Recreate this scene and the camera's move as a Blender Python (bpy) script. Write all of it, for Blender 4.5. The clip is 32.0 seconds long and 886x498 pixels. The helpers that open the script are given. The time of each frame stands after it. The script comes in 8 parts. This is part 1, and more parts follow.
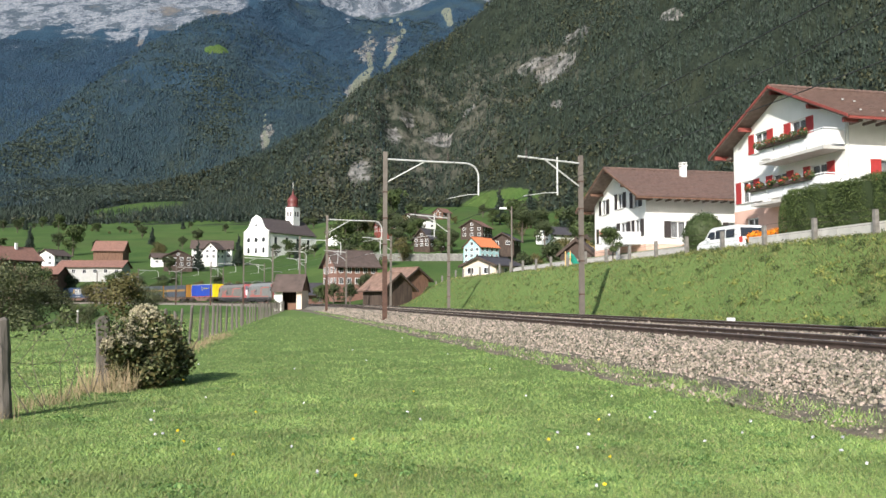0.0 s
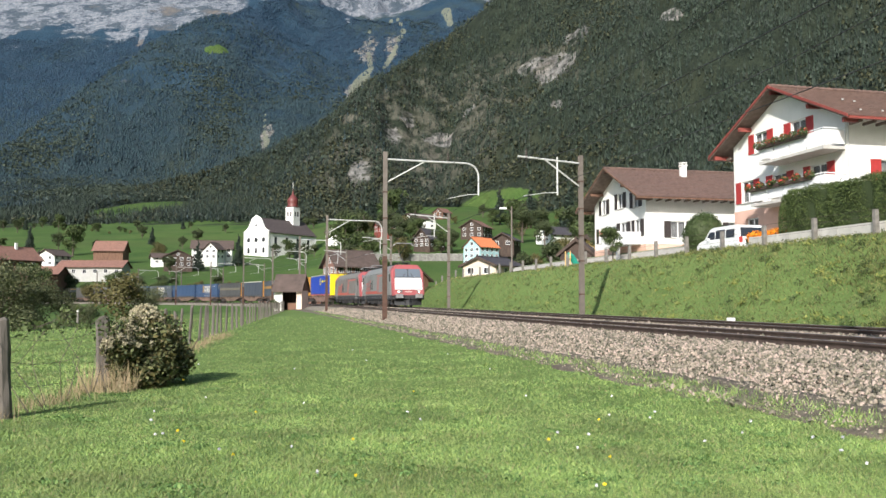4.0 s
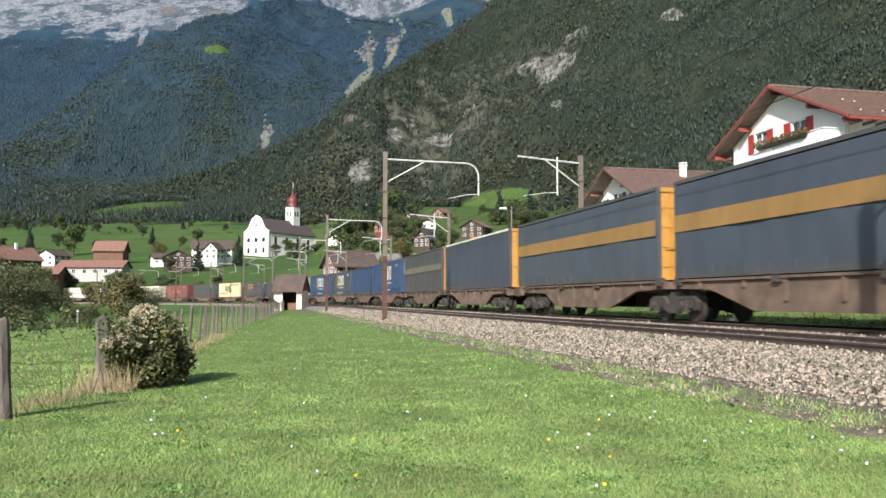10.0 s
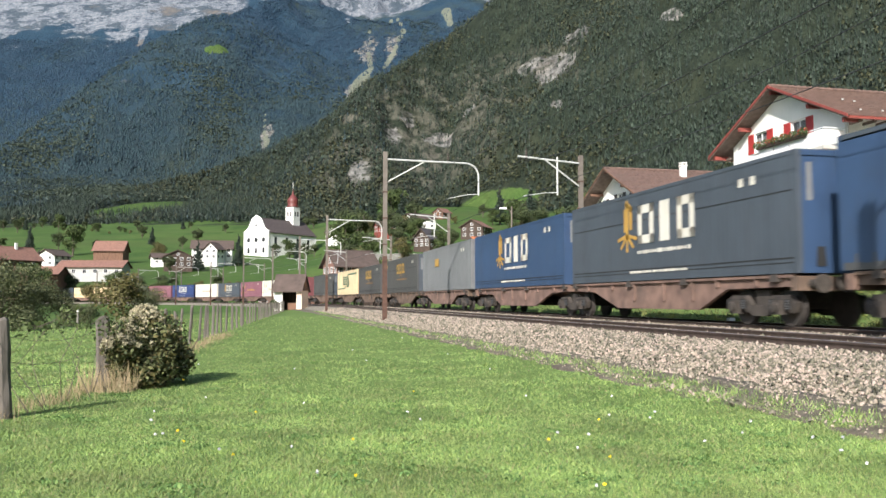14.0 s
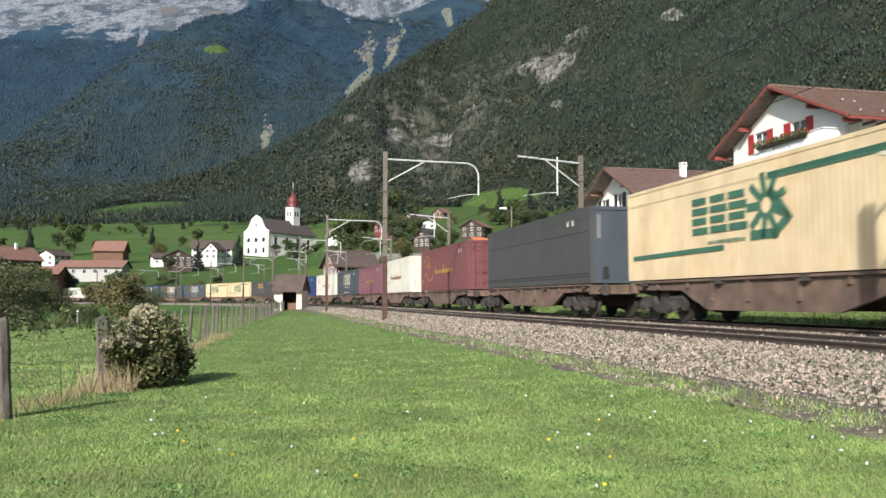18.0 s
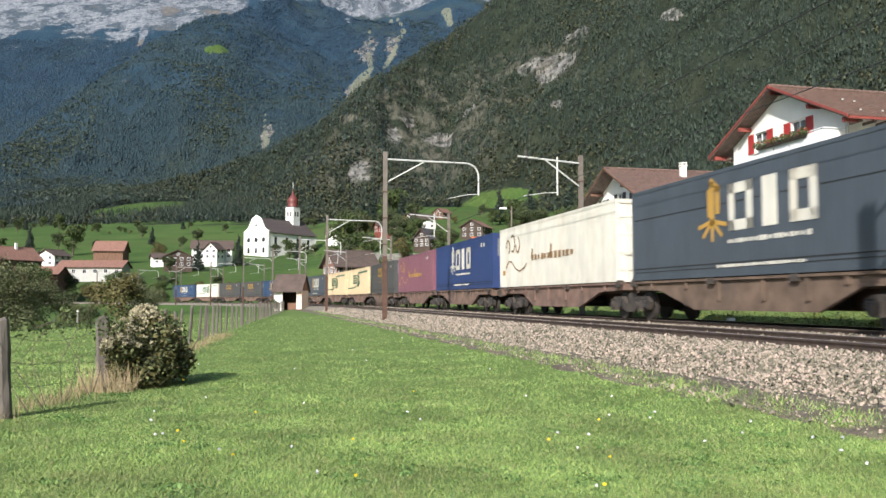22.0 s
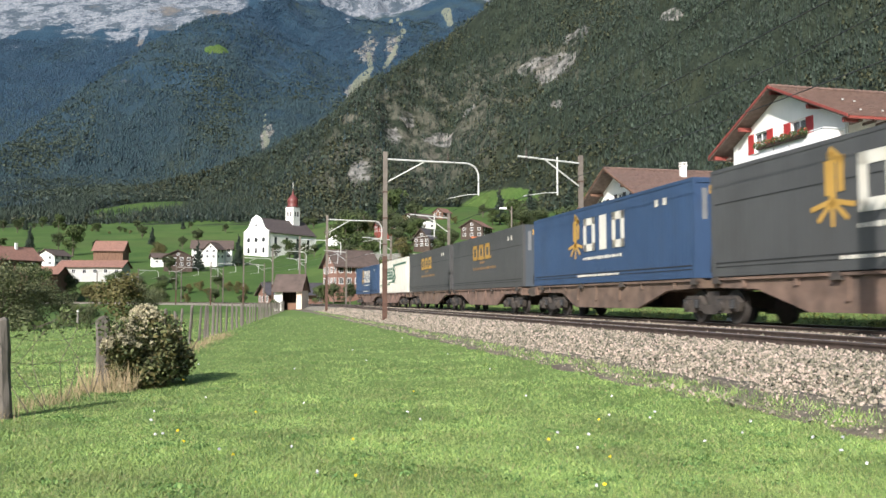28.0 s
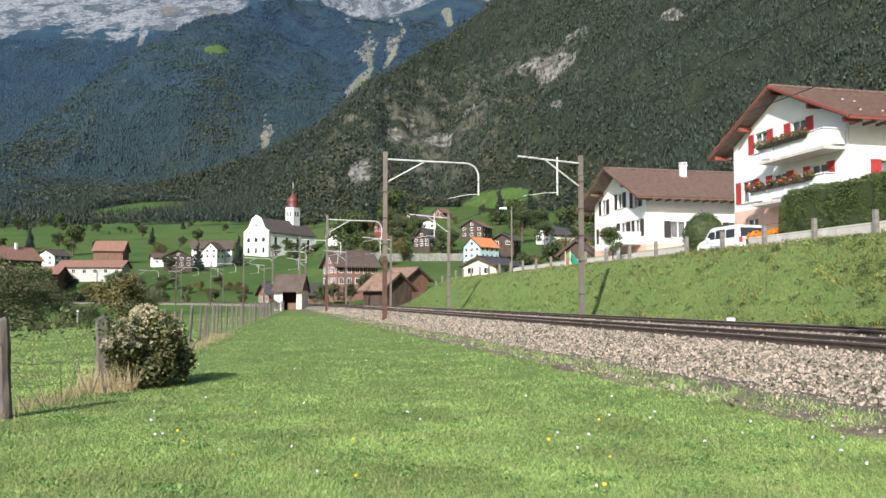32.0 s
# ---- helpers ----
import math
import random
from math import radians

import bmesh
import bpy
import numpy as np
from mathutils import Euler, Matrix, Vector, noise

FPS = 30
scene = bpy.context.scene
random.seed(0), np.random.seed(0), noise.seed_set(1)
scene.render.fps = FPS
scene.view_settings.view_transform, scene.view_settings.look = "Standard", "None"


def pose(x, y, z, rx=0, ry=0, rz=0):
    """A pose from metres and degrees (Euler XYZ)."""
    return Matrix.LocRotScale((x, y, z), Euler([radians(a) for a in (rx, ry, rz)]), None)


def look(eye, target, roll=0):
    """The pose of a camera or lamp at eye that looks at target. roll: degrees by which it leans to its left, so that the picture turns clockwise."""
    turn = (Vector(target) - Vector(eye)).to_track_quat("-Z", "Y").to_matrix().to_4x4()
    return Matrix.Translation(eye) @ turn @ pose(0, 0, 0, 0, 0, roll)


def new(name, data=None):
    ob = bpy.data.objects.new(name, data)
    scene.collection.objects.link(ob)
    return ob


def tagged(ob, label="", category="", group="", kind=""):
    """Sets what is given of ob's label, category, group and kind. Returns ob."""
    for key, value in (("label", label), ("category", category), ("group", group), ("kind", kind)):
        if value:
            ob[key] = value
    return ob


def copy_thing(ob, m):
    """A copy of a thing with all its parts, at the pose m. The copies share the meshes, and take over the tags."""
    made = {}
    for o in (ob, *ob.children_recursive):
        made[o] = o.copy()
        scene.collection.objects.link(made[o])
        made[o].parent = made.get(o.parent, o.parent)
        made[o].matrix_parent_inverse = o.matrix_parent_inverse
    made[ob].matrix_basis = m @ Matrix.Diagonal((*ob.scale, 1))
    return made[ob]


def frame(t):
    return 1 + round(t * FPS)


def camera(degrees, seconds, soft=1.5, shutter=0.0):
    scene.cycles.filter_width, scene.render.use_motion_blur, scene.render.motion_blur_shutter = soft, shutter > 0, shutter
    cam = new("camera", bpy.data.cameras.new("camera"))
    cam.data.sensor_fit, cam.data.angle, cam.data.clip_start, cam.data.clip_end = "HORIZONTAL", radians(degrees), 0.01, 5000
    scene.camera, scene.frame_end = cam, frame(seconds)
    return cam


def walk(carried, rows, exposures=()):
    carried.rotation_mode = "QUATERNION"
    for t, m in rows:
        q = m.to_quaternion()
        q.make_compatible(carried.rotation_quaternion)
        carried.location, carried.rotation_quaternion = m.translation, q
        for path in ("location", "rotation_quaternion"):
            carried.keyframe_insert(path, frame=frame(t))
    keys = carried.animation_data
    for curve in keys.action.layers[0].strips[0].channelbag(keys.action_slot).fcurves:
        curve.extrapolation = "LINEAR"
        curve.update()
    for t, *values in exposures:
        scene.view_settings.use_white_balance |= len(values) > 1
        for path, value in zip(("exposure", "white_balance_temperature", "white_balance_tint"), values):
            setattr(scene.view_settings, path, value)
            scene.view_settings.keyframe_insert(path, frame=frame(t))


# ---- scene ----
# ---- camera: it stands still on a tripod, 1.3 m over the meadow ----
EYE = 1.3
cam = camera(56.87, 32.0, soft=1.5, shutter=0.25)
STAND = look((0, 0, EYE), (0, math.cos(radians(3.54)), EYE + math.sin(radians(3.54))))
walk(cam, [(0.0, STAND), (32.0, STAND)], [(0.0, 0.34), (7.0, 0.32), (9.0, 0.32), (11.0, 0.52), (17.0, 0.50), (18.0, 0.26), (19.0, 0.34), (20.0, 0.25), (21.0, 0.10), (22.0, 0.38), (23.0, 0.22), (24.0, 0.34), (25.0, 0.42), (28.0, 0.48), (29.0, 0.52), (30.0, 0.42), (31.0, 0.16), (32.0, 0.42)])

# ---- sky, sun, exposure ----
SUN_AZ = math.atan2(-0.345, -0.939)            # the sun stands behind the camera, a little to its left
SUN_EL = radians(31)
world = bpy.data.worlds.new("world")
scene.world = world
world.use_nodes = True
wn = world.node_tree
wn.nodes.clear()
sky = wn.nodes.new("ShaderNodeTexSky")
sky.sky_type = "NISHITA"
sky.sun_disc = False
sky.sun_elevation = SUN_EL
sky.sun_rotation = SUN_AZ
sky.air_density, sky.dust_density = 1.0, 1.5
bg = wn.nodes.new("ShaderNodeBackground")
bg.inputs[1].default_value = 0.16
wout = wn.nodes.new("ShaderNodeOutputWorld")
wn.links.new(sky.outputs[0], bg.inputs[0])
wn.links.new(bg.outputs[0], wout.inputs[0])

sun_data = bpy.data.lights.new("sun", "SUN")
sun_data.energy = 5.0
sun_data.angle = radians(0.6)
sun_data.color = (1.0, 0.965, 0.915)
sun = new("sun", sun_data)
to_sun = Vector((math.cos(SUN_EL) * math.sin(SUN_AZ), math.cos(SUN_EL) * math.cos(SUN_AZ), math.sin(SUN_EL)))
sun.matrix_world = look(tuple(to_sun * 60), (0, 0, 0))


# ---- materials ----
def material(name, colour, rough=0.8, metal=0.0, vary=0.25, grain=8.0, spots=0.0, spot_colour=(0.1, 0.08, 0.06), spot_scale=1.5,
             bump=0.3, bump_scale=40.0, per_thing=0.0, island=0.0, stretch=(1, 1, 1)):
    """A surface with grain and stains at two scales, relief, and a shade of its own for each thing or piece."""
    m = bpy.data.materials.new(name)
    m.use_nodes = True
    t = m.node_tree
    t.nodes.clear()
    N, L = t.nodes.new, t.links.new
    out, bsdf = N("ShaderNodeOutputMaterial"), N("ShaderNodeBsdfPrincipled")
    L(bsdf.outputs[0], out.inputs[0])
    bsdf.inputs["Roughness"].default_value = rough
    bsdf.inputs["Metallic"].default_value = metal
    co, mp = N("ShaderNodeTexCoord"), N("ShaderNodeMapping")
    mp.inputs["Scale"].default_value = stretch
    L(co.outputs["Object"], mp.inputs[0])
    n1 = N("ShaderNodeTexNoise")
    n1.inputs["Scale"].default_value = grain
    n1.inputs["Detail"].default_value = 6
    L(mp.outputs[0], n1.inputs["Vector"])
    ramp = N("ShaderNodeMapRange")
    ramp.inputs[1].default_value, ramp.inputs[2].default_value = 0.3, 0.7
    ramp.inputs[3].default_value, ramp.inputs[4].default_value = 1 - vary, 1 + vary
    L(n1.outputs[0], ramp.inputs[0])
    hsv = N("ShaderNodeHueSaturation")
    hsv.inputs["Color"].default_value = (*colour, 1)
    L(ramp.outputs[0], hsv.inputs["Value"])
    col = hsv.outputs[0]
    if per_thing or island:
        src = N("ShaderNodeObjectInfo").outputs["Random"] if per_thing else N("ShaderNodeNewGeometry").outputs["Random Per Island"]
        k = per_thing or island
        r2 = N("ShaderNodeMapRange")
        r2.inputs[3].default_value, r2.inputs[4].default_value = 1 - k, 1 + k
        L(src, r2.inputs[0])
        h2 = N("ShaderNodeHueSaturation")
        L(col, h2.inputs["Color"])
        L(r2.outputs[0], h2.inputs["Value"])
        r3 = N("ShaderNodeMapRange")
        r3.inputs[3].default_value, r3.inputs[4].default_value = 0.5 + k * 0.06, 0.5 - k * 0.06
        L(src, r3.inputs[0])
        L(r3.outputs[0], h2.inputs["Hue"])
        col = h2.outputs[0]
    if spots:
        n2 = N("ShaderNodeTexNoise")
        n2.inputs["Scale"].default_value = spot_scale
        n2.inputs["Detail"].default_value = 8
        n2.inputs["Roughness"].default_value = 0.7
        L(mp.outputs[0], n2.inputs["Vector"])
        r4 = N("ShaderNodeMapRange")
        r4.inputs[1].default_value, r4.inputs[2].default_value = 0.5, 0.72
        r4.inputs[4].default_value = spots
        L(n2.outputs[0], r4.inputs[0])
        mix = N("ShaderNodeMix")
        mix.data_type = "RGBA"
        L(r4.outputs[0], mix.inputs[0])
        L(col, mix.inputs[6])
        mix.inputs[7].default_value = (*spot_colour, 1)
        col = mix.outputs[2]
    L(col, bsdf.inputs["Base Color"])
    if bump:
        n3 = N("ShaderNodeTexNoise")
        n3.inputs["Scale"].default_value = bump_scale
        n3.inputs["Detail"].default_value = 4
        L(mp.outputs[0], n3.inputs["Vector"])
        b = N("ShaderNodeBump")
        b.inputs["Strength"].default_value = bump
        b.inputs["Distance"].default_value = 0.6 / bump_scale
        L(n3.outputs[0], b.inputs["Height"])
        L(b.outputs[0], bsdf.inputs["Normal"])
    return m


def glass(name, tint, rough=0.06):
    m = bpy.data.materials.new(name)
    m.use_nodes = True
    b = m.node_tree.nodes["Principled BSDF"]
    b.inputs["Base Color"].default_value = (*tint, 1)
    b.inputs["Roughness"].default_value = rough
    b.inputs["Specular IOR Level"].default_value = 0.6
    return m


def lamp_glow(name, colour, power):
    m = bpy.data.materials.new(name)
    m.use_nodes = True
    b = m.node_tree.nodes["Principled BSDF"]
    b.inputs["Base Color"].default_value = (*colour, 1)
    b.inputs["Emission Color"].default_value = (*colour, 1)
    b.inputs["Emission Strength"].default_value = power
    return m


RENDER_WHITE = material("white_render", (0.80, 0.79, 0.75), 0.9, vary=0.05, grain=1.2, spots=0.12, spot_colour=(0.5, 0.47, 0.42), bump=0.15, bump_scale=60)
PINK_RENDER = material("salmon_render", (0.66, 0.42, 0.33), 0.9, vary=0.08, grain=1.5, bump=0.15, bump_scale=60)
CREAM_RENDER = material("cream_render", (0.68, 0.55, 0.45), 0.9, vary=0.08, grain=1.5, bump=0.1)
TEAL_RENDER = material("pale_blue_render", (0.38, 0.58, 0.61), 0.9, vary=0.06, grain=1.5, bump=0.1)
YELLOW_RENDER = material("yellow_render", (0.75, 0.50, 0.18), 0.9, vary=0.08, grain=1.5, bump=0.1)
GREY_WALL = material("grey_render", (0.45, 0.44, 0.42), 0.9, vary=0.1, grain=1.5, bump=0.1)
DARK_WOOD = material("dark_weathered_wood", (0.060, 0.040, 0.030), 0.85, vary=0.4, grain=3, spots=0.4, spot_colour=(0.10, 0.075, 0.058), stretch=(1, 1, 0.15), bump=0.3)
BROWN_WOOD = material("brown_weathered_wood", (0.16, 0.085, 0.055), 0.85, vary=0.35, grain=3, spots=0.3, spot_colour=(0.07, 0.045, 0.035), stretch=(1, 1, 0.2))
BRICK_BROWN = material("brown_shingled_wall", (0.21, 0.112, 0.085), 0.9, vary=0.25, grain=6)
RED_PAINT = material("red_painted_wood", (0.40, 0.040, 0.036), 0.55, vary=0.12, grain=5, spots=0.15, spot_colour=(0.25, 0.05, 0.04), bump=0.1)
RED_BOARD = material("faded_red_barge_board", (0.24, 0.055, 0.042), 0.6, vary=0.15, grain=4, bump=0.1)
DARK_PAINT = material("dark_brown_shutter", (0.045, 0.035, 0.032), 0.6, vary=0.2, grain=6, bump=0.1)
WHITE_PAINT = material("white_paint", (0.80, 0.80, 0.79), 0.5, vary=0.05, grain=4, bump=0.05)
ROOF_TILE = material("brown_clay_tile", (0.20, 0.115, 0.085), 0.85, vary=0.25, grain=1.5, per_thing=0.25, spots=0.35, spot_colour=(0.11, 0.085, 0.07), spot_scale=0.6)
ROOF_FAR = material("brown_roof", (0.085, 0.060, 0.050), 0.85, vary=0.25, grain=1.2, spots=0.3, spot_colour=(0.09, 0.07, 0.06), spot_scale=0.5)
ROOF_RED = material("red_brown_roof", (0.21, 0.108, 0.080), 0.85, vary=0.2, grain=1.2, spots=0.3, spot_colour=(0.15, 0.10, 0.08), spot_scale=0.5)
ROOF_BARN = material("sun_bleached_barn_tile", (0.21, 0.130, 0.095), 0.9, vary=0.3, grain=1.5, spots=0.4, spot_colour=(0.12, 0.085, 0.065), spot_scale=0.7)
ROOF_ORANGE = material("orange_tile_roof", (0.62, 0.20, 0.08), 0.85, vary=0.15, grain=1.2)
ROOF_DARK = material("dark_slate_roof", (0.055, 0.05, 0.055), 0.75, vary=0.25, grain=1.2)
COPPER_RED = material("red_painted_dome", (0.14, 0.035, 0.03), 0.5, vary=0.2, grain=1.5)
CONCRETE = material("grey_concrete", (0.36, 0.35, 0.33), 0.9, vary=0.2, grain=3, spots=0.4, spot_colour=(0.2, 0.19, 0.17), bump=0.4)
CONCRETE_LIGHT = material("pale_concrete", (0.5, 0.48, 0.44), 0.9, vary=0.15, grain=3, spots=0.3, spot_colour=(0.3, 0.28, 0.25), bump=0.3)
STONE_WALL = material("grey_stone_wall", (0.20, 0.195, 0.18), 0.9, vary=0.35, grain=1.2, bump=0.5, bump_scale=5)
RUST = material("rusty_brown_steel", (0.090, 0.048, 0.034), 0.85, vary=0.35, grain=4, spots=0.3, spot_colour=(0.06, 0.04, 0.035), bump=0.15)
MAST_GREY = material("galvanised_mast_steel", (0.175, 0.150, 0.130), 0.6, 0.3, vary=0.15, grain=4, spots=0.4, spot_colour=(0.16, 0.12, 0.10), spot_scale=1.0, bump=0.1)
INSULATOR = material("brown_glazed_insulator", (0.05, 0.035, 0.03), 0.3, vary=0.1, bump=0)
ARM_GREY = material("pale_galvanised_tube", (0.55, 0.55, 0.53), 0.5, 0.2, vary=0.1, grain=4, bump=0.05)
RAIL_SIDE = material("dark_rusty_rail", (0.065, 0.045, 0.036), 0.8, 0.1, vary=0.3, grain=5, bump=0.1)
RAIL_TOP = material("polished_rail_head", (0.45, 0.43, 0.41), 0.35, 0.9, vary=0.1, grain=6, bump=0.0)
SLEEPER = material("dark_oiled_sleeper", (0.07, 0.055, 0.045), 0.9, vary=0.3, grain=4, per_thing=0.25)
BALLAST = material("grey_brown_ballast", (0.20, 0.175, 0.135), 0.9, vary=0.5, grain=14, spots=0.4, spot_colour=(0.12, 0.09, 0.075), spot_scale=9, bump=0.9, bump_scale=18)
BALLAST_STONE = material("ballast_stone", (0.262, 0.226, 0.168), 0.85, vary=0.2, grain=9, island=0.8, bump=0.2)
DIRT = material("dark_gravelly_dirt", (0.105, 0.085, 0.060), 0.95, vary=0.4, grain=5, spots=0.4, spot_colour=(0.2, 0.18, 0.15), spot_scale=6, bump=0.6, bump_scale=20)
OLD_WOOD = material("grey_weathered_post_wood", (0.135, 0.118, 0.102), 0.9, vary=0.35, grain=6, spots=0.5, spot_colour=(0.09, 0.075, 0.065), spot_scale=3, stretch=(1, 1, 0.12), bump=0.5, bump_scale=30)
WIRE = material("rusty_wire", (0.10, 0.08, 0.07), 0.7, 0.3, bump=0)
CABLE = material("dark_copper_cable", (0.06, 0.06, 0.06), 0.6, 0.4, bump=0)
BARK = material("grey_brown_bark", (0.12, 0.095, 0.075), 0.95, vary=0.3, grain=5, stretch=(1, 1, 0.3), bump=0.6, bump_scale=15)
PANE = glass("window_pane", (0.03, 0.035, 0.045))
HOUSE_PANE = glass("clear_window_pane", (0.05, 0.055, 0.065), 0.04)
HOUSE_PANE.node_tree.nodes["Principled BSDF"].inputs["Alpha"].default_value = 0.35
ROOF_CHURCH = material("dark_brown_church_roof", (0.075, 0.058, 0.055), 0.85, vary=0.25, grain=1.2, spots=0.3, spot_colour=(0.045, 0.04, 0.04), spot_scale=0.5)
LOCO_PANE = glass("tinted_windscreen", (0.13, 0.155, 0.185), 0.12)
PANE_FAR = glass("dark_window", (0.035, 0.035, 0.04), 0.2)


def leaf_material(name, colour, vary=0.35):
    m = material(name, colour, 0.65, vary=0.2, grain=3, island=vary, bump=0)
    b = next(n for n in m.node_tree.nodes if n.type == "BSDF_PRINCIPLED")
    b.inputs["Transmission Weight"].default_value = 0.0
    b.inputs["Specular IOR Level"].default_value = 0.25
    return m


LEAF = leaf_material("green_leaves", (0.060, 0.085, 0.028))
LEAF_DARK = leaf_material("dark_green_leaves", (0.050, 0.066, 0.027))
LEAF_OLIVE = leaf_material("olive_autumn_leaves", (0.105, 0.095, 0.035))
HEDGE_LEAF = leaf_material("clipped_hedge_leaves", (0.070, 0.100, 0.030), 0.35)
TOPIARY_LEAF = leaf_material("dark_topiary_leaves", (0.042, 0.068, 0.020), 0.25)
CREAM_BLOOM = leaf_material("cream_seed_heads", (0.39, 0.35, 0.23), 0.25)
DRY_STALK = leaf_material("dry_straw", (0.33, 0.26, 0.15), 0.3)
GRASS = material("meadow_grass_blades", (0.186, 0.284, 0.080), 0.65, vary=0.42, grain=0.9, spots=0.6, spot_colour=(0.25, 0.255, 0.105), spot_scale=0.6, island=0.55, bump=0)
SLOPE_GRASS = material("rough_bank_grass", (0.128, 0.145, 0.045), 0.7, vary=0.5, grain=1.8, spots=0.65, spot_colour=(0.215, 0.20, 0.068), spot_scale=0.9, island=0.7, bump=0)
CONIFER = leaf_material("conifer_needles", (0.028, 0.042, 0.031), 0.55)
BROADLEAF = leaf_material("broadleaf_crowns", (0.047, 0.053, 0.028), 0.5)
RED_FLOWER = leaf_material("red_geraniums", (0.55, 0.06, 0.04), 0.3)
ORANGE_FLOWER = leaf_material("orange_flowers", (0.80, 0.28, 0.02), 0.3)


# ---- building helpers ----
def box(bm, x0, x1, y0, y1, z0, z1, taper=0.0):
    """A box; taper pulls its top in."""
    t = taper
    v = [bm.verts.new(p) for p in ((x0, y0, z0), (x1, y0, z0), (x1, y1, z0), (x0, y1, z0),
                                   (x0 + t, y0 + t, z1), (x1 - t, y0 + t, z1), (x1 - t, y1 - t, z1), (x0 + t, y1 - t, z1))]
    for f in ((3, 2, 1, 0), (4, 5, 6, 7), (0, 1, 5, 4), (1, 2, 6, 5), (2, 3, 7, 6), (3, 0, 4, 7)):
        bm.faces.new([v[i] for i in f])
    return v


def prism(bm, outline, y0, y1):
    """Extrudes an outline of (x, z) from y0 to y1."""
    a = [bm.verts.new((x, y0, z)) for x, z in outline]
    b = [bm.verts.new((x, y1, z)) for x, z in outline]
    n = len(a)
    bm.faces.new(a)
    bm.faces.new(b[::-1])
    for i in range(n):
        bm.faces.new((a[i], b[i], b[(i + 1) % n], a[(i + 1) % n]))


def tube(bm, points, radius, sides=8, radius_end=None):
    """A round bar along points, tapering to radius_end."""
    pts = [Vector(p) for p in points]
    rings = []
    for i, p in enumerate(pts):
        d = (pts[min(i + 1, len(pts) - 1)] - pts[max(i - 1, 0)]).normalized()
        u = d.cross(Vector((0, 0, 1)) if abs(d.z) < 0.9 else Vector((1, 0, 0))).normalized()
        w = d.cross(u)
        r = radius if radius_end is None else radius + (radius_end - radius) * i / (len(pts) - 1)
        rings.append([bm.verts.new(p + (u * math.cos(a) + w * math.sin(a)) * r) for a in (math.tau * k / sides for k in range(sides))])
    for a, b in zip(rings, rings[1:]):
        for k in range(sides):
            bm.faces.new((a[k], a[(k + 1) % sides], b[(k + 1) % sides], b[k]))
    bm.faces.new(rings[0][::-1])
    bm.faces.new(rings[-1])


def disc(bm, c, radius, width, sides=20, axis="y"):
    """A wheel-like disc about c with its axle along an axis."""
    c = Vector(c)
    h = {"y": Vector((0, width / 2, 0)), "x": Vector((width / 2, 0, 0)), "z": Vector((0, 0, width / 2))}[axis]
    tube(bm, [c - h, c + h], radius, sides)


def part(name, bm, mat, parent=None, label="", smooth=False, bevel=0.0):
    """One bmesh as one mesh object, under a thing or a part."""
    bmesh.ops.recalc_face_normals(bm, faces=bm.faces)
    if bevel:
        bmesh.ops.bevel(bm, geom=list(bm.edges), offset=bevel, segments=2, affect="EDGES", clamp_overlap=True)
    me = bpy.data.meshes.new(name)
    bm.to_mesh(me)
    bm.free()
    me.materials.append(mat)
    if smooth:
        me.shade_smooth()
    ob = new(name, me)
    ob.parent = parent
    if label:
        tagged(ob, label)
    return ob


def shared(name, me, parent, m):
    """A further piece on a mesh that exists already."""
    ob = new(name, me)
    ob.parent = parent
    ob.matrix_basis = m
    return ob


def sheet(name, verts, faces, mat, smooth=False, parent=None):
    """A mesh from arrays: verts (n, 3), faces (m, 3 or 4)."""
    verts, faces = np.asarray(verts, np.float32), np.asarray(faces, np.int32)
    k = faces.shape[1]
    me = bpy.data.meshes.new(name)
    me.vertices.add(len(verts))
    me.vertices.foreach_set("co", verts.ravel())
    me.loops.add(faces.size)
    me.loops.foreach_set("vertex_index", faces.ravel())
    me.polygons.add(len(faces))
    me.polygons.foreach_set("loop_start", np.arange(0, faces.size, k, dtype=np.int32))
    me.update(calc_edges=True)
    me.materials.append(mat)
    if smooth:
        me.shade_smooth()
    ob = new(name, me)
    ob.parent = parent
    return ob


def empty(name, m=None, label="", category="", group="", kind=""):
    ob = new(name)
    ob.empty_display_size = 0.3
    if m is not None:
        ob.matrix_basis = m
    return tagged(ob, label, category, group, kind)


# ---- the railway's line: arc length u runs away from the camera along the far track ----
TURN = radians(-13.057)
CT, ST = math.cos(TURN), math.sin(TURN)
RAIL_Z = 0.65
FAR_D, GAP = 13.52, 3.8           # the far track's distance from the camera's foot, and the tracks' spacing
U0, DU = -560.0, 1.0


def plan(s, d):
    """Along and across the straight track to x, y."""
    return d * CT + s * ST, -d * ST + s * CT


def make_line():
    n = int((760 - U0) / DU) + 1
    u = U0 + DU * np.arange(n)
    k = np.clip((u - 55) / 60, 0, 1) / 290
    k[u > 345] = 0
    a = np.cumsum(k) * DU
    s = U0 + (np.cumsum(np.cos(a)) - 1) * DU
    d = FAR_D - np.cumsum(np.sin(a)) * DU
    return np.stack([d * CT + s * ST, -d * ST + s * CT], 1), a - TURN


LINE, HEAD = make_line()          # HEAD: the line's angle from +y towards -x


def on_line(u, off=0.0):
    """The place off metres to the right of the far track (seen towards growing u) and the heading there."""
    f = (u - U0) / DU
    i = max(0, min(len(LINE) - 2, int(f)))
    w = f - i
    x, y = LINE[i] * (1 - w) + LINE[i + 1] * w
    h = HEAD[i] * (1 - w) + HEAD[i + 1] * w
    return x + off * math.cos(h), y + off * math.sin(h), h


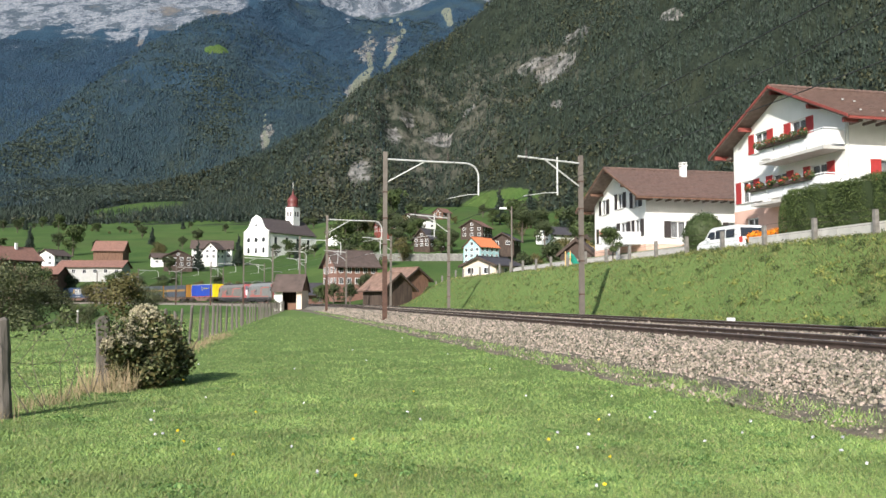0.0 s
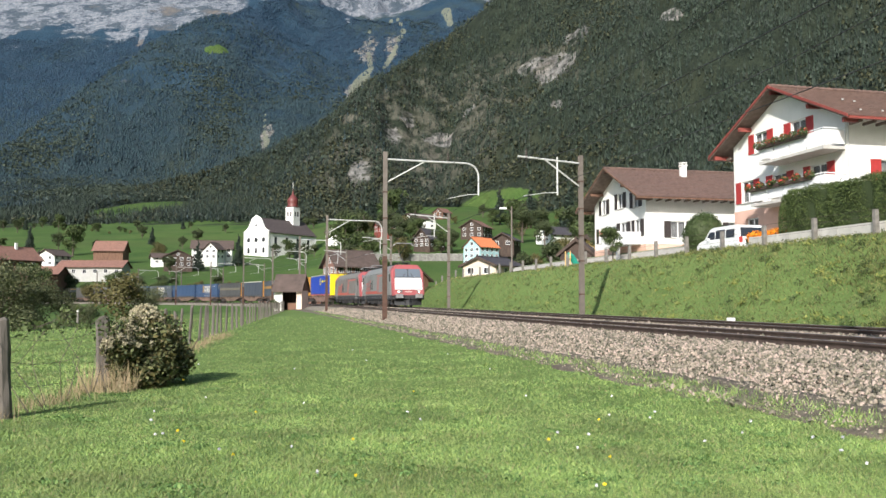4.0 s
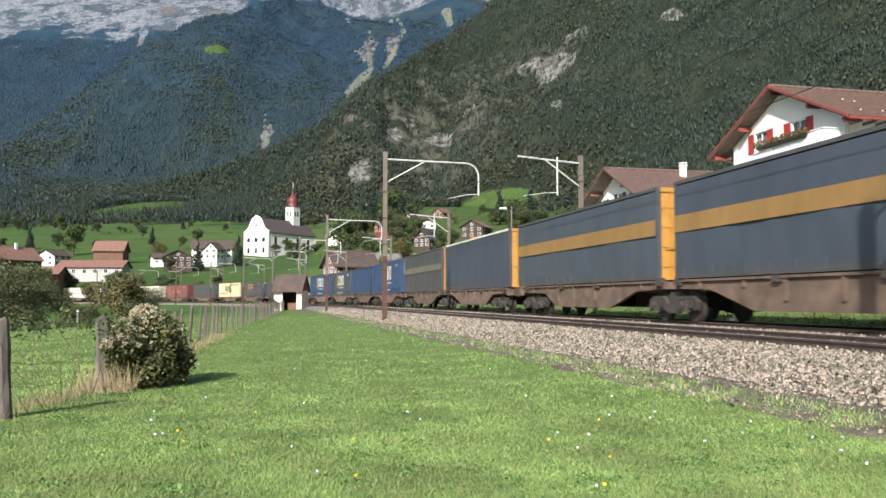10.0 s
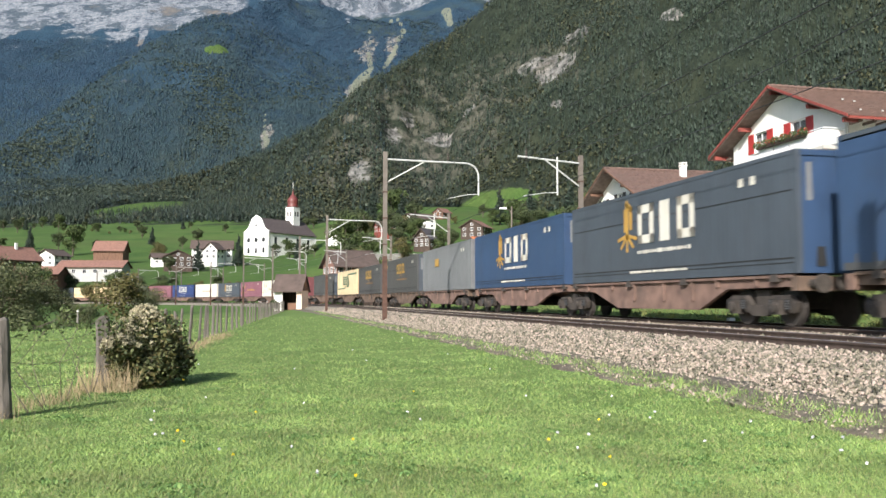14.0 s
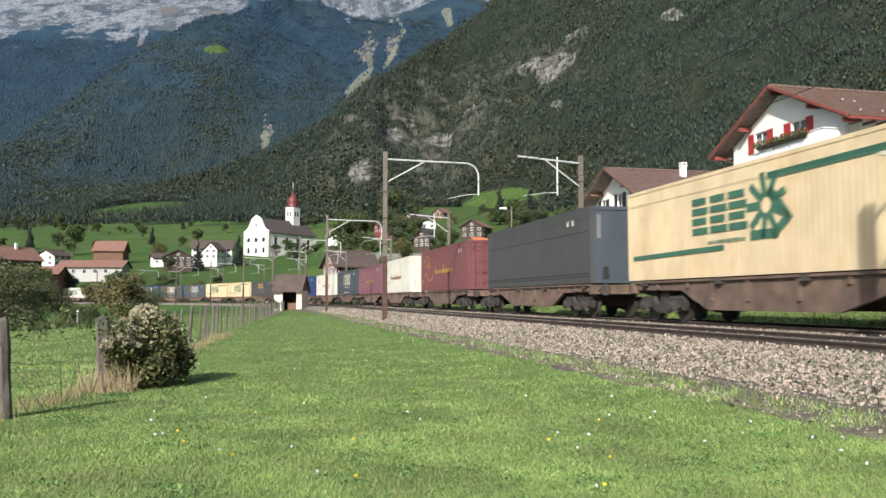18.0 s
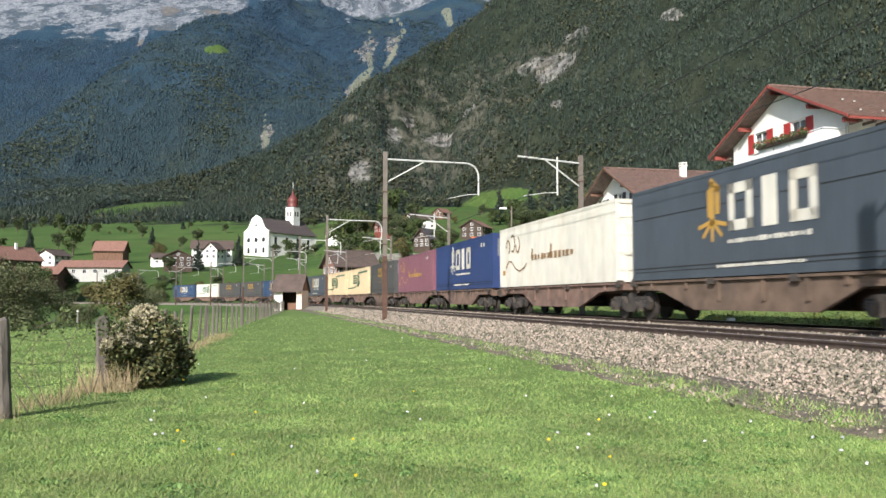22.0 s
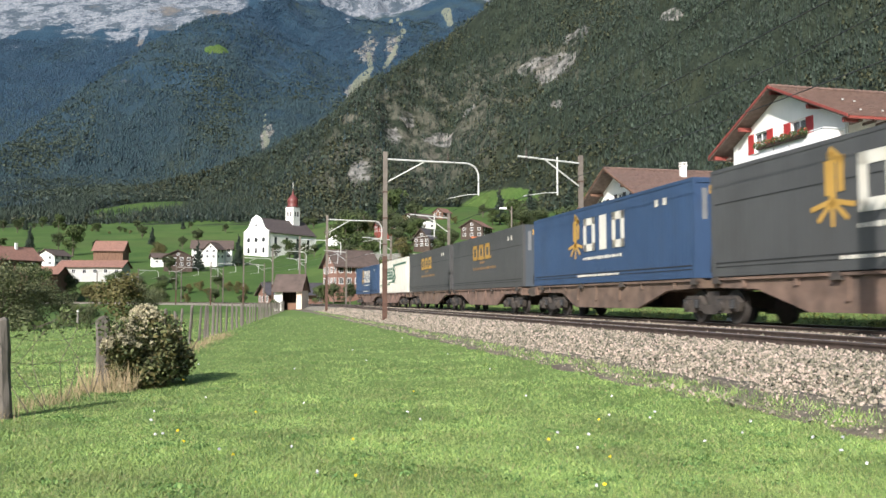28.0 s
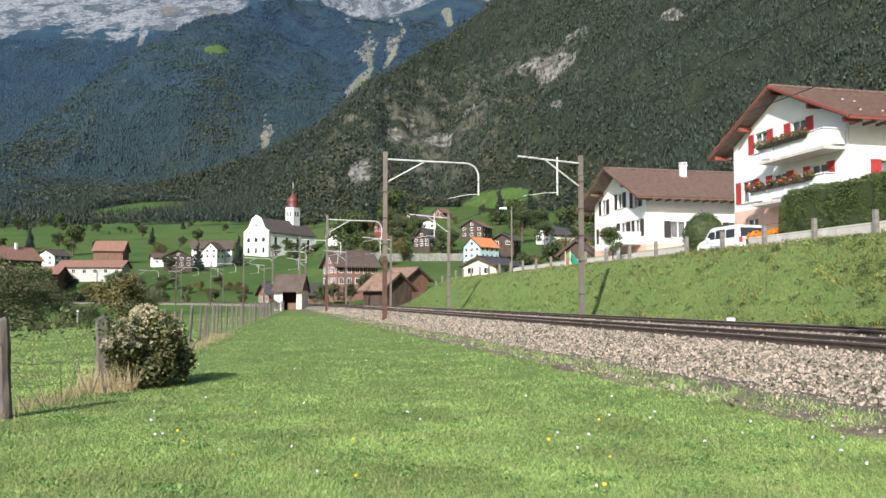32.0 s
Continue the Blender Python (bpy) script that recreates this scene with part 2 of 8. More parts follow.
def line_pose(u, off=0.0, z=0.0, turn=0.0):
    x, y, h = on_line(u, off)
    return pose(x, y, z, 0, 0, math.degrees(h) + turn)


# ---- the ground: one sheet from the camera's feet to the mountains ----
def smooth(a, b, x):
    t = np.clip((x - a) / (b - a), 0, 1)
    return t * t * (3 - 2 * t)


def waves(x, y, scale, seed, octaves=5, ridged=False):
    """Layered value noise on arrays."""
    rs = np.random.RandomState(seed)
    tab = rs.rand(64, 64)
    total, amp, out = 0.0, 1.0, np.zeros_like(x)
    for _ in range(octaves):
        fx, fy = x / scale + rs.rand() * 64, y / scale + rs.rand() * 64
        ix, iy = np.floor(fx).astype(int), np.floor(fy).astype(int)
        wx, wy = fx - ix, fy - iy
        wx, wy = wx * wx * (3 - 2 * wx), wy * wy * (3 - 2 * wy)
        g = lambda i, j: tab[(ix + i) % 64, (iy + j) % 64]
        v = (g(0, 0) * (1 - wx) + g(1, 0) * wx) * (1 - wy) + (g(0, 1) * (1 - wx) + g(1, 1) * wx) * wy
        out += amp * ((1 - np.abs(2 * v - 1)) if ridged else v)
        total += amp
        amp, scale = amp * 0.5, scale * 0.5
    return out / total


def line_distance(x, y):
    """Signed distance to the middle between the tracks, right positive, and u."""
    pts = LINE[::4]
    hd = HEAD[::4]
    best = np.full(x.shape, 1e9)
    side = np.zeros_like(x)
    at = np.zeros_like(x)
    for i in range(0, len(pts)):
        dx, dy = x - pts[i, 0], y - pts[i, 1]
        r = dx * dx + dy * dy
        m = r < best
        if m.any():
            best[m] = r[m]
            side[m] = (dx * math.cos(hd[i]) + dy * math.sin(hd[i]))[m]
            at[m] = U0 + 4 * DU * i
    near = best < 3600
    dist = np.where(near, side, np.sign(side) * np.sqrt(best)) + GAP / 2
    return dist, at


def right_mountain(x, y):
    """The near wooded flank; its skyline falls to the left."""
    way = x / np.maximum(y, 1.0)
    crest = np.interp(way, (-0.54, -0.40, -0.244, -0.155, -0.086, 0.025, 0.084, 0.218, 0.40), (95, 122, 156, 196, 246, 340, 410, 700, 900))
    foot = 760 - 0.95 * np.maximum(x, 0) + 0.9 * np.maximum(-x - 100, 0)
    rough = waves(x, y, 240, 3, 5, True) - 0.5
    fine = waves(x, y, 60, 31, 4, True) - 0.5
    crag = waves(x, y, 34, 77, 3, True) - 0.5
    rise = 64 + (y - foot) * 0.82 + rough * 105 + fine * 26 + crag * 15 * smooth(90, 150, 64 + (y - foot) * 0.82)
    back = crest + 24 * rough + 12 * fine - np.maximum(y - 1100, 0) * 0.3
    return np.where(y > foot - 120, np.minimum(rise, back), -50)


def left_mountain(x, y):
    """The broad dark mountain across the valley, and the bare limestone wall behind it."""
    r = np.hypot(x, y)
    rough = waves(x, y, 800, 8, 6, True) - 0.5
    fine = waves(x, y, 170, 18, 4, True) - 0.5
    spur = 130 * np.exp(-((x + 640 + 0.35 * (y - 2300)) / 300) ** 2) * smooth(1500, 2100, r)
    rise = 70 + (r - 1480) * 0.62 + rough * 210 * smooth(1450, 2300, r) + fine * 60 + spur
    way = x / np.maximum(y, 1.0)
    crest = np.interp(way, (-0.75, -0.547, -0.457, -0.381, -0.27, -0.20, -0.10, 0.1), (180, 300, 447, 610, 835, 1020, 1180, 1500)) + 40 * rough + 26 * fine
    front = np.minimum(rise, crest - np.maximum(r - 2900, 0) * 0.3 - np.maximum(rise - crest, 0) * 0.35 * smooth(-0.22, -0.32, way))
    behind = 420 + (y - 2150) * 0.78 + 70 * rough + 34 * fine
    ledge = 150 * (waves(x, y, 90, 43, 4, True) - 0.5) * smooth(2700, 2850, y)
    wall = 560 + (np.where(way < -0.22, y + 470, r) - 3300) * 1.5 + 300 * (waves(x, y, 420, 41, 6, True) - 0.5) + ledge
    return np.maximum(np.maximum(front, np.where(way < -0.15, np.minimum(behind, 1400), -50)), np.minimum(wall, 2050 + 200 * rough))


def natural(x, y):
    """The lie of the land without the railway."""
    s, d = -x * -ST + y * CT, x * CT - y * ST
    s = x * ST + y * CT
    z = (waves(x, y, 9, 5, 3) - 0.5) * 0.10
    z = z - 0.045 * np.maximum(-x - 6 - 0.1 * y, 0) * smooth(0, 30, -x - 6) * smooth(120, 60, -x)
    z = np.maximum(z, -1.2)
    # terrace with the two houses, beside the line
    end = smooth(118, 92, s + 0.25 * (d - 22))
    terrace = smooth(0, 1, (d - 17.4) / 5.0 * 0.86 + 0.07) * 3.8 - 0.35 * smooth(22.7, 23.8, d) + 1.75 * smooth(27.0, 30.5, d) + np.maximum(d - 30, 0) * 0.02
    z = z + terrace * end * (d > 16.5)
    # valley side behind the village
    side = smooth(-0.17, -0.06, x / np.maximum(y, 1.0))
    rise = np.interp(y, (245, 300, 360, 420, 700, 1500), (0, 8.5, 17.5, 24.5, 66, 220)) * (1 - side)
    rise = rise + side * np.interp(y, (120, 150, 200, 230, 270, 330, 380, 480, 700, 1500), (0, 0.8, 5.5, 10.5, 17.5, 26, 33.5, 48, 80, 200))
    rise = rise * (1 + 0.10 * (waves(x, y, 160, 11, 3) - 0.5))
    z = z + rise * smooth(110, 200, y)
    return z


def land(x, y):
    z = natural(x, y)
    z = np.maximum(z, np.maximum(right_mountain(x, y), np.where(np.hypot(x, y) > 1500, left_mountain(x, y), -50)))
    dist, at = line_distance(x, y)
    bed = smooth(8.5, 5.2, np.abs(dist + 0.0))
    right_side = (dist > 0) & (at < 140)
    bed = np.where(right_side, smooth(6.6, 5.6, dist), bed)
    return z * (1 - bed) + 0.10 * bed


def ground_at(x, y):
    return float(land(np.array([float(x)]), np.array([float(y)]))[0])


def build_ground():
    fine = np.linspace(-44, 44, 360)
    coarse = np.linspace(44, 316, 70)[1:-1]
    ang = np.radians(np.concatenate([fine, coarse]))
    rad = np.concatenate([[0.01, 0.6], np.geomspace(1.5, 60, 150), np.geomspace(61, 700, 150), np.geomspace(710, 4700, 170)])
    A, R = np.meshgrid(ang, rad)
    X, Y = np.sin(A) * R, np.cos(A) * R - 0.5
    Z = land(X.ravel(), Y.ravel()).reshape(X.shape)
    nr, na = X.shape
    idx = np.arange(nr * na).reshape(nr, na)
    nxt = np.roll(idx, -1, axis=1)
    q = np.stack([idx[:-1], nxt[:-1], nxt[1:], idx[1:]], -1).reshape(-1, 4)[:, ::-1]
    v = np.stack([X, Y, Z], -1).reshape(-1, 3)
    ob = sheet("ground", v, q, ground_material(), True)
    return tagged(ob, "mown green meadow rising to wooded, rocky mountainsides", "ground", kind="structure")


# bare cliffs and clearings on the mountainsides: place, size, raggedness, squash
CLIFFS = [((103, 910, 264), 15, 24, (0.7, 0.4, 1.1)), ((126, 874, 244), 12, 20, (0.8, 0.4, 0.7)), ((-80, 786, 122), 12, 26, (1, 0.4, 0.6)), ((124, 884, 250), 19, 46, (0.8, 0.4, 0.6)), ((148, 895, 295), 11, 60, (0.8, 0.4, 0.8)), ((217, 767, 274), 10, 34, (1, 0.4, 1)),
          ((-57, 871, 178), 8, 60, (0.8, 0.4, 0.8)), ((-40, 901, 200), 10, 50, (1, 0.4, 0.8)), ((30, 905, 212), 8, 60, (0.8, 0.4, 0.9)), ((4, 894, 176), 12, 60, (0.5, 0.4, 1.1)), ((105, 745, 178), 5, 34, (1, 0.4, 0.6)),
          ((-235, 2520, 790), 60, 130, (2.0, 0.35, 0.33)), ((-225, 2160, 560), 46, 90, (1.3, 0.4, 0.6)), ((-160, 2560, 820), 44, 110, (2.2, 0.3, 0.3)), ((-382, 1756, 357), 26, 44, (2.2, 0.4, 0.45))]


def streak(*rows):
    """A ragged band of small blots down a slope: rows of place and half-width."""
    out = []
    for p, q in zip(rows, rows[1:]):
        for k in range(3):
            x, y, z, w = (u + (v - u) * k / 3 for u, v in zip(p, q))
            out.append(((x, y, z), 1.25 * w, 0.6 * w + 3, (1, 0.2, 0.42)))
    return out


GULLIES = (streak((-258, 2830, 975, 4), (-226, 2441, 747, 5), (-211, 2352, 674, 7), (-227, 2247, 612, 15), (-237, 2118, 542, 17))
           + streak((-167, 2960, 1032, 5), (-135, 2711, 907, 8), (-146, 2498, 782, 6), (-165, 2443, 725, 6), (-179, 2359, 673, 5))
           + streak((-192, 2967, 1028, 6), (-151, 2743, 927, 5)) + streak((12, 2942, 1053, 15), (32, 2804, 952, 7))
           + streak((-404, 1839, 419, 2), (-389, 1763, 364, 3), (-371, 1718, 322, 6)))
SCREE = streak((-1048, 2872, 1002, 20), (-1023, 2745, 904, 10), (-1009, 2654, 825, 5)) + streak((-333, 2800, 985, 8), (-315, 2695, 919, 5))
SCRUB = [((5, 905, 195), 90, 150, (0.8, 0.4, 0.9)), ((90, 900, 240), 60, 120, (0.9, 0.4, 0.9)), ((-70, 830, 140), 60, 120, (0.9, 0.4, 0.9))]
ALPS = [((-583, 2054, 644), 26, 36, (0.8, 0.4, 1.2)), ((-312, 850, 97), 26, 40, (0.5, 0.27, 0.6)), ((48, 700, 82), 22, 24, (0.62, 0.35, 1.3))]


def ground_material():
    m = bpy.data.materials.new("meadow_forest_rock")
    m.use_nodes = True
    t = m.node_tree
    t.nodes.clear()
    N, L = t.nodes.new, t.links.new
    out, bsdf = N("ShaderNodeOutputMaterial"), N("ShaderNodeBsdfPrincipled")
    bsdf.inputs["Roughness"].default_value = 0.95
    bsdf.inputs["Specular IOR Level"].default_value = 0.1
    L(bsdf.outputs[0], out.inputs[0])
    geo, sep = N("ShaderNodeNewGeometry"), N("ShaderNodeSeparateXYZ")
    L(geo.outputs["Position"], sep.inputs[0])

    def noise_tex(scale, detail=6, rough=0.6):
        n = N("ShaderNodeTexNoise")
        n.inputs["Scale"].default_value, n.inputs["Detail"].default_value, n.inputs["Roughness"].default_value = scale, detail, rough
        L(geo.outputs["Position"], n.inputs["Vector"])
        return n.outputs[0]

    def span(src, a, b, lo=0.0, hi=1.0):
        r = N("ShaderNodeMapRange")
        r.inputs[1].default_value, r.inputs[2].default_value, r.inputs[3].default_value, r.inputs[4].default_value = a, b, lo, hi
        L(src, r.inputs[0])
        return r.outputs[0]

    def math_node(op, a, b):
        n = N("ShaderNodeMath")
        n.operation = op
        for i, v in enumerate((a, b)):
            if isinstance(v, (int, float)):
                n.inputs[i].default_value = v
            else:
                L(v, n.inputs[i])
        return n.outputs[0]

    def mix(fac, a, b):
        n = N("ShaderNodeMix")
        n.data_type = "RGBA"
        L(fac, n.inputs[0])
        for i, v in ((6, a), (7, b)):
            if isinstance(v, tuple):
                n.inputs[i].default_value = (*v, 1)
            else:
                L(v, n.inputs[i])
        return n.outputs[2]

    grass = mix(span(noise_tex(0.35), 0.35, 0.65), (0.090, 0.156, 0.039), (0.156, 0.238, 0.066))
    grass = mix(span(noise_tex(14, 4), 0.3, 0.7), grass, (0.130, 0.180, 0.062))
    grass = mix(span(noise_tex(1.1, 5), 0.58, 0.78, 0, 0.5), grass, (0.26, 0.26, 0.12))
    far_grass = mix(span(noise_tex(0.03, 5), 0.35, 0.65), (0.045, 0.088, 0.023), (0.076, 0.125, 0.033))
    far_grass = mix(span(noise_tex(0.012, 6, 0.65), 0.50, 0.64, 0, 0.6), far_grass, (0.086, 0.106, 0.038))
    far_grass = mix(span(noise_tex(0.25, 5, 0.7), 0.45, 0.7, 0, 0.4), far_grass, (0.040, 0.070, 0.022))
    dist = N("ShaderNodeVectorMath")
    dist.operation = "LENGTH"
    L(geo.outputs["Position"], dist.inputs[0])
    far = dist.outputs["Value"]
    meadow = mix(span(far, 60, 160), grass, far_grass)
    # forest floor colour is darkened to stand for shade between the trees
    wood = mix(span(noise_tex(0.06, 8, 0.75), 0.35, 0.65), (0.011, 0.016, 0.012), (0.032, 0.041, 0.027))
    wood = mix(span(noise_tex(0.012, 5), 0.52, 0.7, 0, 0.5), wood, (0.042, 0.047, 0.028))
    # painted haze: the wooded ground turns bluer with distance
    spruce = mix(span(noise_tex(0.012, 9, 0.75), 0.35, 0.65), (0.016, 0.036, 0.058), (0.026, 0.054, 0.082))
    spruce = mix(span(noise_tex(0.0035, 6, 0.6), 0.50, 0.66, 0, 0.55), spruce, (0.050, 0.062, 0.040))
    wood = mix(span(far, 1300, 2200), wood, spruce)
    rock = mix(span(noise_tex(0.10, 9, 0.72), 0.38, 0.62), (0.055, 0.054, 0.050), (0.235, 0.23, 0.215))
    rock = mix(span(noise_tex(0.035, 6, 0.6), 0.52, 0.70, 0.0, 0.6), rock, (0.15, 0.125, 0.105))
    # bare limestone; blue crag shadows are painted into its darker tone
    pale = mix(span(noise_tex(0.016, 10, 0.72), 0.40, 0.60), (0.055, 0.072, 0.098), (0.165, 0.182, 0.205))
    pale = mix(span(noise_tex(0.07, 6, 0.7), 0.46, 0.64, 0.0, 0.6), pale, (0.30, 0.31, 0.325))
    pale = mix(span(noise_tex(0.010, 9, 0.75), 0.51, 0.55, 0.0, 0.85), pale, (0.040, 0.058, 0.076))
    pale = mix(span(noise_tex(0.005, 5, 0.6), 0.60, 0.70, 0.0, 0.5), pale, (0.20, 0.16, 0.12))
    wobble = N("ShaderNodeTexNoise")
    wobble.inputs["Scale"].default_value, wobble.inputs["Detail"].default_value, wobble.inputs["Roughness"].default_value = 0.02, 10, 0.72
    L(geo.outputs["Position"], wobble.inputs["Vector"])

    def blot(c, size, swing, squash=(1, 1, 1)):
        """A ragged patch about c."""
        d = N("ShaderNodeVectorMath")
        d.operation = "SUBTRACT"
        L(geo.outputs["Position"], d.inputs[0])
        d.inputs[1].default_value = c
        w = N("ShaderNodeVectorMath")
        w.operation = "SUBTRACT"
        L(wobble.outputs["Color"], w.inputs[0])
        w.inputs[1].default_value = (0.5, 0.5, 0.5)
        w2 = N("ShaderNodeVectorMath")
        w2.operation = "SCALE"
        L(w.outputs[0], w2.inputs[0])
        w2.inputs["Scale"].default_value = swing
        ad = N("ShaderNodeVectorMath")
        L(d.outputs[0], ad.inputs[0])
        L(w2.outputs[0], ad.inputs[1])
        sq = N("ShaderNodeVectorMath")
        sq.operation = "MULTIPLY"
        L(ad.outputs[0], sq.inputs[0])
        sq.inputs[1].default_value = squash
        ln = N("ShaderNodeVectorMath")
        ln.operation = "LENGTH"
        L(sq.outputs[0], ln.inputs[0])
        return span(ln.outputs["Value"], size, size * 0.9)

    cliff = span(noise_tex(0.009, 7, 0.7), 0.66, 0.72, 0, 0.5)
    for c, size, swing, squash in CLIFFS:
        cliff = math_node("MAXIMUM", cliff, blot(c, size, swing, squash))
    cliff = math_node("MULTIPLY", cliff, span(noise_tex(0.06, 9, 0.68), 0.42, 0.50, 0.0, 1.0))
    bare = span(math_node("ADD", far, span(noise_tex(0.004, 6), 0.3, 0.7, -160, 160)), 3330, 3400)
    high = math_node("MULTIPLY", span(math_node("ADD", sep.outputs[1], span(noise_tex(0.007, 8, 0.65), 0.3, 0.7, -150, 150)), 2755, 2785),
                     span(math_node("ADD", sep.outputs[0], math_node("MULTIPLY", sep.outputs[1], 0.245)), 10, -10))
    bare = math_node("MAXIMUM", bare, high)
    for c, size, swing, squash in SCREE:
        bare = math_node("MAXIMUM", bare, blot(c, size, swing, squash))
    for c, size, swing, squash in SCRUB:
        scrub = math_node("MULTIPLY", blot(c, size, swing, squash), span(noise_tex(0.05, 9, 0.68), 0.46, 0.58, 0.0, 0.65))
        wood = mix(scrub, wood, (0.115, 0.110, 0.088))
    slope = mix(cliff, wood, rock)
    for c, size, swing, squash in GULLIES:
        slope = mix(math_node("MULTIPLY", blot(c, size, swing, squash), 0.8), slope, (0.150, 0.160, 0.120))
    for c, size, swing, squash in ALPS:
        slope = mix(blot(c, size, swing, squash), slope, far_grass)
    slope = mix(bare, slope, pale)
    # the forest's lower edge
    right = N("ShaderNodeMath")
    right.operation = "MAXIMUM"
    L(sep.outputs[0], right.inputs[0])
    right.inputs[1].default_value = 0.0
    edge = math_node("ADD", span(noise_tex(0.012, 6), 0.3, 0.7, -90, 90), math_node("ADD", sep.outputs[1], math_node("MULTIPLY", right.outputs[0], 0.95)))
    forest = span(edge, 690, 720)
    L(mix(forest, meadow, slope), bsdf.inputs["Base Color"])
    b = N("ShaderNodeBump")
    b.inputs["Strength"].default_value = 0.7
    b.inputs["Distance"].default_value = 0.05
    L(noise_tex(22, 5, 0.7), b.inputs["Height"])
    b2 = N("ShaderNodeBump")
    b2.inputs["Strength"].default_value = 1.0
    L(math_node("MULTIPLY", forest, 7.0), b2.inputs["Distance"])
    L(noise_tex(0.07, 7, 0.6), b2.inputs["Height"])
    L(b.outputs[0], b2.inputs["Normal"])
    L(b2.outputs[0], bsdf.inputs["Normal"])
    return m


build_ground()


# ---- the two tracks ----
def swept(name, profile, off, u0, u1, step, mat, closed=True, parent=None, rough=0.0):
    """Sweeps a profile of (across, z) along the line."""
    us = np.arange(u0, u1 + 0.01, step)
    rs = random.Random(4)
    vs = []
    for u in us:
        x, y, h = on_line(float(u), off)
        for a, z in profile:
            a, z = a + rs.uniform(-3, 3) * rough, z + rs.uniform(-1, 1) * rough
            vs.append((x + a * math.cos(h), y + a * math.sin(h), z))
    n = len(profile)
    fs = []
    for i in range(len(us) - 1):
        for k in range(n if closed else n - 1):
            a, b = i * n + k, i * n + (k + 1) % n
            fs.append((a, b, b + n, a + n))
    return sheet(name, vs, fs, mat, False, parent)


MID = -GAP / 2
bed = swept("track_ballast", [(-5.25, 0.02), (-4.25, 0.44), (-3.3, 0.50), (-0.75, 0.52), (0.0, 0.54), (0.75, 0.52), (3.4, 0.50), (4.3, 0.44), (5.3, 0.08)],
            MID, -540, 740, 4, BALLAST, False)
tagged(bed, "bed of grey-brown crushed stone under both tracks", "ballast", kind="structure")
verge = swept("track_edge", [(-6.45, -0.06), (-6.25, 0.09), (-5.9, 0.125), (-5.6, 0.15), (-5.35, 0.15), (-5.0, 0.15), (-4.9, -0.1)], MID, -100, 110, 0.5, DIRT, rough=0.035)
tagged(verge, "dark gravelly strip along the foot of the ballast", "path", kind="structure")


def build_track(off, label):
    tr = empty("railway_track", None, label, "railway track", "tracks", kind="structure")
    for side in (-0.7525, 0.7525):
        c = side
        z = RAIL_Z
        swept("rail", [(c - 0.075, z - 0.172), (c + 0.075, z - 0.172), (c + 0.075, z - 0.16), (c + 0.012, z - 0.145), (c + 0.012, z - 0.05), (c + 0.036, z - 0.035),
                       (c + 0.036, z - 0.004), (c - 0.036, z - 0.004), (c - 0.036, z - 0.035), (c - 0.012, z - 0.05), (c - 0.012, z - 0.145), (c - 0.075, z - 0.16)],
              off, -540, 740, 4, RAIL_SIDE, True, tr)
        swept("rail_head", [(c - 0.033, z - 0.004), (c + 0.033, z - 0.004), (c + 0.028, z), (c - 0.028, z)], off, -540, 740, 4, RAIL_TOP, True, tr)
    bm = bmesh.new()
    box(bm, -1.3, 1.3, -0.13, 0.13, RAIL_Z - 0.36, RAIL_Z - 0.175, 0.02)
    first = part("sleeper", bm, SLEEPER, tr)
    first.matrix_basis = line_pose(4.0, off)
    for i in range(1, 150):
        shared("sleeper", first.data, tr, line_pose(4.0 + 0.62 * i, off))
    return tr


build_track(0.0, "far railway track of dark rusty rails on sleepers")
build_track(-GAP, "near railway track of dark rusty rails on sleepers")


# ---- overhead line: masts, arms, wires ----
def h_section(bm, a, b, t, z0, z1):
    """One rolled H-section upright."""
    ring = [(-a, -b), (a, -b), (a, t - b), (t / 2, t - b), (t / 2, b - t), (a, b - t), (a, b), (-a, b), (-a, b - t), (-t / 2, b - t), (-t / 2, t - b), (-a, t - b)]
    lo, hi = [bm.verts.new((x, y, z0)) for x, y in ring], [bm.verts.new((x, y, z1)) for x, y in ring]
    for i in range(12):
        bm.faces.new((lo[i], lo[(i + 1) % 12], hi[(i + 1) % 12], hi[i]))
    for v in (lo[::-1], hi):
        for q in ((v[0], v[1], v[2], v[3], v[10], v[11]), (v[3], v[4], v[9], v[10]), (v[4], v[5], v[6], v[7], v[8], v[9])):
            bm.faces.new(q)


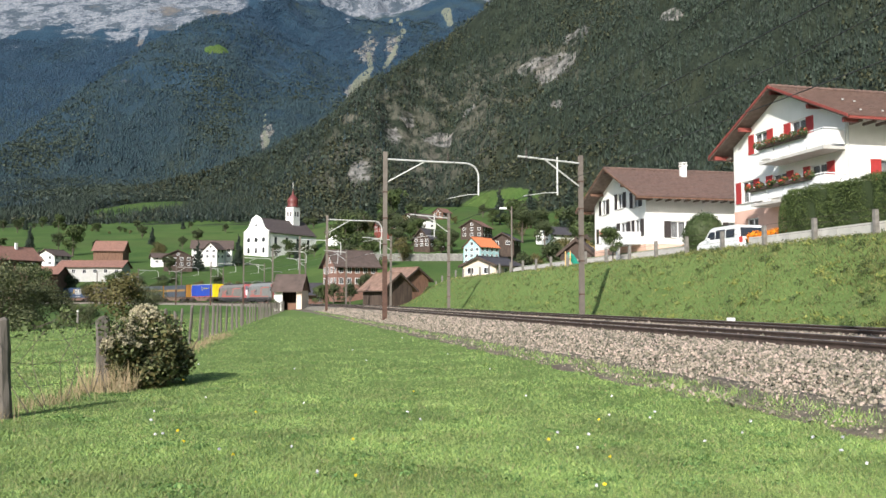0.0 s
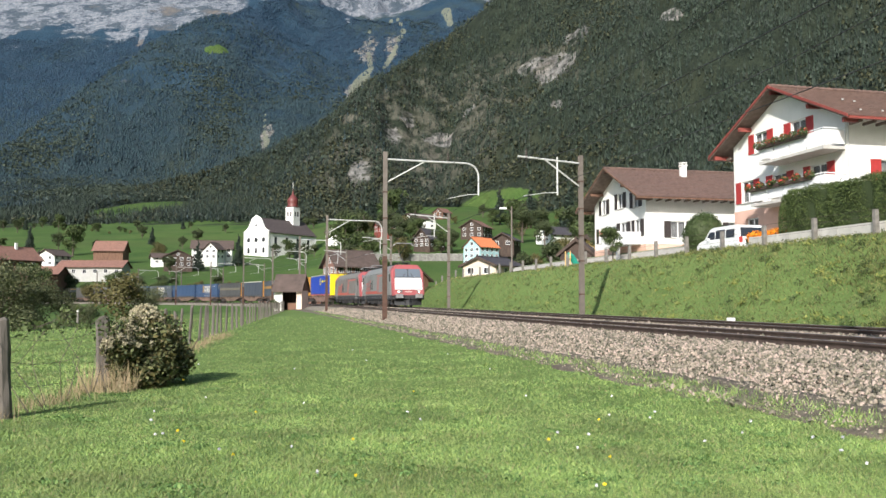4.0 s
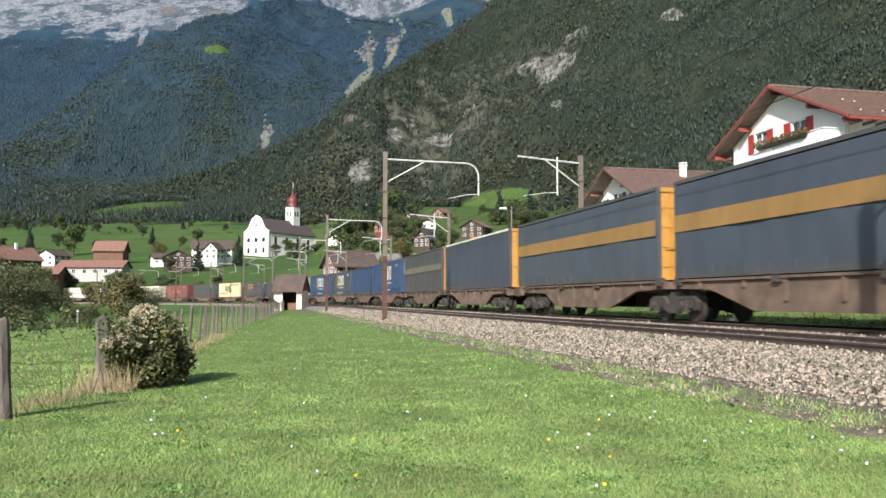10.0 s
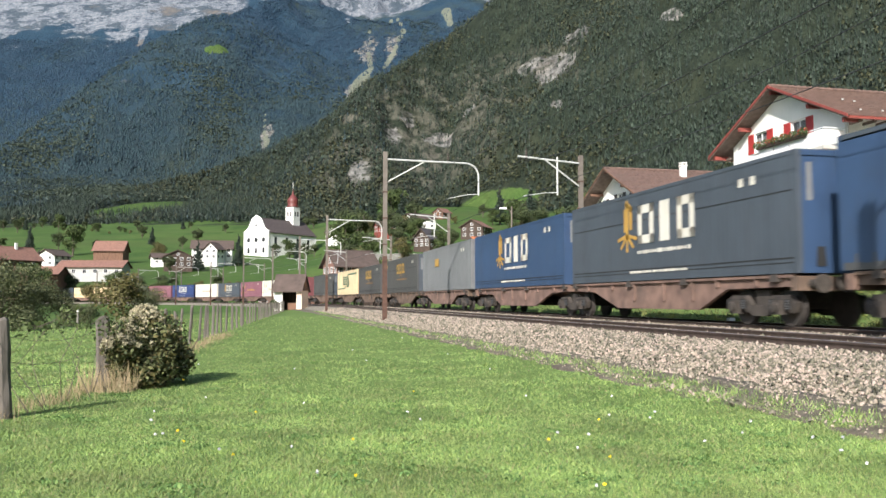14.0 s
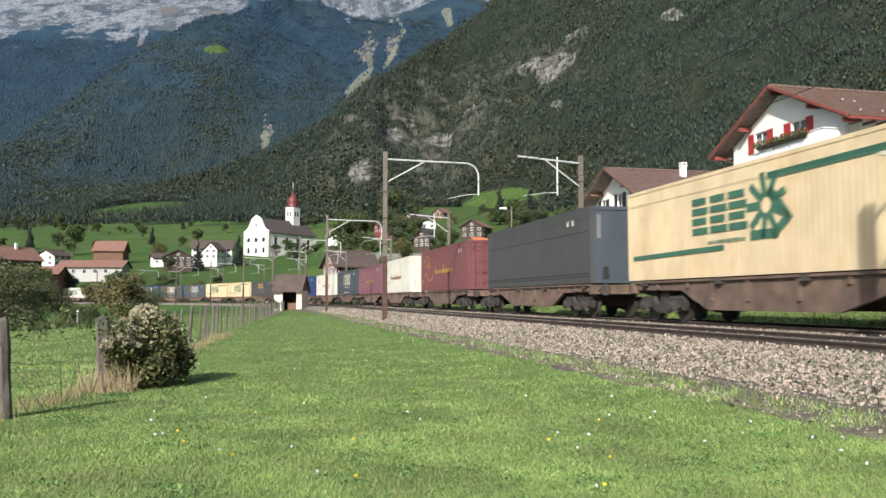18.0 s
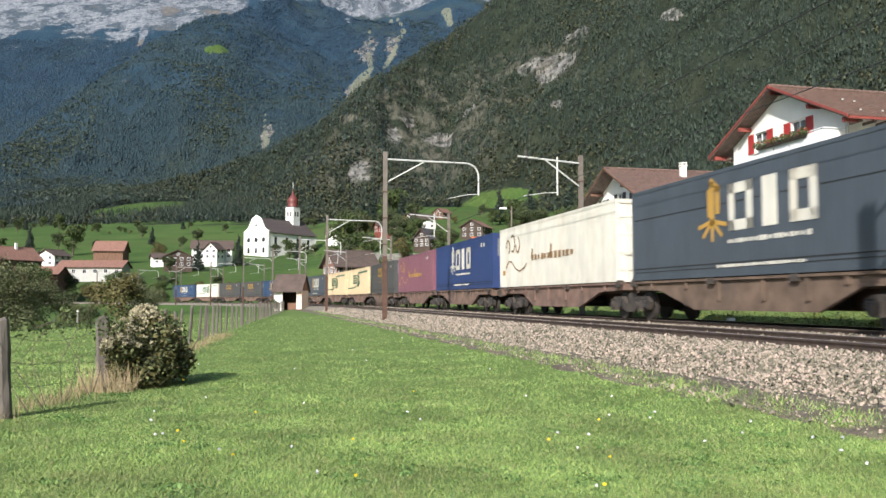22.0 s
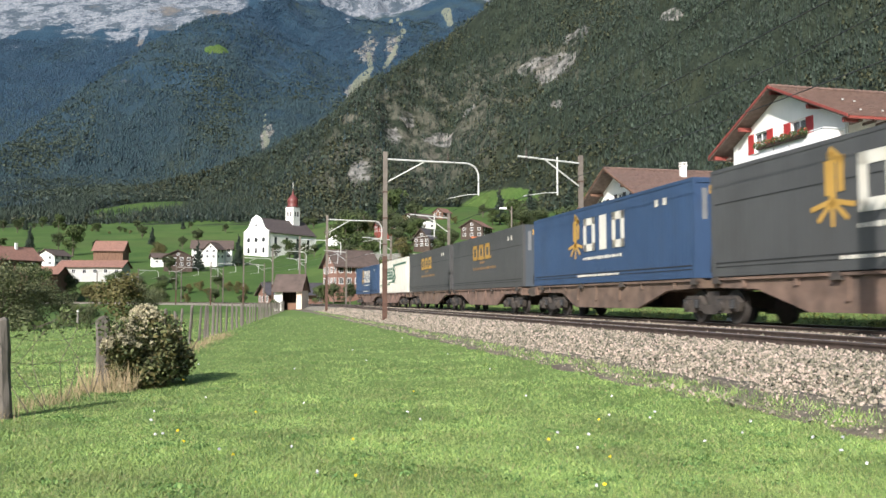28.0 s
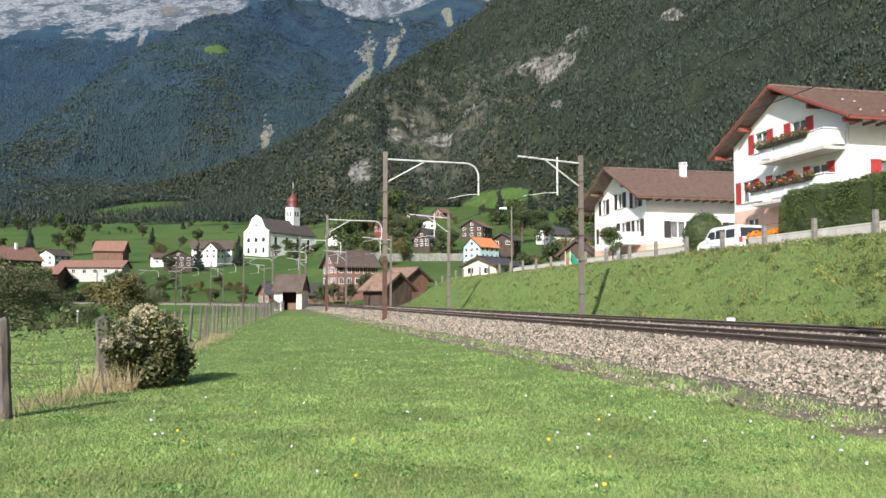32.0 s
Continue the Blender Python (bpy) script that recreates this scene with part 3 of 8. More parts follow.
def mast(u, left):
    """A steel mast beside the line, its arm reaching over the nearer track."""
    off, base, top, arm = (-6.72, 0.0, 9.2, 8.75) if left else (2.9, 0.35, 8.75, 8.4)
    t = 1 if left else -1
    x, y, h = on_line(u, off)
    m = empty("overhead_line_mast", line_pose(u, off, base), "grey steel catenary mast with rust-brown foot and curved arm" if left
              else "grey steel catenary mast with straight bracket arm", "mast", "overhead line masts")
    H = top - base
    bm = bmesh.new()
    h_section(bm, 0.105, 0.105, 0.022, 3.6, H)
    part("post", bm, MAST_GREY, m)
    bm = bmesh.new()
    h_section(bm, 0.115, 0.115, 0.028, -0.4, 3.6)
    part("foot", bm, RUST if left else MAST_GREY, m, "rust-brown lower part of the mast" if left else "")
    for z in (1.2, 2.9, 4.2, 5.6, 7.0):
        bm = bmesh.new()
        box(bm, -0.13, 0.13, -0.13, 0.13, z, z + 0.06)
        part("clamp_band", bm, RUST, m)
    bm = bmesh.new()
    box(bm, -0.35, 0.35, -0.35, 0.35, -0.5, 0.12, 0.04)
    part("footing", bm, CONCRETE, m)
    a = arm - base
    bm = bmesh.new()
    if left:
        bend = [(4.45 + 0.72 * math.sin(k * 0.2618), 0, a - 0.72 + 0.72 * math.cos(k * 0.2618)) for k in range(7)]
        tube(bm, [(0, 0, a + 0.06), (2.2, 0, a + 0.02), *bend, (5.17, 0, a - 1.75)], 0.05, 8)
    else:
        tube(bm, [(0.1, 0, a - 0.08), (-3.4, 0, a + 0.18)], 0.05, 8)
        tube(bm, [(-1.28, 0, a + 0.22), (-1.28, 0, a - 1.75)], 0.045, 8)
    part("arm", bm, ARM_GREY, m)
    bm = bmesh.new()
    if left:
        tube(bm, [(0.15, 0, a - 1.15), (2.15, 0, a)], 0.04, 6)
    else:
        tube(bm, [(-0.1, 0, a - 1.25), (-1.95, 0, a + 0.06)], 0.04, 6)
    part("strut", bm, ARM_GREY, m)
    bm = bmesh.new()
    ix = 3.45 if left else -2.95
    for k in range(4):
        disc(bm, (ix, 0, a + 0.12 + 0.11 * k), 0.075 - 0.006 * (k % 2), 0.06, 10, "z")
    tube(bm, [(ix, 0, a), (ix, 0, a + 0.62)], 0.02, 6)
    part("insulator", bm, INSULATOR, m)
    bm = bmesh.new()
    if left:
        tube(bm, [(5.17, 0, a - 1.68), (4.6, 0, a - 1.72), (3.4, 0, a - 1.98)], 0.022, 6)
    else:
        tube(bm, [(-1.28, 0, a - 1.62), (-2.0, 0, a - 1.66), (-3.1, 0, a - 1.85)], 0.022, 6)
    part("steady_arm", bm, ARM_GREY, m)
    return m


LEFT_MASTS = (6.0, 43, 77, 104, 129, 153, 178, 203, 229, 256)
RIGHT_MASTS = (5.0, 39.3, 68.5, 95, 121.5, 147, 173, 199, 225, 252)
for u in LEFT_MASTS:
    mast(u, True)
for u in RIGHT_MASTS:
    mast(u, False)


def wires(off, zc, zm, us, label):
    """Contact wire, sagging messenger and droppers of one track."""
    w = empty("overhead_wire", None, label, "wire", "overhead wires")
    bm, bd = bmesh.new(), bmesh.new()
    con, mes = [], []
    for a, b in zip(us, us[1:]):
        for k in range(8):
            t = k / 8
            u = a + (b - a) * t
            x, y, _ = on_line(u, off)
            con.append((x, y, zc))
            sag = 0.9 * 4 * t * (1 - t)
            mes.append((x, y, zm - sag))
            if k % 2 == 1:
                tube(bd, [(x, y, zc), (x, y, zm - sag)], 0.004, 3)
    tube(bm, con, 0.014, 4)
    part("contact_wire", bm, CABLE, w)
    bm = bmesh.new()
    tube(bm, mes, 0.012, 4)
    part("messenger_wire", bm, CABLE, w)
    tagged(part("droppers", bd, CABLE, w), kind="stuff")


wires(-3.4, 6.72, 8.6, (-40, -20) + LEFT_MASTS, "thin dark contact and carrying wires over the near track")
wires(-0.2, 6.5, 8.3, (-40, -20) + RIGHT_MASTS, "thin dark contact and carrying wires over the far track")

# ---- the train ----
LOCO_GREY = material("dusty_grey_loco_paint", (0.205, 0.215, 0.207), 0.5, vary=0.10, grain=1.5, spots=0.35, spot_colour=(0.20, 0.18, 0.16), spot_scale=1.2, bump=0.05)
LOCO_GREY_DIRTY = material("grimy_grey_loco_paint", (0.165, 0.16, 0.147), 0.6, vary=0.14, grain=1.5, spots=0.5, spot_colour=(0.13, 0.11, 0.095), spot_scale=1.2, bump=0.05)
LOCO_ROOF = material("dusty_grey_loco_roof", (0.20, 0.195, 0.185), 0.7, vary=0.2, grain=2, spots=0.4, spot_colour=(0.12, 0.10, 0.085), bump=0.1)
LOCO_RED = material("faded_red_loco_paint", (0.34, 0.082, 0.085), 0.45, vary=0.10, grain=1.5, spots=0.3, spot_colour=(0.30, 0.11, 0.10), bump=0.05)
LOCO_STRIPE = material("red_stripe_paint", (0.46, 0.090, 0.070), 0.45, vary=0.08, grain=2, spots=0.25, spot_colour=(0.30, 0.14, 0.11), bump=0)
LOCO_WHITE = material("white_loco_front", (0.78, 0.78, 0.78), 0.4, vary=0.05, grain=2, bump=0)
NUMBER_BAR = material("pale_number_paint", (0.55, 0.40, 0.37), 0.5, vary=0.1, grain=4, bump=0)
LOCO_DARK = material("dark_grey_underframe", (0.026, 0.027, 0.029), 0.75, vary=0.25, grain=3, spots=0.4, spot_colour=(0.075, 0.06, 0.05), bump=0.1)
BOGIE = material("grimy_brown_bogie", (0.050, 0.041, 0.034), 0.85, vary=0.35, grain=5, spots=0.4, spot_colour=(0.035, 0.03, 0.028), bump=0.2)
WHEEL = material("dark_wheel_steel", (0.06, 0.052, 0.047), 0.7, 0.3, vary=0.25, grain=5, bump=0.05)
WAGON = material("rust_brown_wagon_steel", (0.155, 0.100, 0.075), 0.85, vary=0.35, grain=2.0, spots=0.6, spot_colour=(0.075, 0.060, 0.050), spot_scale=1.4, per_thing=0.2, bump=0.15)
RUBBER = material("black_rubber", (0.02, 0.02, 0.02), 0.7, bump=0)
HEADLAMP = lamp_glow("headlamp_glow", (1.0, 0.93, 0.82), 1.6)
BUFFER_GREY = material("dusty_grey_buffer", (0.22, 0.22, 0.22), 0.6, vary=0.2, grain=5, spots=0.4, spot_colour=(0.1, 0.09, 0.08), bump=0.05)


def lathe(bm, c, profile, sides=10):
    """A turned shape about an upright axis through c: profile of (radius, z)."""
    rings = [[bm.verts.new((c[0] + r * math.cos(math.tau * k / sides), c[1] + r * math.sin(math.tau * k / sides), c[2] + z)) for k in range(sides)] for r, z in profile]
    for a, b in zip(rings, rings[1:]):
        for k in range(sides):
            bm.faces.new((a[k], a[(k + 1) % sides], b[(k + 1) % sides], b[k]))
    bm.faces.new(rings[0][::-1])
    bm.faces.new(rings[-1])


def loft_body(stations, mat, name, parent, label="", smooth_it=False):
    bm = bmesh.new()
    rings = [[bm.verts.new(p) for p in st] for st in stations]
    n = len(rings[0])
    for a, b in zip(rings, rings[1:]):
        for k in range(n):
            bm.faces.new((a[k], a[(k + 1) % n], b[(k + 1) % n], b[k]))
    bm.faces.new(rings[0])
    bm.faces.new(rings[-1][::-1])
    return part(name, bm, mat, parent, label, smooth_it)


def loco_ring(y, w=1.0, slope=0.0, top=1.0):
    """One cross-section of the locomotive's body; slope leans the upper part towards the middle."""
    pts = [(-1.44, 1.0), (-1.49, 1.2), (-1.49, 3.06), (-1.42, 3.24), (-1.10, 3.68), (-0.88, 3.78), (0.88, 3.78), (1.10, 3.68), (1.42, 3.24), (1.49, 3.06), (1.49, 1.2), (1.44, 1.0)]
    out = []
    for x, z in pts:
        zz = 1.0 + (z - 1.0) * top
        lean = slope * 0.66 * max(0.0, zz - 1.5)
        out.append((x * (w if zz < 2.4 else w - 0.05 * (1 - w) * 4), y + lean, zz))
    return out


def wheelset(parent, y, r, name="wheel"):
    for x in (-0.76, 0.76):
        bm = bmesh.new()
        disc(bm, (x, y, r), r, 0.13, 22, "x")
        disc(bm, (x * 1.06, y, r), r * 0.42, 0.10, 16, "x")
        disc(bm, (x * 0.94, y, r), r + 0.03, 0.03, 22, "x")
        part(name, bm, WHEEL, parent)


def bogie(parent, yc, base=1.8, r=0.46, half=1.0, mat=None):
    bg_ = empty("bogie")
    bg_.parent = parent
    bg_.matrix_basis = pose(0, yc, 0)
    mat = mat or BOGIE
    h = base / 2
    for x in (-half, half):
        bm = bmesh.new()
        outline = [(-h - 0.55, r + 0.12), (-h - 0.3, r + 0.30), (-h + 0.35, r + 0.30), (-0.35, r + 0.05), (0.35, r + 0.05), (h - 0.35, r + 0.30), (h + 0.3, r + 0.30), (h + 0.55, r + 0.12),
                   (h + 0.45, r - 0.12), (h - 0.45, r - 0.12), (0.3, r - 0.22), (-0.3, r - 0.22), (-h + 0.45, r - 0.12), (-h - 0.45, r - 0.12)]
        a = [bm.verts.new((x - 0.07, p, q)) for p, q in outline]
        b = [bm.verts.new((x + 0.07, p, q)) for p, q in outline]
        n = len(a)
        bm.faces.new(a)
        bm.faces.new(b[::-1])
        for i in range(n):
            bm.faces.new((a[i], b[i], b[(i + 1) % n], a[(i + 1) % n]))
        part("side_frame", bm, mat, bg_)
        for y in (-h, h):
            bm = bmesh.new()
            sx = math.copysign(0.13, x)
            box(bm, min(x, x + 2 * sx), max(x, x + 2 * sx), y - 0.17, y + 0.17, r - 0.17, r + 0.17, 0.02)
            disc(bm, (x + 2.1 * sx, y, r), 0.12, 0.08, 12, "x")
            part("axle_box", bm, mat, bg_)
            for s in (-0.3, 0.3):
                bm = bmesh.new()
                lathe(bm, (x + sx, y + s, r - 0.04), [(0.078 - 0.016 * (k % 2), 0.03 * k) for k in range(9)], 8)
                part("spring", bm, LOCO_DARK, bg_)
    for y in (-h, h):
        wheelset(bg_, y, r)
    bm = bmesh.new()
    box(bm, -half + 0.05, half - 0.05, -0.3, 0.3, r - 0.05, r + 0.42)
    part("bolster", bm, mat, bg_)
    return bg_


def stroke(bm, pts, width, x, side):
    """A flat painted stroke of the given width along points (y, z) on a side wall."""
    for (y0, z0), (y1, z1) in zip(pts, pts[1:]):
        d = Vector((y1 - y0, z1 - z0)).normalized() * width / 2
        n = Vector((-d.y, d.x))
        quad = [(y0 - d.x + n.x, z0 - d.y + n.y), (y1 + d.x + n.x, z1 + d.y + n.y), (y1 + d.x - n.x, z1 + d.y - n.y), (y0 - d.x - n.x, z0 - d.y - n.y)]
        a = [bm.verts.new((x, p, q)) for p, q in quad]
        b = [bm.verts.new((x + side * 0.006, p, q)) for p, q in quad]
        bm.faces.new(a)
        bm.faces.new(b[::-1])
        for i in range(4):
            bm.faces.new((a[i], b[i], b[(i + 1) % 4], a[(i + 1) % 4]))


def locomotive(label, grey, raised):
    """A four-axle electric locomotive; its leading end points to -y, wheels stand on z = 0."""
    lo = empty("locomotive", None, label, "locomotive", "locomotives")
    body_stations = [loco_ring(y) for y in (-7.75, -3, 0, 3, 7.75)]
    loft_body(body_stations, grey, "body", lo)
    for end in (-1, 1):
        st = []
        for y, w, sl in ((-7.73, 1.004, 0.0), (-8.2, 1.004, 0.18), (-8.74, 0.998, 0.43), (-9.0, 0.93, 0.56)):
            ring = loco_ring(y, w, sl)
            st.append([(x * end * -1, yy * -end, z) for x, yy, z in ring])
        cab = loft_body(st, LOCO_RED, "cab", lo, "faded red cab with sloped windscreen")
        e = -end

        def front_quad(z0, z1, x0, x1, push, mat, name, label="", parent=cab):
            yy = lambda z: e * (-9.0 + 0.37 * max(0.0, z - 1.5) - push)
            bm = bmesh.new()
            q0 = [(x0, yy(z0), z0), (x1, yy(z0), z0), (x1 * (0.97 if z1 > 2.5 else 1), yy(z1), z1), (x0 * (0.97 if z1 > 2.5 else 1), yy(z1), z1)]
            a = [bm.verts.new(p) for p in q0]
            b = [bm.verts.new((p[0], p[1] + e * 0.03, p[2])) for p in q0]
            bm.faces.new(a)
            bm.faces.new(b[::-1])
            for i in range(4):
                bm.faces.new((a[i], b[i], b[(i + 1) % 4], a[(i + 1) % 4]))
            return part(name, bm, mat, parent, label)

        bm = bmesh.new()
        ya, yb = sorted((e * -7.75, e * -6.95))
        cap = [(-1.13, 3.68), (-0.89, 3.795), (0.89, 3.795), (1.13, 3.68), (1.44, 3.25), (1.41, 3.23), (1.08, 3.64), (-1.08, 3.64), (-1.41, 3.23), (-1.44, 3.25)]
        prism(bm, cap, ya, yb)
        part("roof_cap", bm, LOCO_RED, cab)
        for x in (-1.5, 1.5):
            # grey flank of the cab, ending in a slanted edge
            bm = bmesh.new()
            q0 = [(-7.74, 1.04), (-8.62, 1.04), (-8.42, 2.0), (-8.02, 3.04), (-7.74, 3.04)]
            va = [bm.verts.new((x * 0.99, e * p, z)) for p, z in q0]
            vb = [bm.verts.new((x * 1.002, e * p, z)) for p, z in q0]
            bm.faces.new(va)
            bm.faces.new(vb[::-1])
            for i in range(5):
                bm.faces.new((va[i], vb[i], vb[(i + 1) % 5], va[(i + 1) % 5]))
            part("cab_flank", bm, grey, cab, "grey painted cab flank")
        front_quad(1.55, 2.15, -1.24, 1.24, 0.012, LOCO_WHITE, "front_panel", "white front panel")
        front_quad(2.15, 2.60, -1.24, 1.24, 0.012, LOCO_WHITE, "front_panel", "white front panel")
        front_quad(2.68, 3.40, -1.17, -0.04, 0.015, LOCO_PANE, "windscreen")
        front_quad(2.68, 3.40, 0.04, 1.17, 0.015, LOCO_PANE, "windscreen")
        front_quad(2.60, 2.68, -1.25, 1.25, 0.014, RUBBER, "windscreen_seal")
        front_quad(2.68, 3.40, -0.04, 0.04, 0.016, RUBBER, "windscreen_pillar")
        front_quad(1.30, 1.40, -0.36, 0.30, 0.014, NUMBER_BAR, "number_bar", "pale number bar")
        for x in (-0.92, 0.92):
            bm = bmesh.new()
            disc(bm, (x, e * -9.02, 1.36), 0.085, 0.05, 14, "y")
            part("headlight", bm, HEADLAMP, cab)
            bm = bmesh.new()
            s = math.copysign(0.22, -x)
            for k in (0, 1):
                for j in (0, 1):
                    box(bm, x + s * 0.75 + k * 0.12 - 0.05, x + s * 0.75 + k * 0.12 + 0.05, min(e * -9.0, e * -9.03), max(e * -9.0, e * -9.03), 1.28 + j * 0.11, 1.37 + j * 0.11)
            part("marker_light", bm, BUFFER_GREY, cab)
            bm = bmesh.new()
            tube(bm, [(x * 0.55, e * -8.66, 2.56), (x * 0.3, e * -8.50, 3.0)], 0.02, 5)
            part("wiper", bm, RUBBER, cab)
            # buffers
            bm = bmesh.new()
            tube(bm, [(x * 0.95, e * -8.8, 0.98), (x * 0.95, e * -9.22, 0.98)], 0.13, 12)
            box(bm, x * 0.95 - 0.32, x * 0.95 + 0.32, min(e * -9.22, e * -9.29), max(e * -9.22, e * -9.29), 0.80, 1.16)
            part("buffer", bm, BUFFER_GREY, lo)
        for x in (-1.493, 1.493):
            bm = bmesh.new()
            yy = sorted((e * -7.98, e * -7.45))
            box(bm, min(x * 0.99, x * 1.012), max(x * 0.99, x * 1.012), yy[0], yy[1], 2.25, 2.95)
            part("side_window", bm, PANE, lo)
            bm = bmesh.new()
            for yy in (e * -7.1, e * -6.3):
                bm = bmesh.new()
                tube(bm, [(x * 1.02, yy, 0.75), (x * 1.02, yy, 2.7)], 0.018, 6)
                part("handrail", bm, BUFFER_GREY, lo)
            bm = bmesh.new()
            y0, y1 = sorted((e * -7.0, e * -6.4))
            box(bm, min(x, x * 1.005), max(x, x * 1.005), y0, y1, 1.05, 3.02)
            part("cab_door", bm, grey, lo)
            bm = bmesh.new()
            for yy in (y0, y1):
                box(bm, min(x, x * 1.003), max(x, x * 1.003), yy - 0.025, yy + 0.025, 1.05, 3.04)
            part("door_seal", bm, RUBBER, lo)
        bm = bmesh.new()
        box(bm, -1.35, 1.35, min(e * -8.85, e * -9.05), max(e * -8.85, e * -9.05), 0.72, 1.05)
        part("buffer_beam", bm, LOCO_DARK, lo)
        bm = bmesh.new()
        v = [(-1.25, -8.7, 0.18), (0, -9.15, 0.14), (1.25, -8.7, 0.18), (1.2, -8.65, 0.62), (0, -8.95, 0.62), (-1.2, -8.65, 0.62)]
        a = [bm.verts.new((p[0], e * p[1], p[2])) for p in v]
        b = [bm.verts.new((p[0], e * (p[1] + 0.06), p[2])) for p in v]
        for q in ((0, 1, 4, 5), (1, 2, 3, 4)):
            bm.faces.new([a[i] for i in q])
            bm.faces.new([b[i] for i in q][::-1])
        for i in range(6):
            bm.faces.new((a[i], b[i], b[(i + 1) % 6], a[(i + 1) % 6]))
        part("snow_plough", bm, LOCO_DARK, lo, "dusty grey snow plough")
        bm = bmesh.new()
        tube(bm, [(0, e * -8.9, 0.95), (0, e * -9.2, 0.95), (0, e * -9.3, 0.55)], 0.05, 6)
        for x in (-0.4, 0.35, 0.55):
            tube(bm, [(x, e * -8.95, 0.85), (x * 1.1, e * -9.2, 0.6), (x, e * -9.15, 0.35), (x * 0.9, e * -8.95, 0.5)], 0.028, 5)
        part("coupling_hoses", bm, RUBBER, lo)
    # underframe, tanks, bogies
    bm = bmesh.new()
    box(bm, -1.47, 1.47, -8.6, 8.6, 0.66, 1.07)
    part("underframe", bm, LOCO_DARK, lo)
    bm = bmesh.new()
    box(bm, -1.22, 1.22, -2.5, 2.5, 0.20, 0.86, 0.08)
    part("transformer_box", bm, LOCO_DARK, lo)
    for yc in (-5.2, 5.2):
        bogie(lo, yc, 2.6, 0.62, 1.16, BOGIE)
    # roof gear
    bm = bmesh.new()
    box(bm, -0.8, 0.8, -5.4, 5.6, 3.73, 3.83, 0.05)
    for y in (-3.2, -1.2, 0.4, 2.2, 3.6):
        box(bm, -0.55, 0.55, y, y + 0.9, 3.82, 3.95, 0.05)
    for y in np.arange(-6.0, 6.2, 0.75):
        tube(bm, [(0.68, y, 3.75), (0.68, y, 4.03)], 0.045, 6)
    tube(bm, [(0.68, -6.0, 4.05), (0.68, 6.0, 4.05)], 0.02, 5)
    part("roof_equipment", bm, LOCO_DARK, lo)
    for end, up in ((-1, raised), (1, False)):
        yb = end * 6.3
        pan = empty("pantograph")
        pan.parent = lo
        bm = bmesh.new()
        for x in (-0.5, 0.5):
            tube(bm, [(x, yb - 0.6, 3.8), (x, yb - 0.6, 4.02)], 0.05, 6)
            tube(bm, [(x, yb + 0.6, 3.8), (x, yb + 0.6, 4.02)], 0.05, 6)
        box(bm, -0.55, 0.55, yb - 0.65, yb + 0.65, 4.0, 4.06)
        part("base_frame", bm, LOCO_DARK, pan)
        elbow, head = ((0, yb + end * -1.5, 4.85), (0, yb + end * 0.15, 5.75)) if up else ((0, yb - end * 1.7, 4.14), (0, yb + end * 0.3, 4.22))
        bm = bmesh.new()
        tube(bm, [(0, yb + 0.4 * end, 4.05), elbow], 0.07, 6, 0.05)
        part("lower_arm", bm, LOCO_DARK, pan)
        bm = bmesh.new()
        for dx in (-0.32, 0.32):
            tube(bm, [elbow, (head[0] + dx, head[1], head[2])], 0.035, 6)
        part("upper_arm", bm, LOCO_DARK, pan)
        bm = bmesh.new()
        for dy in (-0.2, 0.2):
            tube(bm, [(-0.95, head[1] + dy, head[2] - 0.15), (-0.7, head[1] + dy, head[2] + 0.08), (0.7, head[1] + dy, head[2] + 0.08), (0.95, head[1] + dy, head[2] - 0.15)], 0.04, 6)
        part("collector_head", bm, BUFFER_GREY, pan)
    # stripes and sign shapes on both sides
    for side in (-1, 1):
        x = side * 1.492
        bm = bmesh.new()
        stroke(bm, [(-6.85, 1.28), (6.8, 1.28)], 0.13, x, side)
        stroke(bm, [(-1.28, 2.92), (-0.98, 1.62), (-0.80, 1.46)], 0.24, x, side)
        stroke(bm, [(-0.86, 1.41), (6.6, 1.41)], 0.14, x, side)
        stroke(bm, [(-6.2, 2.93), (-2.1, 2.93)], 0.15, x, side)
        stroke(bm, [(-2.0, 2.90), (-1.86, 2.74), (-1.56, 1.46)], 0.24, x, side)
        part("stripe", bm, LOCO_STRIPE, lo, "red stripe that turns down into two slanted strokes")
        y = 5.6
        for k in range(3):
            bm = bmesh.new()
            stroke(bm, [(y - 0.36, 2.3), (y, 2.3), (y, 1.72), (y - 0.36, 1.72)], 0.13, x, side)
            part("sign_shape", bm, LOCO_STRIPE, lo, "faded red sign stroke")
            y -= 0.62
        for k in range(2):
            bm = bmesh.new()
            stroke(bm, [(y + 0.12, 1.55), (y - 0.1, 2.5), (y - 0.36, 2.56)], 0.13, x, side)
            part("sign_shape", bm, LOCO_STRIPE, lo, "faded red sign stroke")
            y -= 0.38
        bm = bmesh.new()
        stroke(bm, [(5.7, 1.55), (3.5, 1.55)], 0.06, x, side)
        part("sign_shape", bm, LOCO_STRIPE, lo, "faded red sign stroke")
        for k in range(4):
            bm = bmesh.new()
            stroke(bm, [(y, 1.72), (y, 2.3 + 0.3 * (k == 3))], 0.15, x, side)
            if k < 2:
                stroke(bm, [(y, 2.28), (y - 0.26, 2.28)], 0.13, x, side)
            part("sign_shape", bm, LOCO_DARK, lo, "dark grey sign stroke")
            y -= 0.42 if k < 2 else 0.3
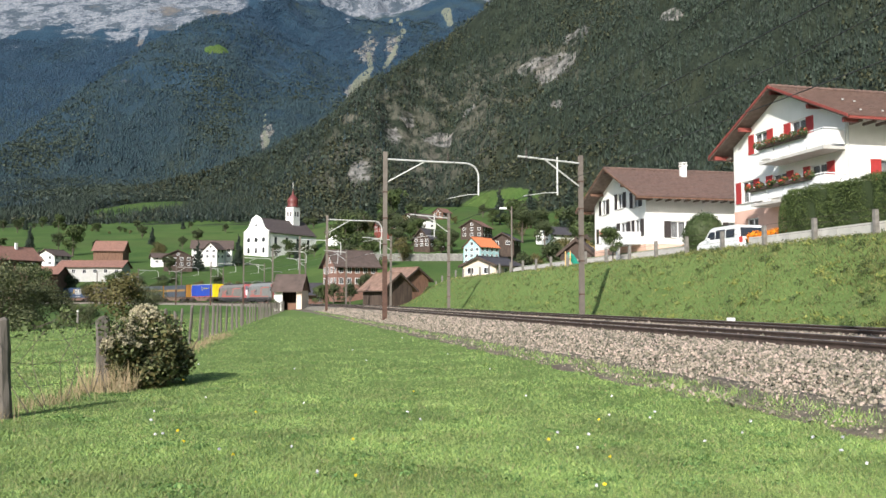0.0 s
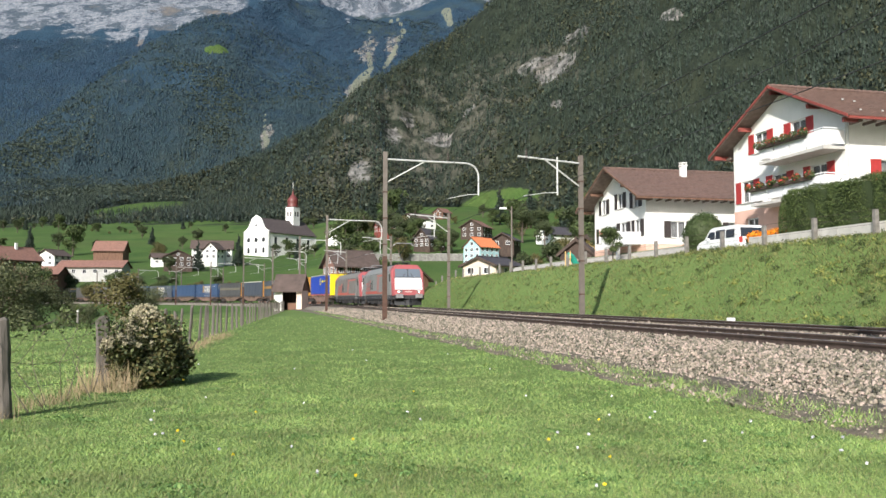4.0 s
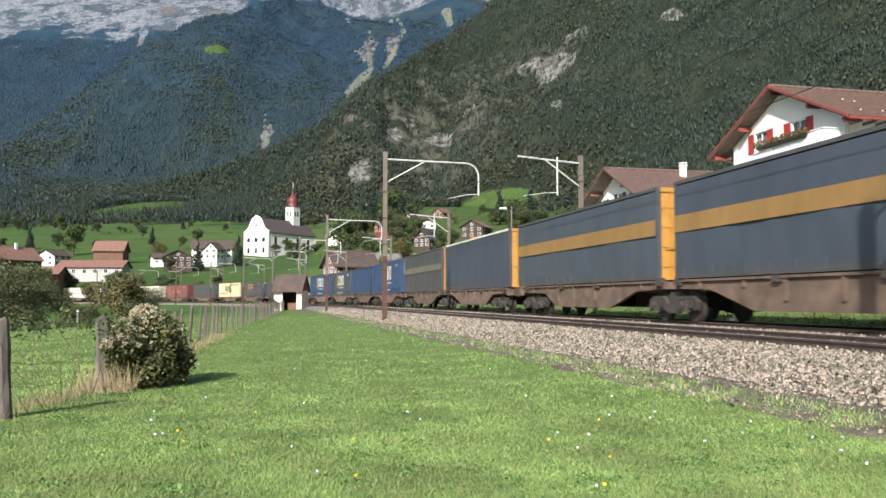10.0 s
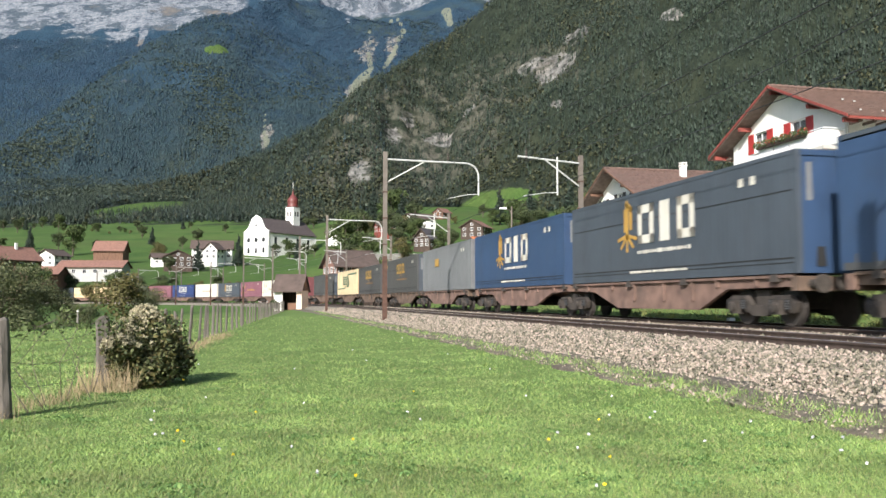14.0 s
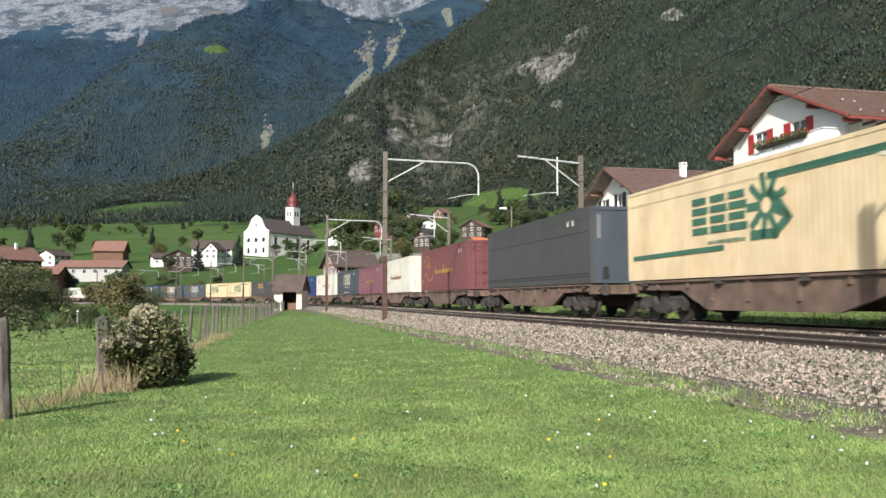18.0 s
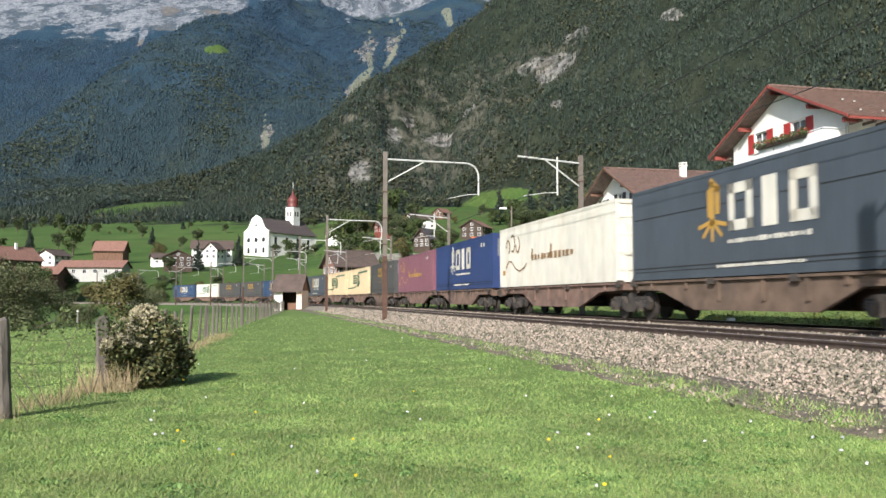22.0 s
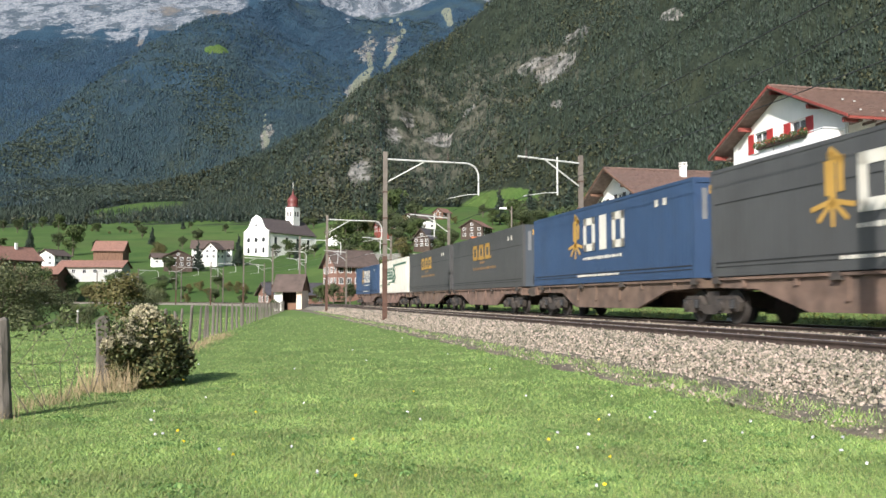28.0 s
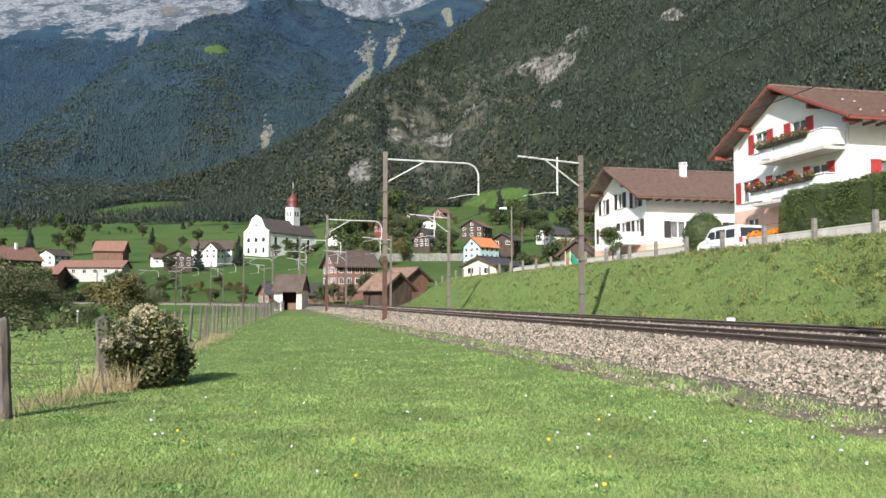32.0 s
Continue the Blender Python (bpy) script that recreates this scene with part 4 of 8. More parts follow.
        for k, yy in enumerate((-8.3, -7.9, -6.9, -5.5, -4.9, -3.5, -3.0, -2.2, -1.5, -0.8, 0.0, 0.7, 1.4, 2.1, 2.9, 3.5, 4.9, 5.5, 6.9, 7.7)):
            bm = bmesh.new()
            r = random.Random(k)
            h0 = r.uniform(0.16, 0.55)
            box(bm, min(side * 1.1, side * 1.36), max(side * 1.1, side * 1.36), yy, yy + r.uniform(0.25, 0.7), h0, 0.86, 0.02)
            part("equipment_box", bm, LOCO_DARK if k % 3 else BOGIE, lo)
        for k, yy in enumerate((-6.9, -5.2, -3.4, 3.4, 5.2, 6.9)):
            bm = bmesh.new()
            xx = side * 1.36
            tube(bm, [(xx, yy - 0.35, 0.34 + 0.1 * (k % 2)), (xx, yy + 0.35, 0.62)], 0.055, 8)
            tube(bm, [(xx, yy + 0.30, 0.60), (xx, yy + 0.62, 0.72)], 0.03, 6)
            part("damper", bm, LOCO_DARK, lo)
        for yy in (-7.35, 6.75):
            bm = bmesh.new()
            for z in (0.35, 0.62, 0.88):
                box(bm, min(side * 1.3, side * 1.5), max(side * 1.3, side * 1.5), yy, yy + 0.55, z, z + 0.04)
            for q in (yy, yy + 0.52):
                box(bm, min(side * 1.44, side * 1.48), max(side * 1.44, side * 1.48), q, q + 0.03, 0.33, 1.05)
            part("cab_steps", bm, LOCO_DARK, lo)
        bm = bmesh.new()
        stroke(bm, [(-7.7, 3.12), (7.7, 3.12)], 0.04, side * 1.462, side)
        part("cantrail", bm, LOCO_DARK, lo)
        bm = bmesh.new()
        rd = random.Random(5)
        for k in range(15):
            yy = -7.6 + 1.05 * k + rd.uniform(-0.2, 0.2)
            stroke(bm, [(yy, 0.86), (yy + rd.uniform(0.03, 0.2), 0.86)], 0.06, side * 1.472, side)
        tagged(part("marking", bm, BUFFER_GREY, lo, "small pale stencil bars on the underframe"), kind="stuff")
    return lo


def half_wagon(shared_bogie):
    """One platform of a two-part container wagon: y = 0 at the joint, its outer end at y = -14.1."""
    w = empty("container_wagon", None, "rust-brown flat container wagon with fish-bellied side sills", "wagon", "container wagons")
    for x in (-1, 1):
        bm = bmesh.new()
        outline = [(-13.9, 1.24), (-0.35, 1.24), (-0.35, 0.98), (-2.3, 0.92), (-4.3, 0.36), (-9.6, 0.36), (-11.0, 0.92), (-13.9, 0.96)]
        a = [bm.verts.new((x * 1.14, p, q)) for p, q in outline]
        b = [bm.verts.new((x * 1.02, p, q)) for p, q in outline]
        n = len(a)
        bm.faces.new(a)
        bm.faces.new(b[::-1])
        for i in range(n):
            bm.faces.new((a[i], b[i], b[(i + 1) % n], a[(i + 1) % n]))
        for p in (-12.4, -10.6, -9.3, -7.6, -5.6, -3.9, -1.8):
            box(bm, min(x * 1.14, x * 1.2), max(x * 1.14, x * 1.2), p - 0.05, p + 0.05, 0.62 if -9.6 < p < -4.3 else 0.98, 1.2)
        box(bm, min(x * 1.12, x * 1.22), max(x * 1.12, x * 1.22), -13.9, -0.35, 1.17, 1.24)
        part("side_sill", bm, WAGON, w)
        for p in (-13.2, -8.9, -5.3, -0.6):
            bm = bmesh.new()
            box(bm, min(x * 1.02, x * 1.26), max(x * 1.02, x * 1.26), p - 0.16, p + 0.16, 1.08, 1.32, 0.03)
            part("container_lug", bm, BOGIE, w)
    bm = bmesh.new()
    for p in (-13.8, -12.6, -10.2, -7.2, -4.2, -1.6, -0.45):
        box(bm, -1.03, 1.03, p - 0.09, p + 0.09, 0.98, 1.2)
    box(bm, -0.25, 0.25, -13.8, -0.4, 0.9, 1.16)
    part("cross_members", bm, WAGON, w)
    bm = bmesh.new()
    box(bm, -0.7, 0.7, -8.4, -7.7, 0.4, 0.85)
    tube(bm, [(-0.9, -6.6, 0.6), (0.2, -6.6, 0.6)], 0.2, 10)
    part("brake_gear", bm, BOGIE, w)
    bm = bmesh.new()
    box(bm, -1.25, 1.25, -14.1, -13.88, 0.86, 1.2)
    part("headstock", bm, WAGON, w)
    for x in (-0.88, 0.88):
        bm = bmesh.new()
        tube(bm, [(x, -14.05, 1.02), (x, -14.5, 1.02)], 0.1, 10)
        disc(bm, (x, -14.52, 1.02), 0.22, 0.05, 14, "y")
        part("buffer", bm, BOGIE, w)
    bogie(w, -12.35, 1.8, 0.46, 1.0)
    if shared_bogie:
        bogie(w, 0.0, 1.8, 0.46, 1.0)
    return w


CL, CW, CH = 13.716, 2.5, 2.9
PAINTS = {}


def paint(key):
    if key not in PAINTS:
        c, dirt, rate = {"blue": ((0.033, 0.064, 0.130), (0.035, 0.048, 0.072), 0.5), "navy": ((0.024, 0.046, 0.14), (0.03, 0.04, 0.09), 0.3),
                         "slate": ((0.062, 0.075, 0.092), (0.05, 0.05, 0.055), 0.4), "grey": ((0.070, 0.070, 0.070), (0.05, 0.046, 0.042), 0.45),
                         "maroon": ((0.178, 0.064, 0.068), (0.13, 0.05, 0.05), 0.4), "pink": ((0.205, 0.085, 0.112), (0.18, 0.085, 0.11), 0.35),
                         "white": ((0.65, 0.62, 0.54), (0.48, 0.40, 0.29), 0.5), "cream": ((0.68, 0.53, 0.33), (0.47, 0.29, 0.14), 0.6),
                         "royal": ((0.018, 0.055, 0.36), (0.02, 0.04, 0.2), 0.25), "yellow": ((0.80, 0.66, 0.02), (0.5, 0.4, 0.06), 0.2),
                         "ochre": ((0.46, 0.235, 0.05), (0.28, 0.15, 0.06), 0.45), "dull_ochre": ((0.27, 0.155, 0.052), (0.12, 0.085, 0.05), 0.6), "dusk": ((0.055, 0.066, 0.086), (0.05, 0.055, 0.065), 0.45),
                         "silver": ((0.17, 0.175, 0.18), (0.1, 0.1, 0.1), 0.4), "gold": ((0.46, 0.27, 0.06), (0.4, 0.25, 0.1), 0.3),
                         "leafgreen": ((0.05, 0.14, 0.09), (0.1, 0.15, 0.1), 0.3), "faded": ((0.15, 0.135, 0.10), (0.09, 0.09, 0.08), 0.7),
                         "brown": ((0.25, 0.15, 0.07), (0.2, 0.12, 0.07), 0.3)}[key]
        PAINTS[key] = material(key + "_container_paint", c, 0.5, vary=0.14, grain=1.3, spots=rate, spot_colour=dirt, spot_scale=1.1, bump=0.04, stretch=(1, 1, 0.5))
    return PAINTS[key]


def corrugated(bm, x, y0, y1, z0, z1, depth, side, pitch=0.28):
    """A side wall of upright trapezoid ribs facing along x."""
    n = max(1, round((y1 - y0) / pitch))
    p = (y1 - y0) / n
    prof = []
    for i in range(n):
        y = y0 + i * p
        prof += [(y, 0), (y + p * 0.3, 0), (y + p * 0.5, depth), (y + p * 0.8, depth)]
    prof.append((y1, 0))
    a = [bm.verts.new((x - side * d, y, z0)) for y, d in prof]
    b = [bm.verts.new((x - side * d, y, z1)) for y, d in prof]
    for i in range(len(a) - 1):
        bm.faces.new((a[i], a[i + 1], b[i + 1], b[i]))


def billowed(bm, x, y0, y1, z0, z1, side, seed):
    """A tarpaulin side with slack folds."""
    rs = random.Random(seed)
    nz, ny = 7, 56
    ph = [rs.uniform(0, 6.3) for _ in range(6)]
    grid = []
    for j in range(nz):
        row = []
        for i in range(ny + 1):
            y, z = y0 + (y1 - y0) * i / ny, z0 + (z1 - z0) * j / (nz - 1)
            e = math.sin(math.pi * j / (nz - 1))
            off = e * (0.018 * math.sin(y * 1.1 + ph[0]) + 0.012 * math.sin(y * 2.9 + ph[1] + z) + 0.008 * math.sin(y * 6.1 + ph[2] - z * 2))
            if j == 0:
                off = 0.02 * math.sin(i * 1.57)
            row.append(bm.verts.new((x + side * off, y, z)))
        grid.append(row)
    for j in range(nz - 1):
        for i in range(ny):
            bm.faces.new((grid[j][i], grid[j][i + 1], grid[j + 1][i + 1], grid[j + 1][i]))


def bars(bm, x, side, y, z, widths, h, gap=0.05):
    """Unreadable lettering: plain upright bars, from y towards the rear."""
    for w in widths:
        if w > 0:
            stroke(bm, [(y + h * 0.0, z), (y - w, z)], h, x, side)
        y -= abs(w) + gap
    return y


def palm_sign(bm, y, z, h, x, side):
    """A splayed, palm-like sign of strokes."""
    stroke(bm, [(y, z - h * 0.15), (y, z + h * 0.5)], h * 0.13, x, side)
    stroke(bm, [(y - h * 0.17, z + h * 0.05), (y - h * 0.17, z + h * 0.42), (y, z + h * 0.55)], h * 0.12, x, side)
    stroke(bm, [(y + h * 0.1, z), (y + h * 0.1, z + h * 0.4)], h * 0.08, x, side)
    for a in (-75, -40, 0, 40, 75):
        stroke(bm, [(y, z - h * 0.12), (y + 0.42 * h * math.sin(radians(a)), z - h * 0.12 - 0.32 * h * math.cos(radians(a)))], h * 0.07, x, side)


def block_sign(brush, y, z, h, x, side):
    """Three bold block shapes in a row, each a sign of its own."""
    for k in range(3):
        b = brush("white", "sign_block")
        w = h * (0.86, 0.80, 0.78)[k]
        t = h * 0.22
        if k == 1:
            stroke(b, [(y - w / 2, z - h / 2 + w * 0.3), (y - w / 2, z + h / 2 - w * 0.3)], w * 0.6, x, side)
        else:
            stroke(b, [(y - t / 2, z + h / 2 - t / 2), (y - w + t / 2, z + h / 2 - t / 2), (y - w + t / 2, z - h / 2 + t / 2), (y - t / 2, z - h / 2 + t / 2), (y - t / 2, z + h / 2 - t / 2)], t, x, side)
        y -= h * 1.02


def letter_bars(bm, y, z, h, length, x, side, seed):
    """Lettering that cannot be read: a row of short bars."""
    rs = random.Random(seed)
    end = y - length
    while y > end:
        w = rs.uniform(0.5, 0.9) * h
        t = h * rs.uniform(0.55, 0.9)
        stroke(bm, [(y - t / 2, z), (y - max(w - t, 0.02) - t / 2, z)], t, x, side)
        y -= w + h * 0.62


def container(kind, colour, label, sign="", end=None, roof=None):
    """A 45-foot load unit; -y is its leading end, z = 0 its floor."""
    c = empty("shipping_container", None, label, "container", "containers on the train")
    col = paint(colour)
    end_col = paint(end or colour)
    hl, hw = CL / 2, CW / 2
    soft_side = kind == "curtain"
    smooth_box = sign in ("palm", "palm_white", "dotted") or (kind == "steel" and not sign)
    for side in (-1, 1):
        bm = bmesh.new()
        if soft_side:
            billowed(bm, side * (hw - 0.01), -hl + 0.1, hl - 0.1, 0.14, CH - 0.14, side, len(bpy.data.objects))
        else:
            corrugated(bm, side * (hw - 0.012), -hl + 0.12, hl - 0.12, 0.14, CH - 0.1, 0.003 if smooth_box and colour in ("grey", "slate") else 0.010, side, 0.2)
        part("curtain" if soft_side else "side_wall", bm, col, c, "slack tarpaulin curtain" if soft_side else "", soft_side)
        bm = bmesh.new()
        box(bm, min(side * hw, side * (hw - 0.1)), max(side * hw, side * (hw - 0.1)), -hl + 0.1, hl - 0.1, 0.0, 0.16)
        part("bottom_rail", bm, col if not soft_side else paint("grey") if colour != "royal" else LOCO_STRIPE, c)
        bm = bmesh.new()
        box(bm, min(side * hw, side * (hw - 0.08)), max(side * hw, side * (hw - 0.08)), -hl + 0.1, hl - 0.1, CH - 0.10, CH)
        part("top_rail", bm, paint(roof or colour), c)
        if soft_side:
            for k in range(26):
                bm = bmesh.new()
                y = -hl + 0.5 + k * (CL - 1) / 25
                box(bm, min(side * (hw + 0.02), side * hw), max(side * (hw + 0.02), side * hw), y - 0.03, y + 0.03, 0.06, 0.34)
                part("strap", bm, paint("grey"), c)
        else:
            bm = bmesh.new()
            for y in (-hl + 1.6, -hl + 1.62 + 0.5):
                box(bm, min(side * (hw + 0.004), side * hw), max(side * (hw + 0.004), side * hw), y, y + 0.22, CH - 0.62, CH - 0.4)
            part("data_plate", bm, paint("white"), c)
        for y in (-hl, hl):
            bm = bmesh.new()
            ys = sorted((y, y - math.copysign(0.12, y)))
            box(bm, min(side * hw, side * (hw - 0.14)), max(side * hw, side * (hw - 0.14)), ys[0], ys[1], 0.0, CH)
            part("corner_post", bm, paint("yellow") if colour == "royal" else col, c)
        if smooth_box:
            for z, t in ((0.36, 0.03), (0.25, 0.02)) + (((1.96, 0.022),) if colour in ("grey", "slate") else ()):
                bm = bmesh.new()
                stroke(bm, [(hl - 0.2, z), (-hl + 0.2, z)], t, side * (hw - 0.008), side)
                part("seam", bm, RUBBER, c)
        # signs
        x = side * (hw + 0.001)
        mats = {}

        def brush(k, name="sign_shape"):
            key = (k, name, len(mats) if name == "sign_block" else 0)
            return mats.setdefault(key, bmesh.new())
        if sign in ("palm", "palm_white"):
            palm_sign(brush("gold" if sign == "palm" else "white"), 2.0, 1.72, 1.6, x, side)
            block_sign(brush, 1.2, 1.82, 1.25, x, side)
            letter_bars(brush("white", "lettering"), 1.25, 0.92, 0.15, 3.4, x, side, 4)
            letter_bars(brush("white", "lettering"), 1.8, 0.28, 0.10, 3.6, x, side, 6)
        elif sign == "dotted":
            for k in range(3):
                y, z = 1.9 - 1.25 * k, 2.0
                b = brush("gold", "sign_block")
                t = 0.2
                stroke(b, [(y - 0.66, z + 0.32), (y, z + 0.32), (y, z - 0.32), (y - 0.66, z - 0.32), (y - 0.66, z + 0.32)], t, x, side)
                stroke(brush("gold", "sign_block"), [(y - 0.93, z - 0.34), (y - 0.99, z - 0.34)], 0.13, x, side)
            letter_bars(brush("brown", "lettering"), 0.6, 1.42, 0.16, 0.9, x, side, 1)
            letter_bars(brush("brown", "lettering"), 2.0, 1.1, 0.18, 4.4, x, side, 2)
        elif sign in ("scroll", "scroll_dark"):
            ink = "gold" if sign == "scroll" else "brown"
            b = brush(ink)
            for k, (yy, zz, r) in enumerate(((5.5, 1.95, 0.34), (4.75, 2.1, 0.40), (4.0, 2.0, 0.36))):
                stroke(b, [(yy + r * 0.8 * math.cos(q * 0.6 + k), zz + r * math.sin(q * 0.6 + k)) for q in range(8)], 0.085, x, side)
            stroke(b, [(5.8, 0.95), (5.4, 1.25), (4.9, 1.2), (4.3, 0.85), (3.7, 0.72), (3.1, 0.85), (2.7, 1.05)], 0.07, x, side)
            letter_bars(brush(ink, "lettering"), 2.0, 1.28, 0.33, 2.1, x, side, 3)
            letter_bars(brush(ink, "lettering"), -0.4, 1.28, 0.33, 2.6, x, side, 5)
            stroke(b, [(2.0, 1.32), (1.9, 1.6)], 0.16, x, side)
            stroke(b, [(-0.4, 1.32), (-0.5, 1.66)], 0.18, x, side)
            stroke(brush("ochre"), [(6.22, 0.70), (6.08, 0.70)], 0.22, x, side)
        elif sign == "gear":
            b = brush("leafgreen")
            y = 2.6
            for k in range(3):
                for j in range(4):
                    stroke(b, [(y + 0.02, 1.3 + 0.28 * j), (y - 0.62 + 0.1 * (j % 2), 1.3 + 0.28 * j)], 0.19, x, side)
                y -= 0.92
            for k in range(9):
                a = k * math.tau / 9
                stroke(b, [(-0.75 + 0.30 * math.cos(a), 1.72 + 0.30 * math.sin(a)), (-0.75 + 0.72 * math.cos(a), 1.72 + 0.72 * math.sin(a))], 0.2, x, side)
            stroke(b, [(-0.2, 1.0), (-1.1, 1.0), (-1.6, 1.35), (-1.0, 2.0)], 0.24, x, side)
            stroke(b, [(-0.9, 2.42), (-6.3, 2.46)], 0.17, x, side)
            stroke(b, [(6.4, 0.72), (1.2, 0.78)], 0.14, x, side)
            letter_bars(brush("leafgreen", "lettering"), 1.9, 0.95, 0.13, 1.7, x, side, 7)
        elif sign in ("band", "band_faded"):
            stroke(brush("dull_ochre" if sign == "band" else "faded"), [(hl - 0.35, 1.62), (-hl + 0.3, 1.62)], 0.50 if sign == "band" else 0.44, x + side * 0.03, side)
        elif sign == "small":
            stroke(brush("gold"), [(2.4, 1.9), (1.7, 1.9)], 0.5, x + side * 0.03, side)
        elif sign == "yellow":
            b = brush("yellow")
            for k in range(14):
                a0, a1 = k * 0.45, (k + 1) * 0.45
                stroke(b, [(-0.5 + 0.42 * math.cos(a0), 1.95 + 0.42 * math.sin(a0)), (-0.5 + 0.42 * math.cos(a1), 1.95 + 0.42 * math.sin(a1))], 0.12, x + side * 0.03, side)
            letter_bars(brush("yellow", "lettering"), -1.3, 1.98, 0.36, 3.0, x + side * 0.03, side, 9)
        for (k, name, _), b in mats.items():
            tagged(part(name, b, paint(k), c, "row of unreadable letter bars" if name == "lettering" else "painted sign shape"), kind="stuff" if name == "lettering" else "")
    # roof, floor, ends
    bm = bmesh.new()
    box(bm, -hw + 0.08, hw - 0.08, -hl + 0.1, hl - 0.1, CH - 0.06, CH - 0.01)
    part("roof", bm, paint(roof or ("grey" if soft_side else colour)), c)
    bm = bmesh.new()
    box(bm, -hw + 0.1, hw - 0.1, -hl + 0.1, hl - 0.1, 0.02, 0.12)
    part("floor", bm, BOGIE, c)
    bm = bmesh.new()
    n = 9
    for k in range(n):
        x0 = -hw + 0.14 + k * (CW - 0.28) / n
        box(bm, x0, x0 + (CW - 0.28) / n * 0.55, hl - 0.06, hl - 0.02, 0.14, CH - 0.12)
    box(bm, -hw + 0.1, hw - 0.1, hl - 0.1, hl - 0.05, 0.05, CH - 0.05)
    part("end_wall", bm, col, c)
    if smooth_box:
        bm = bmesh.new()
        box(bm, -hw + 0.13, hw - 0.13, -hl + 0.03, -hl + 0.1, 0.13, CH - 0.13)
        part("end_panel", bm, end_col, c)
        bm = bmesh.new()
        box(bm, -hw + 0.28, -hw + 0.44, -hl + 0.02, -hl + 0.035, 1.7, 2.6)
        part("label_strip", bm, paint("silver"), c, "pale upright label strip")
        for xx in (-0.62, 0.62):
            bm = bmesh.new()
            box(bm, xx - 0.12, xx + 0.12, -hl - 0.02, -hl + 0.035, 0.16, 0.62, 0.02)
            part("stop_block", bm, RUBBER, c)
    for side in () if smooth_box else (-1, 1):
        bm = bmesh.new()
        x0, x1 = sorted((side * 0.01, side * (hw - 0.14)))
        box(bm, x0, x1, -hl + 0.05, -hl + 0.1, 0.14, CH - 0.12)
        for k in range(4):
            z = 0.4 + 0.62 * k
            box(bm, x0 + 0.06, x1 - 0.06, -hl + 0.02, -hl + 0.05, z, z + 0.38)
        part("door", bm, end_col, c)
        bm = bmesh.new()
        for xx in (side * 0.28, side * 0.82):
            tube(bm, [(xx, -hl - 0.01, 0.1), (xx, -hl - 0.01, CH - 0.08)], 0.02, 5)
            box(bm, xx - 0.14, xx + 0.14, -hl - 0.03, -hl, 0.95, 1.0)
        part("locking_bar", bm, end_col, c)
    for z in (0.0, CH - 0.14):
        for y0 in (-hl, hl - 0.1):
            bm = bmesh.new()
            box(bm, -hw + 0.12, hw - 0.12, y0, y0 + 0.1, z, z + 0.14)
            part("end_rail", bm, end_col, c)
    if sign in ("dotted", "palm") and colour in ("grey", "blue"):
        for k in range(3):
            bm = bmesh.new()
            box(bm, -0.75 + 0.52 * k, -0.4 + 0.52 * k, -hl - 0.004, -hl + 0.01, 2.42, 2.68)
            part("sign_block", bm, paint("gold"), c)
    return c


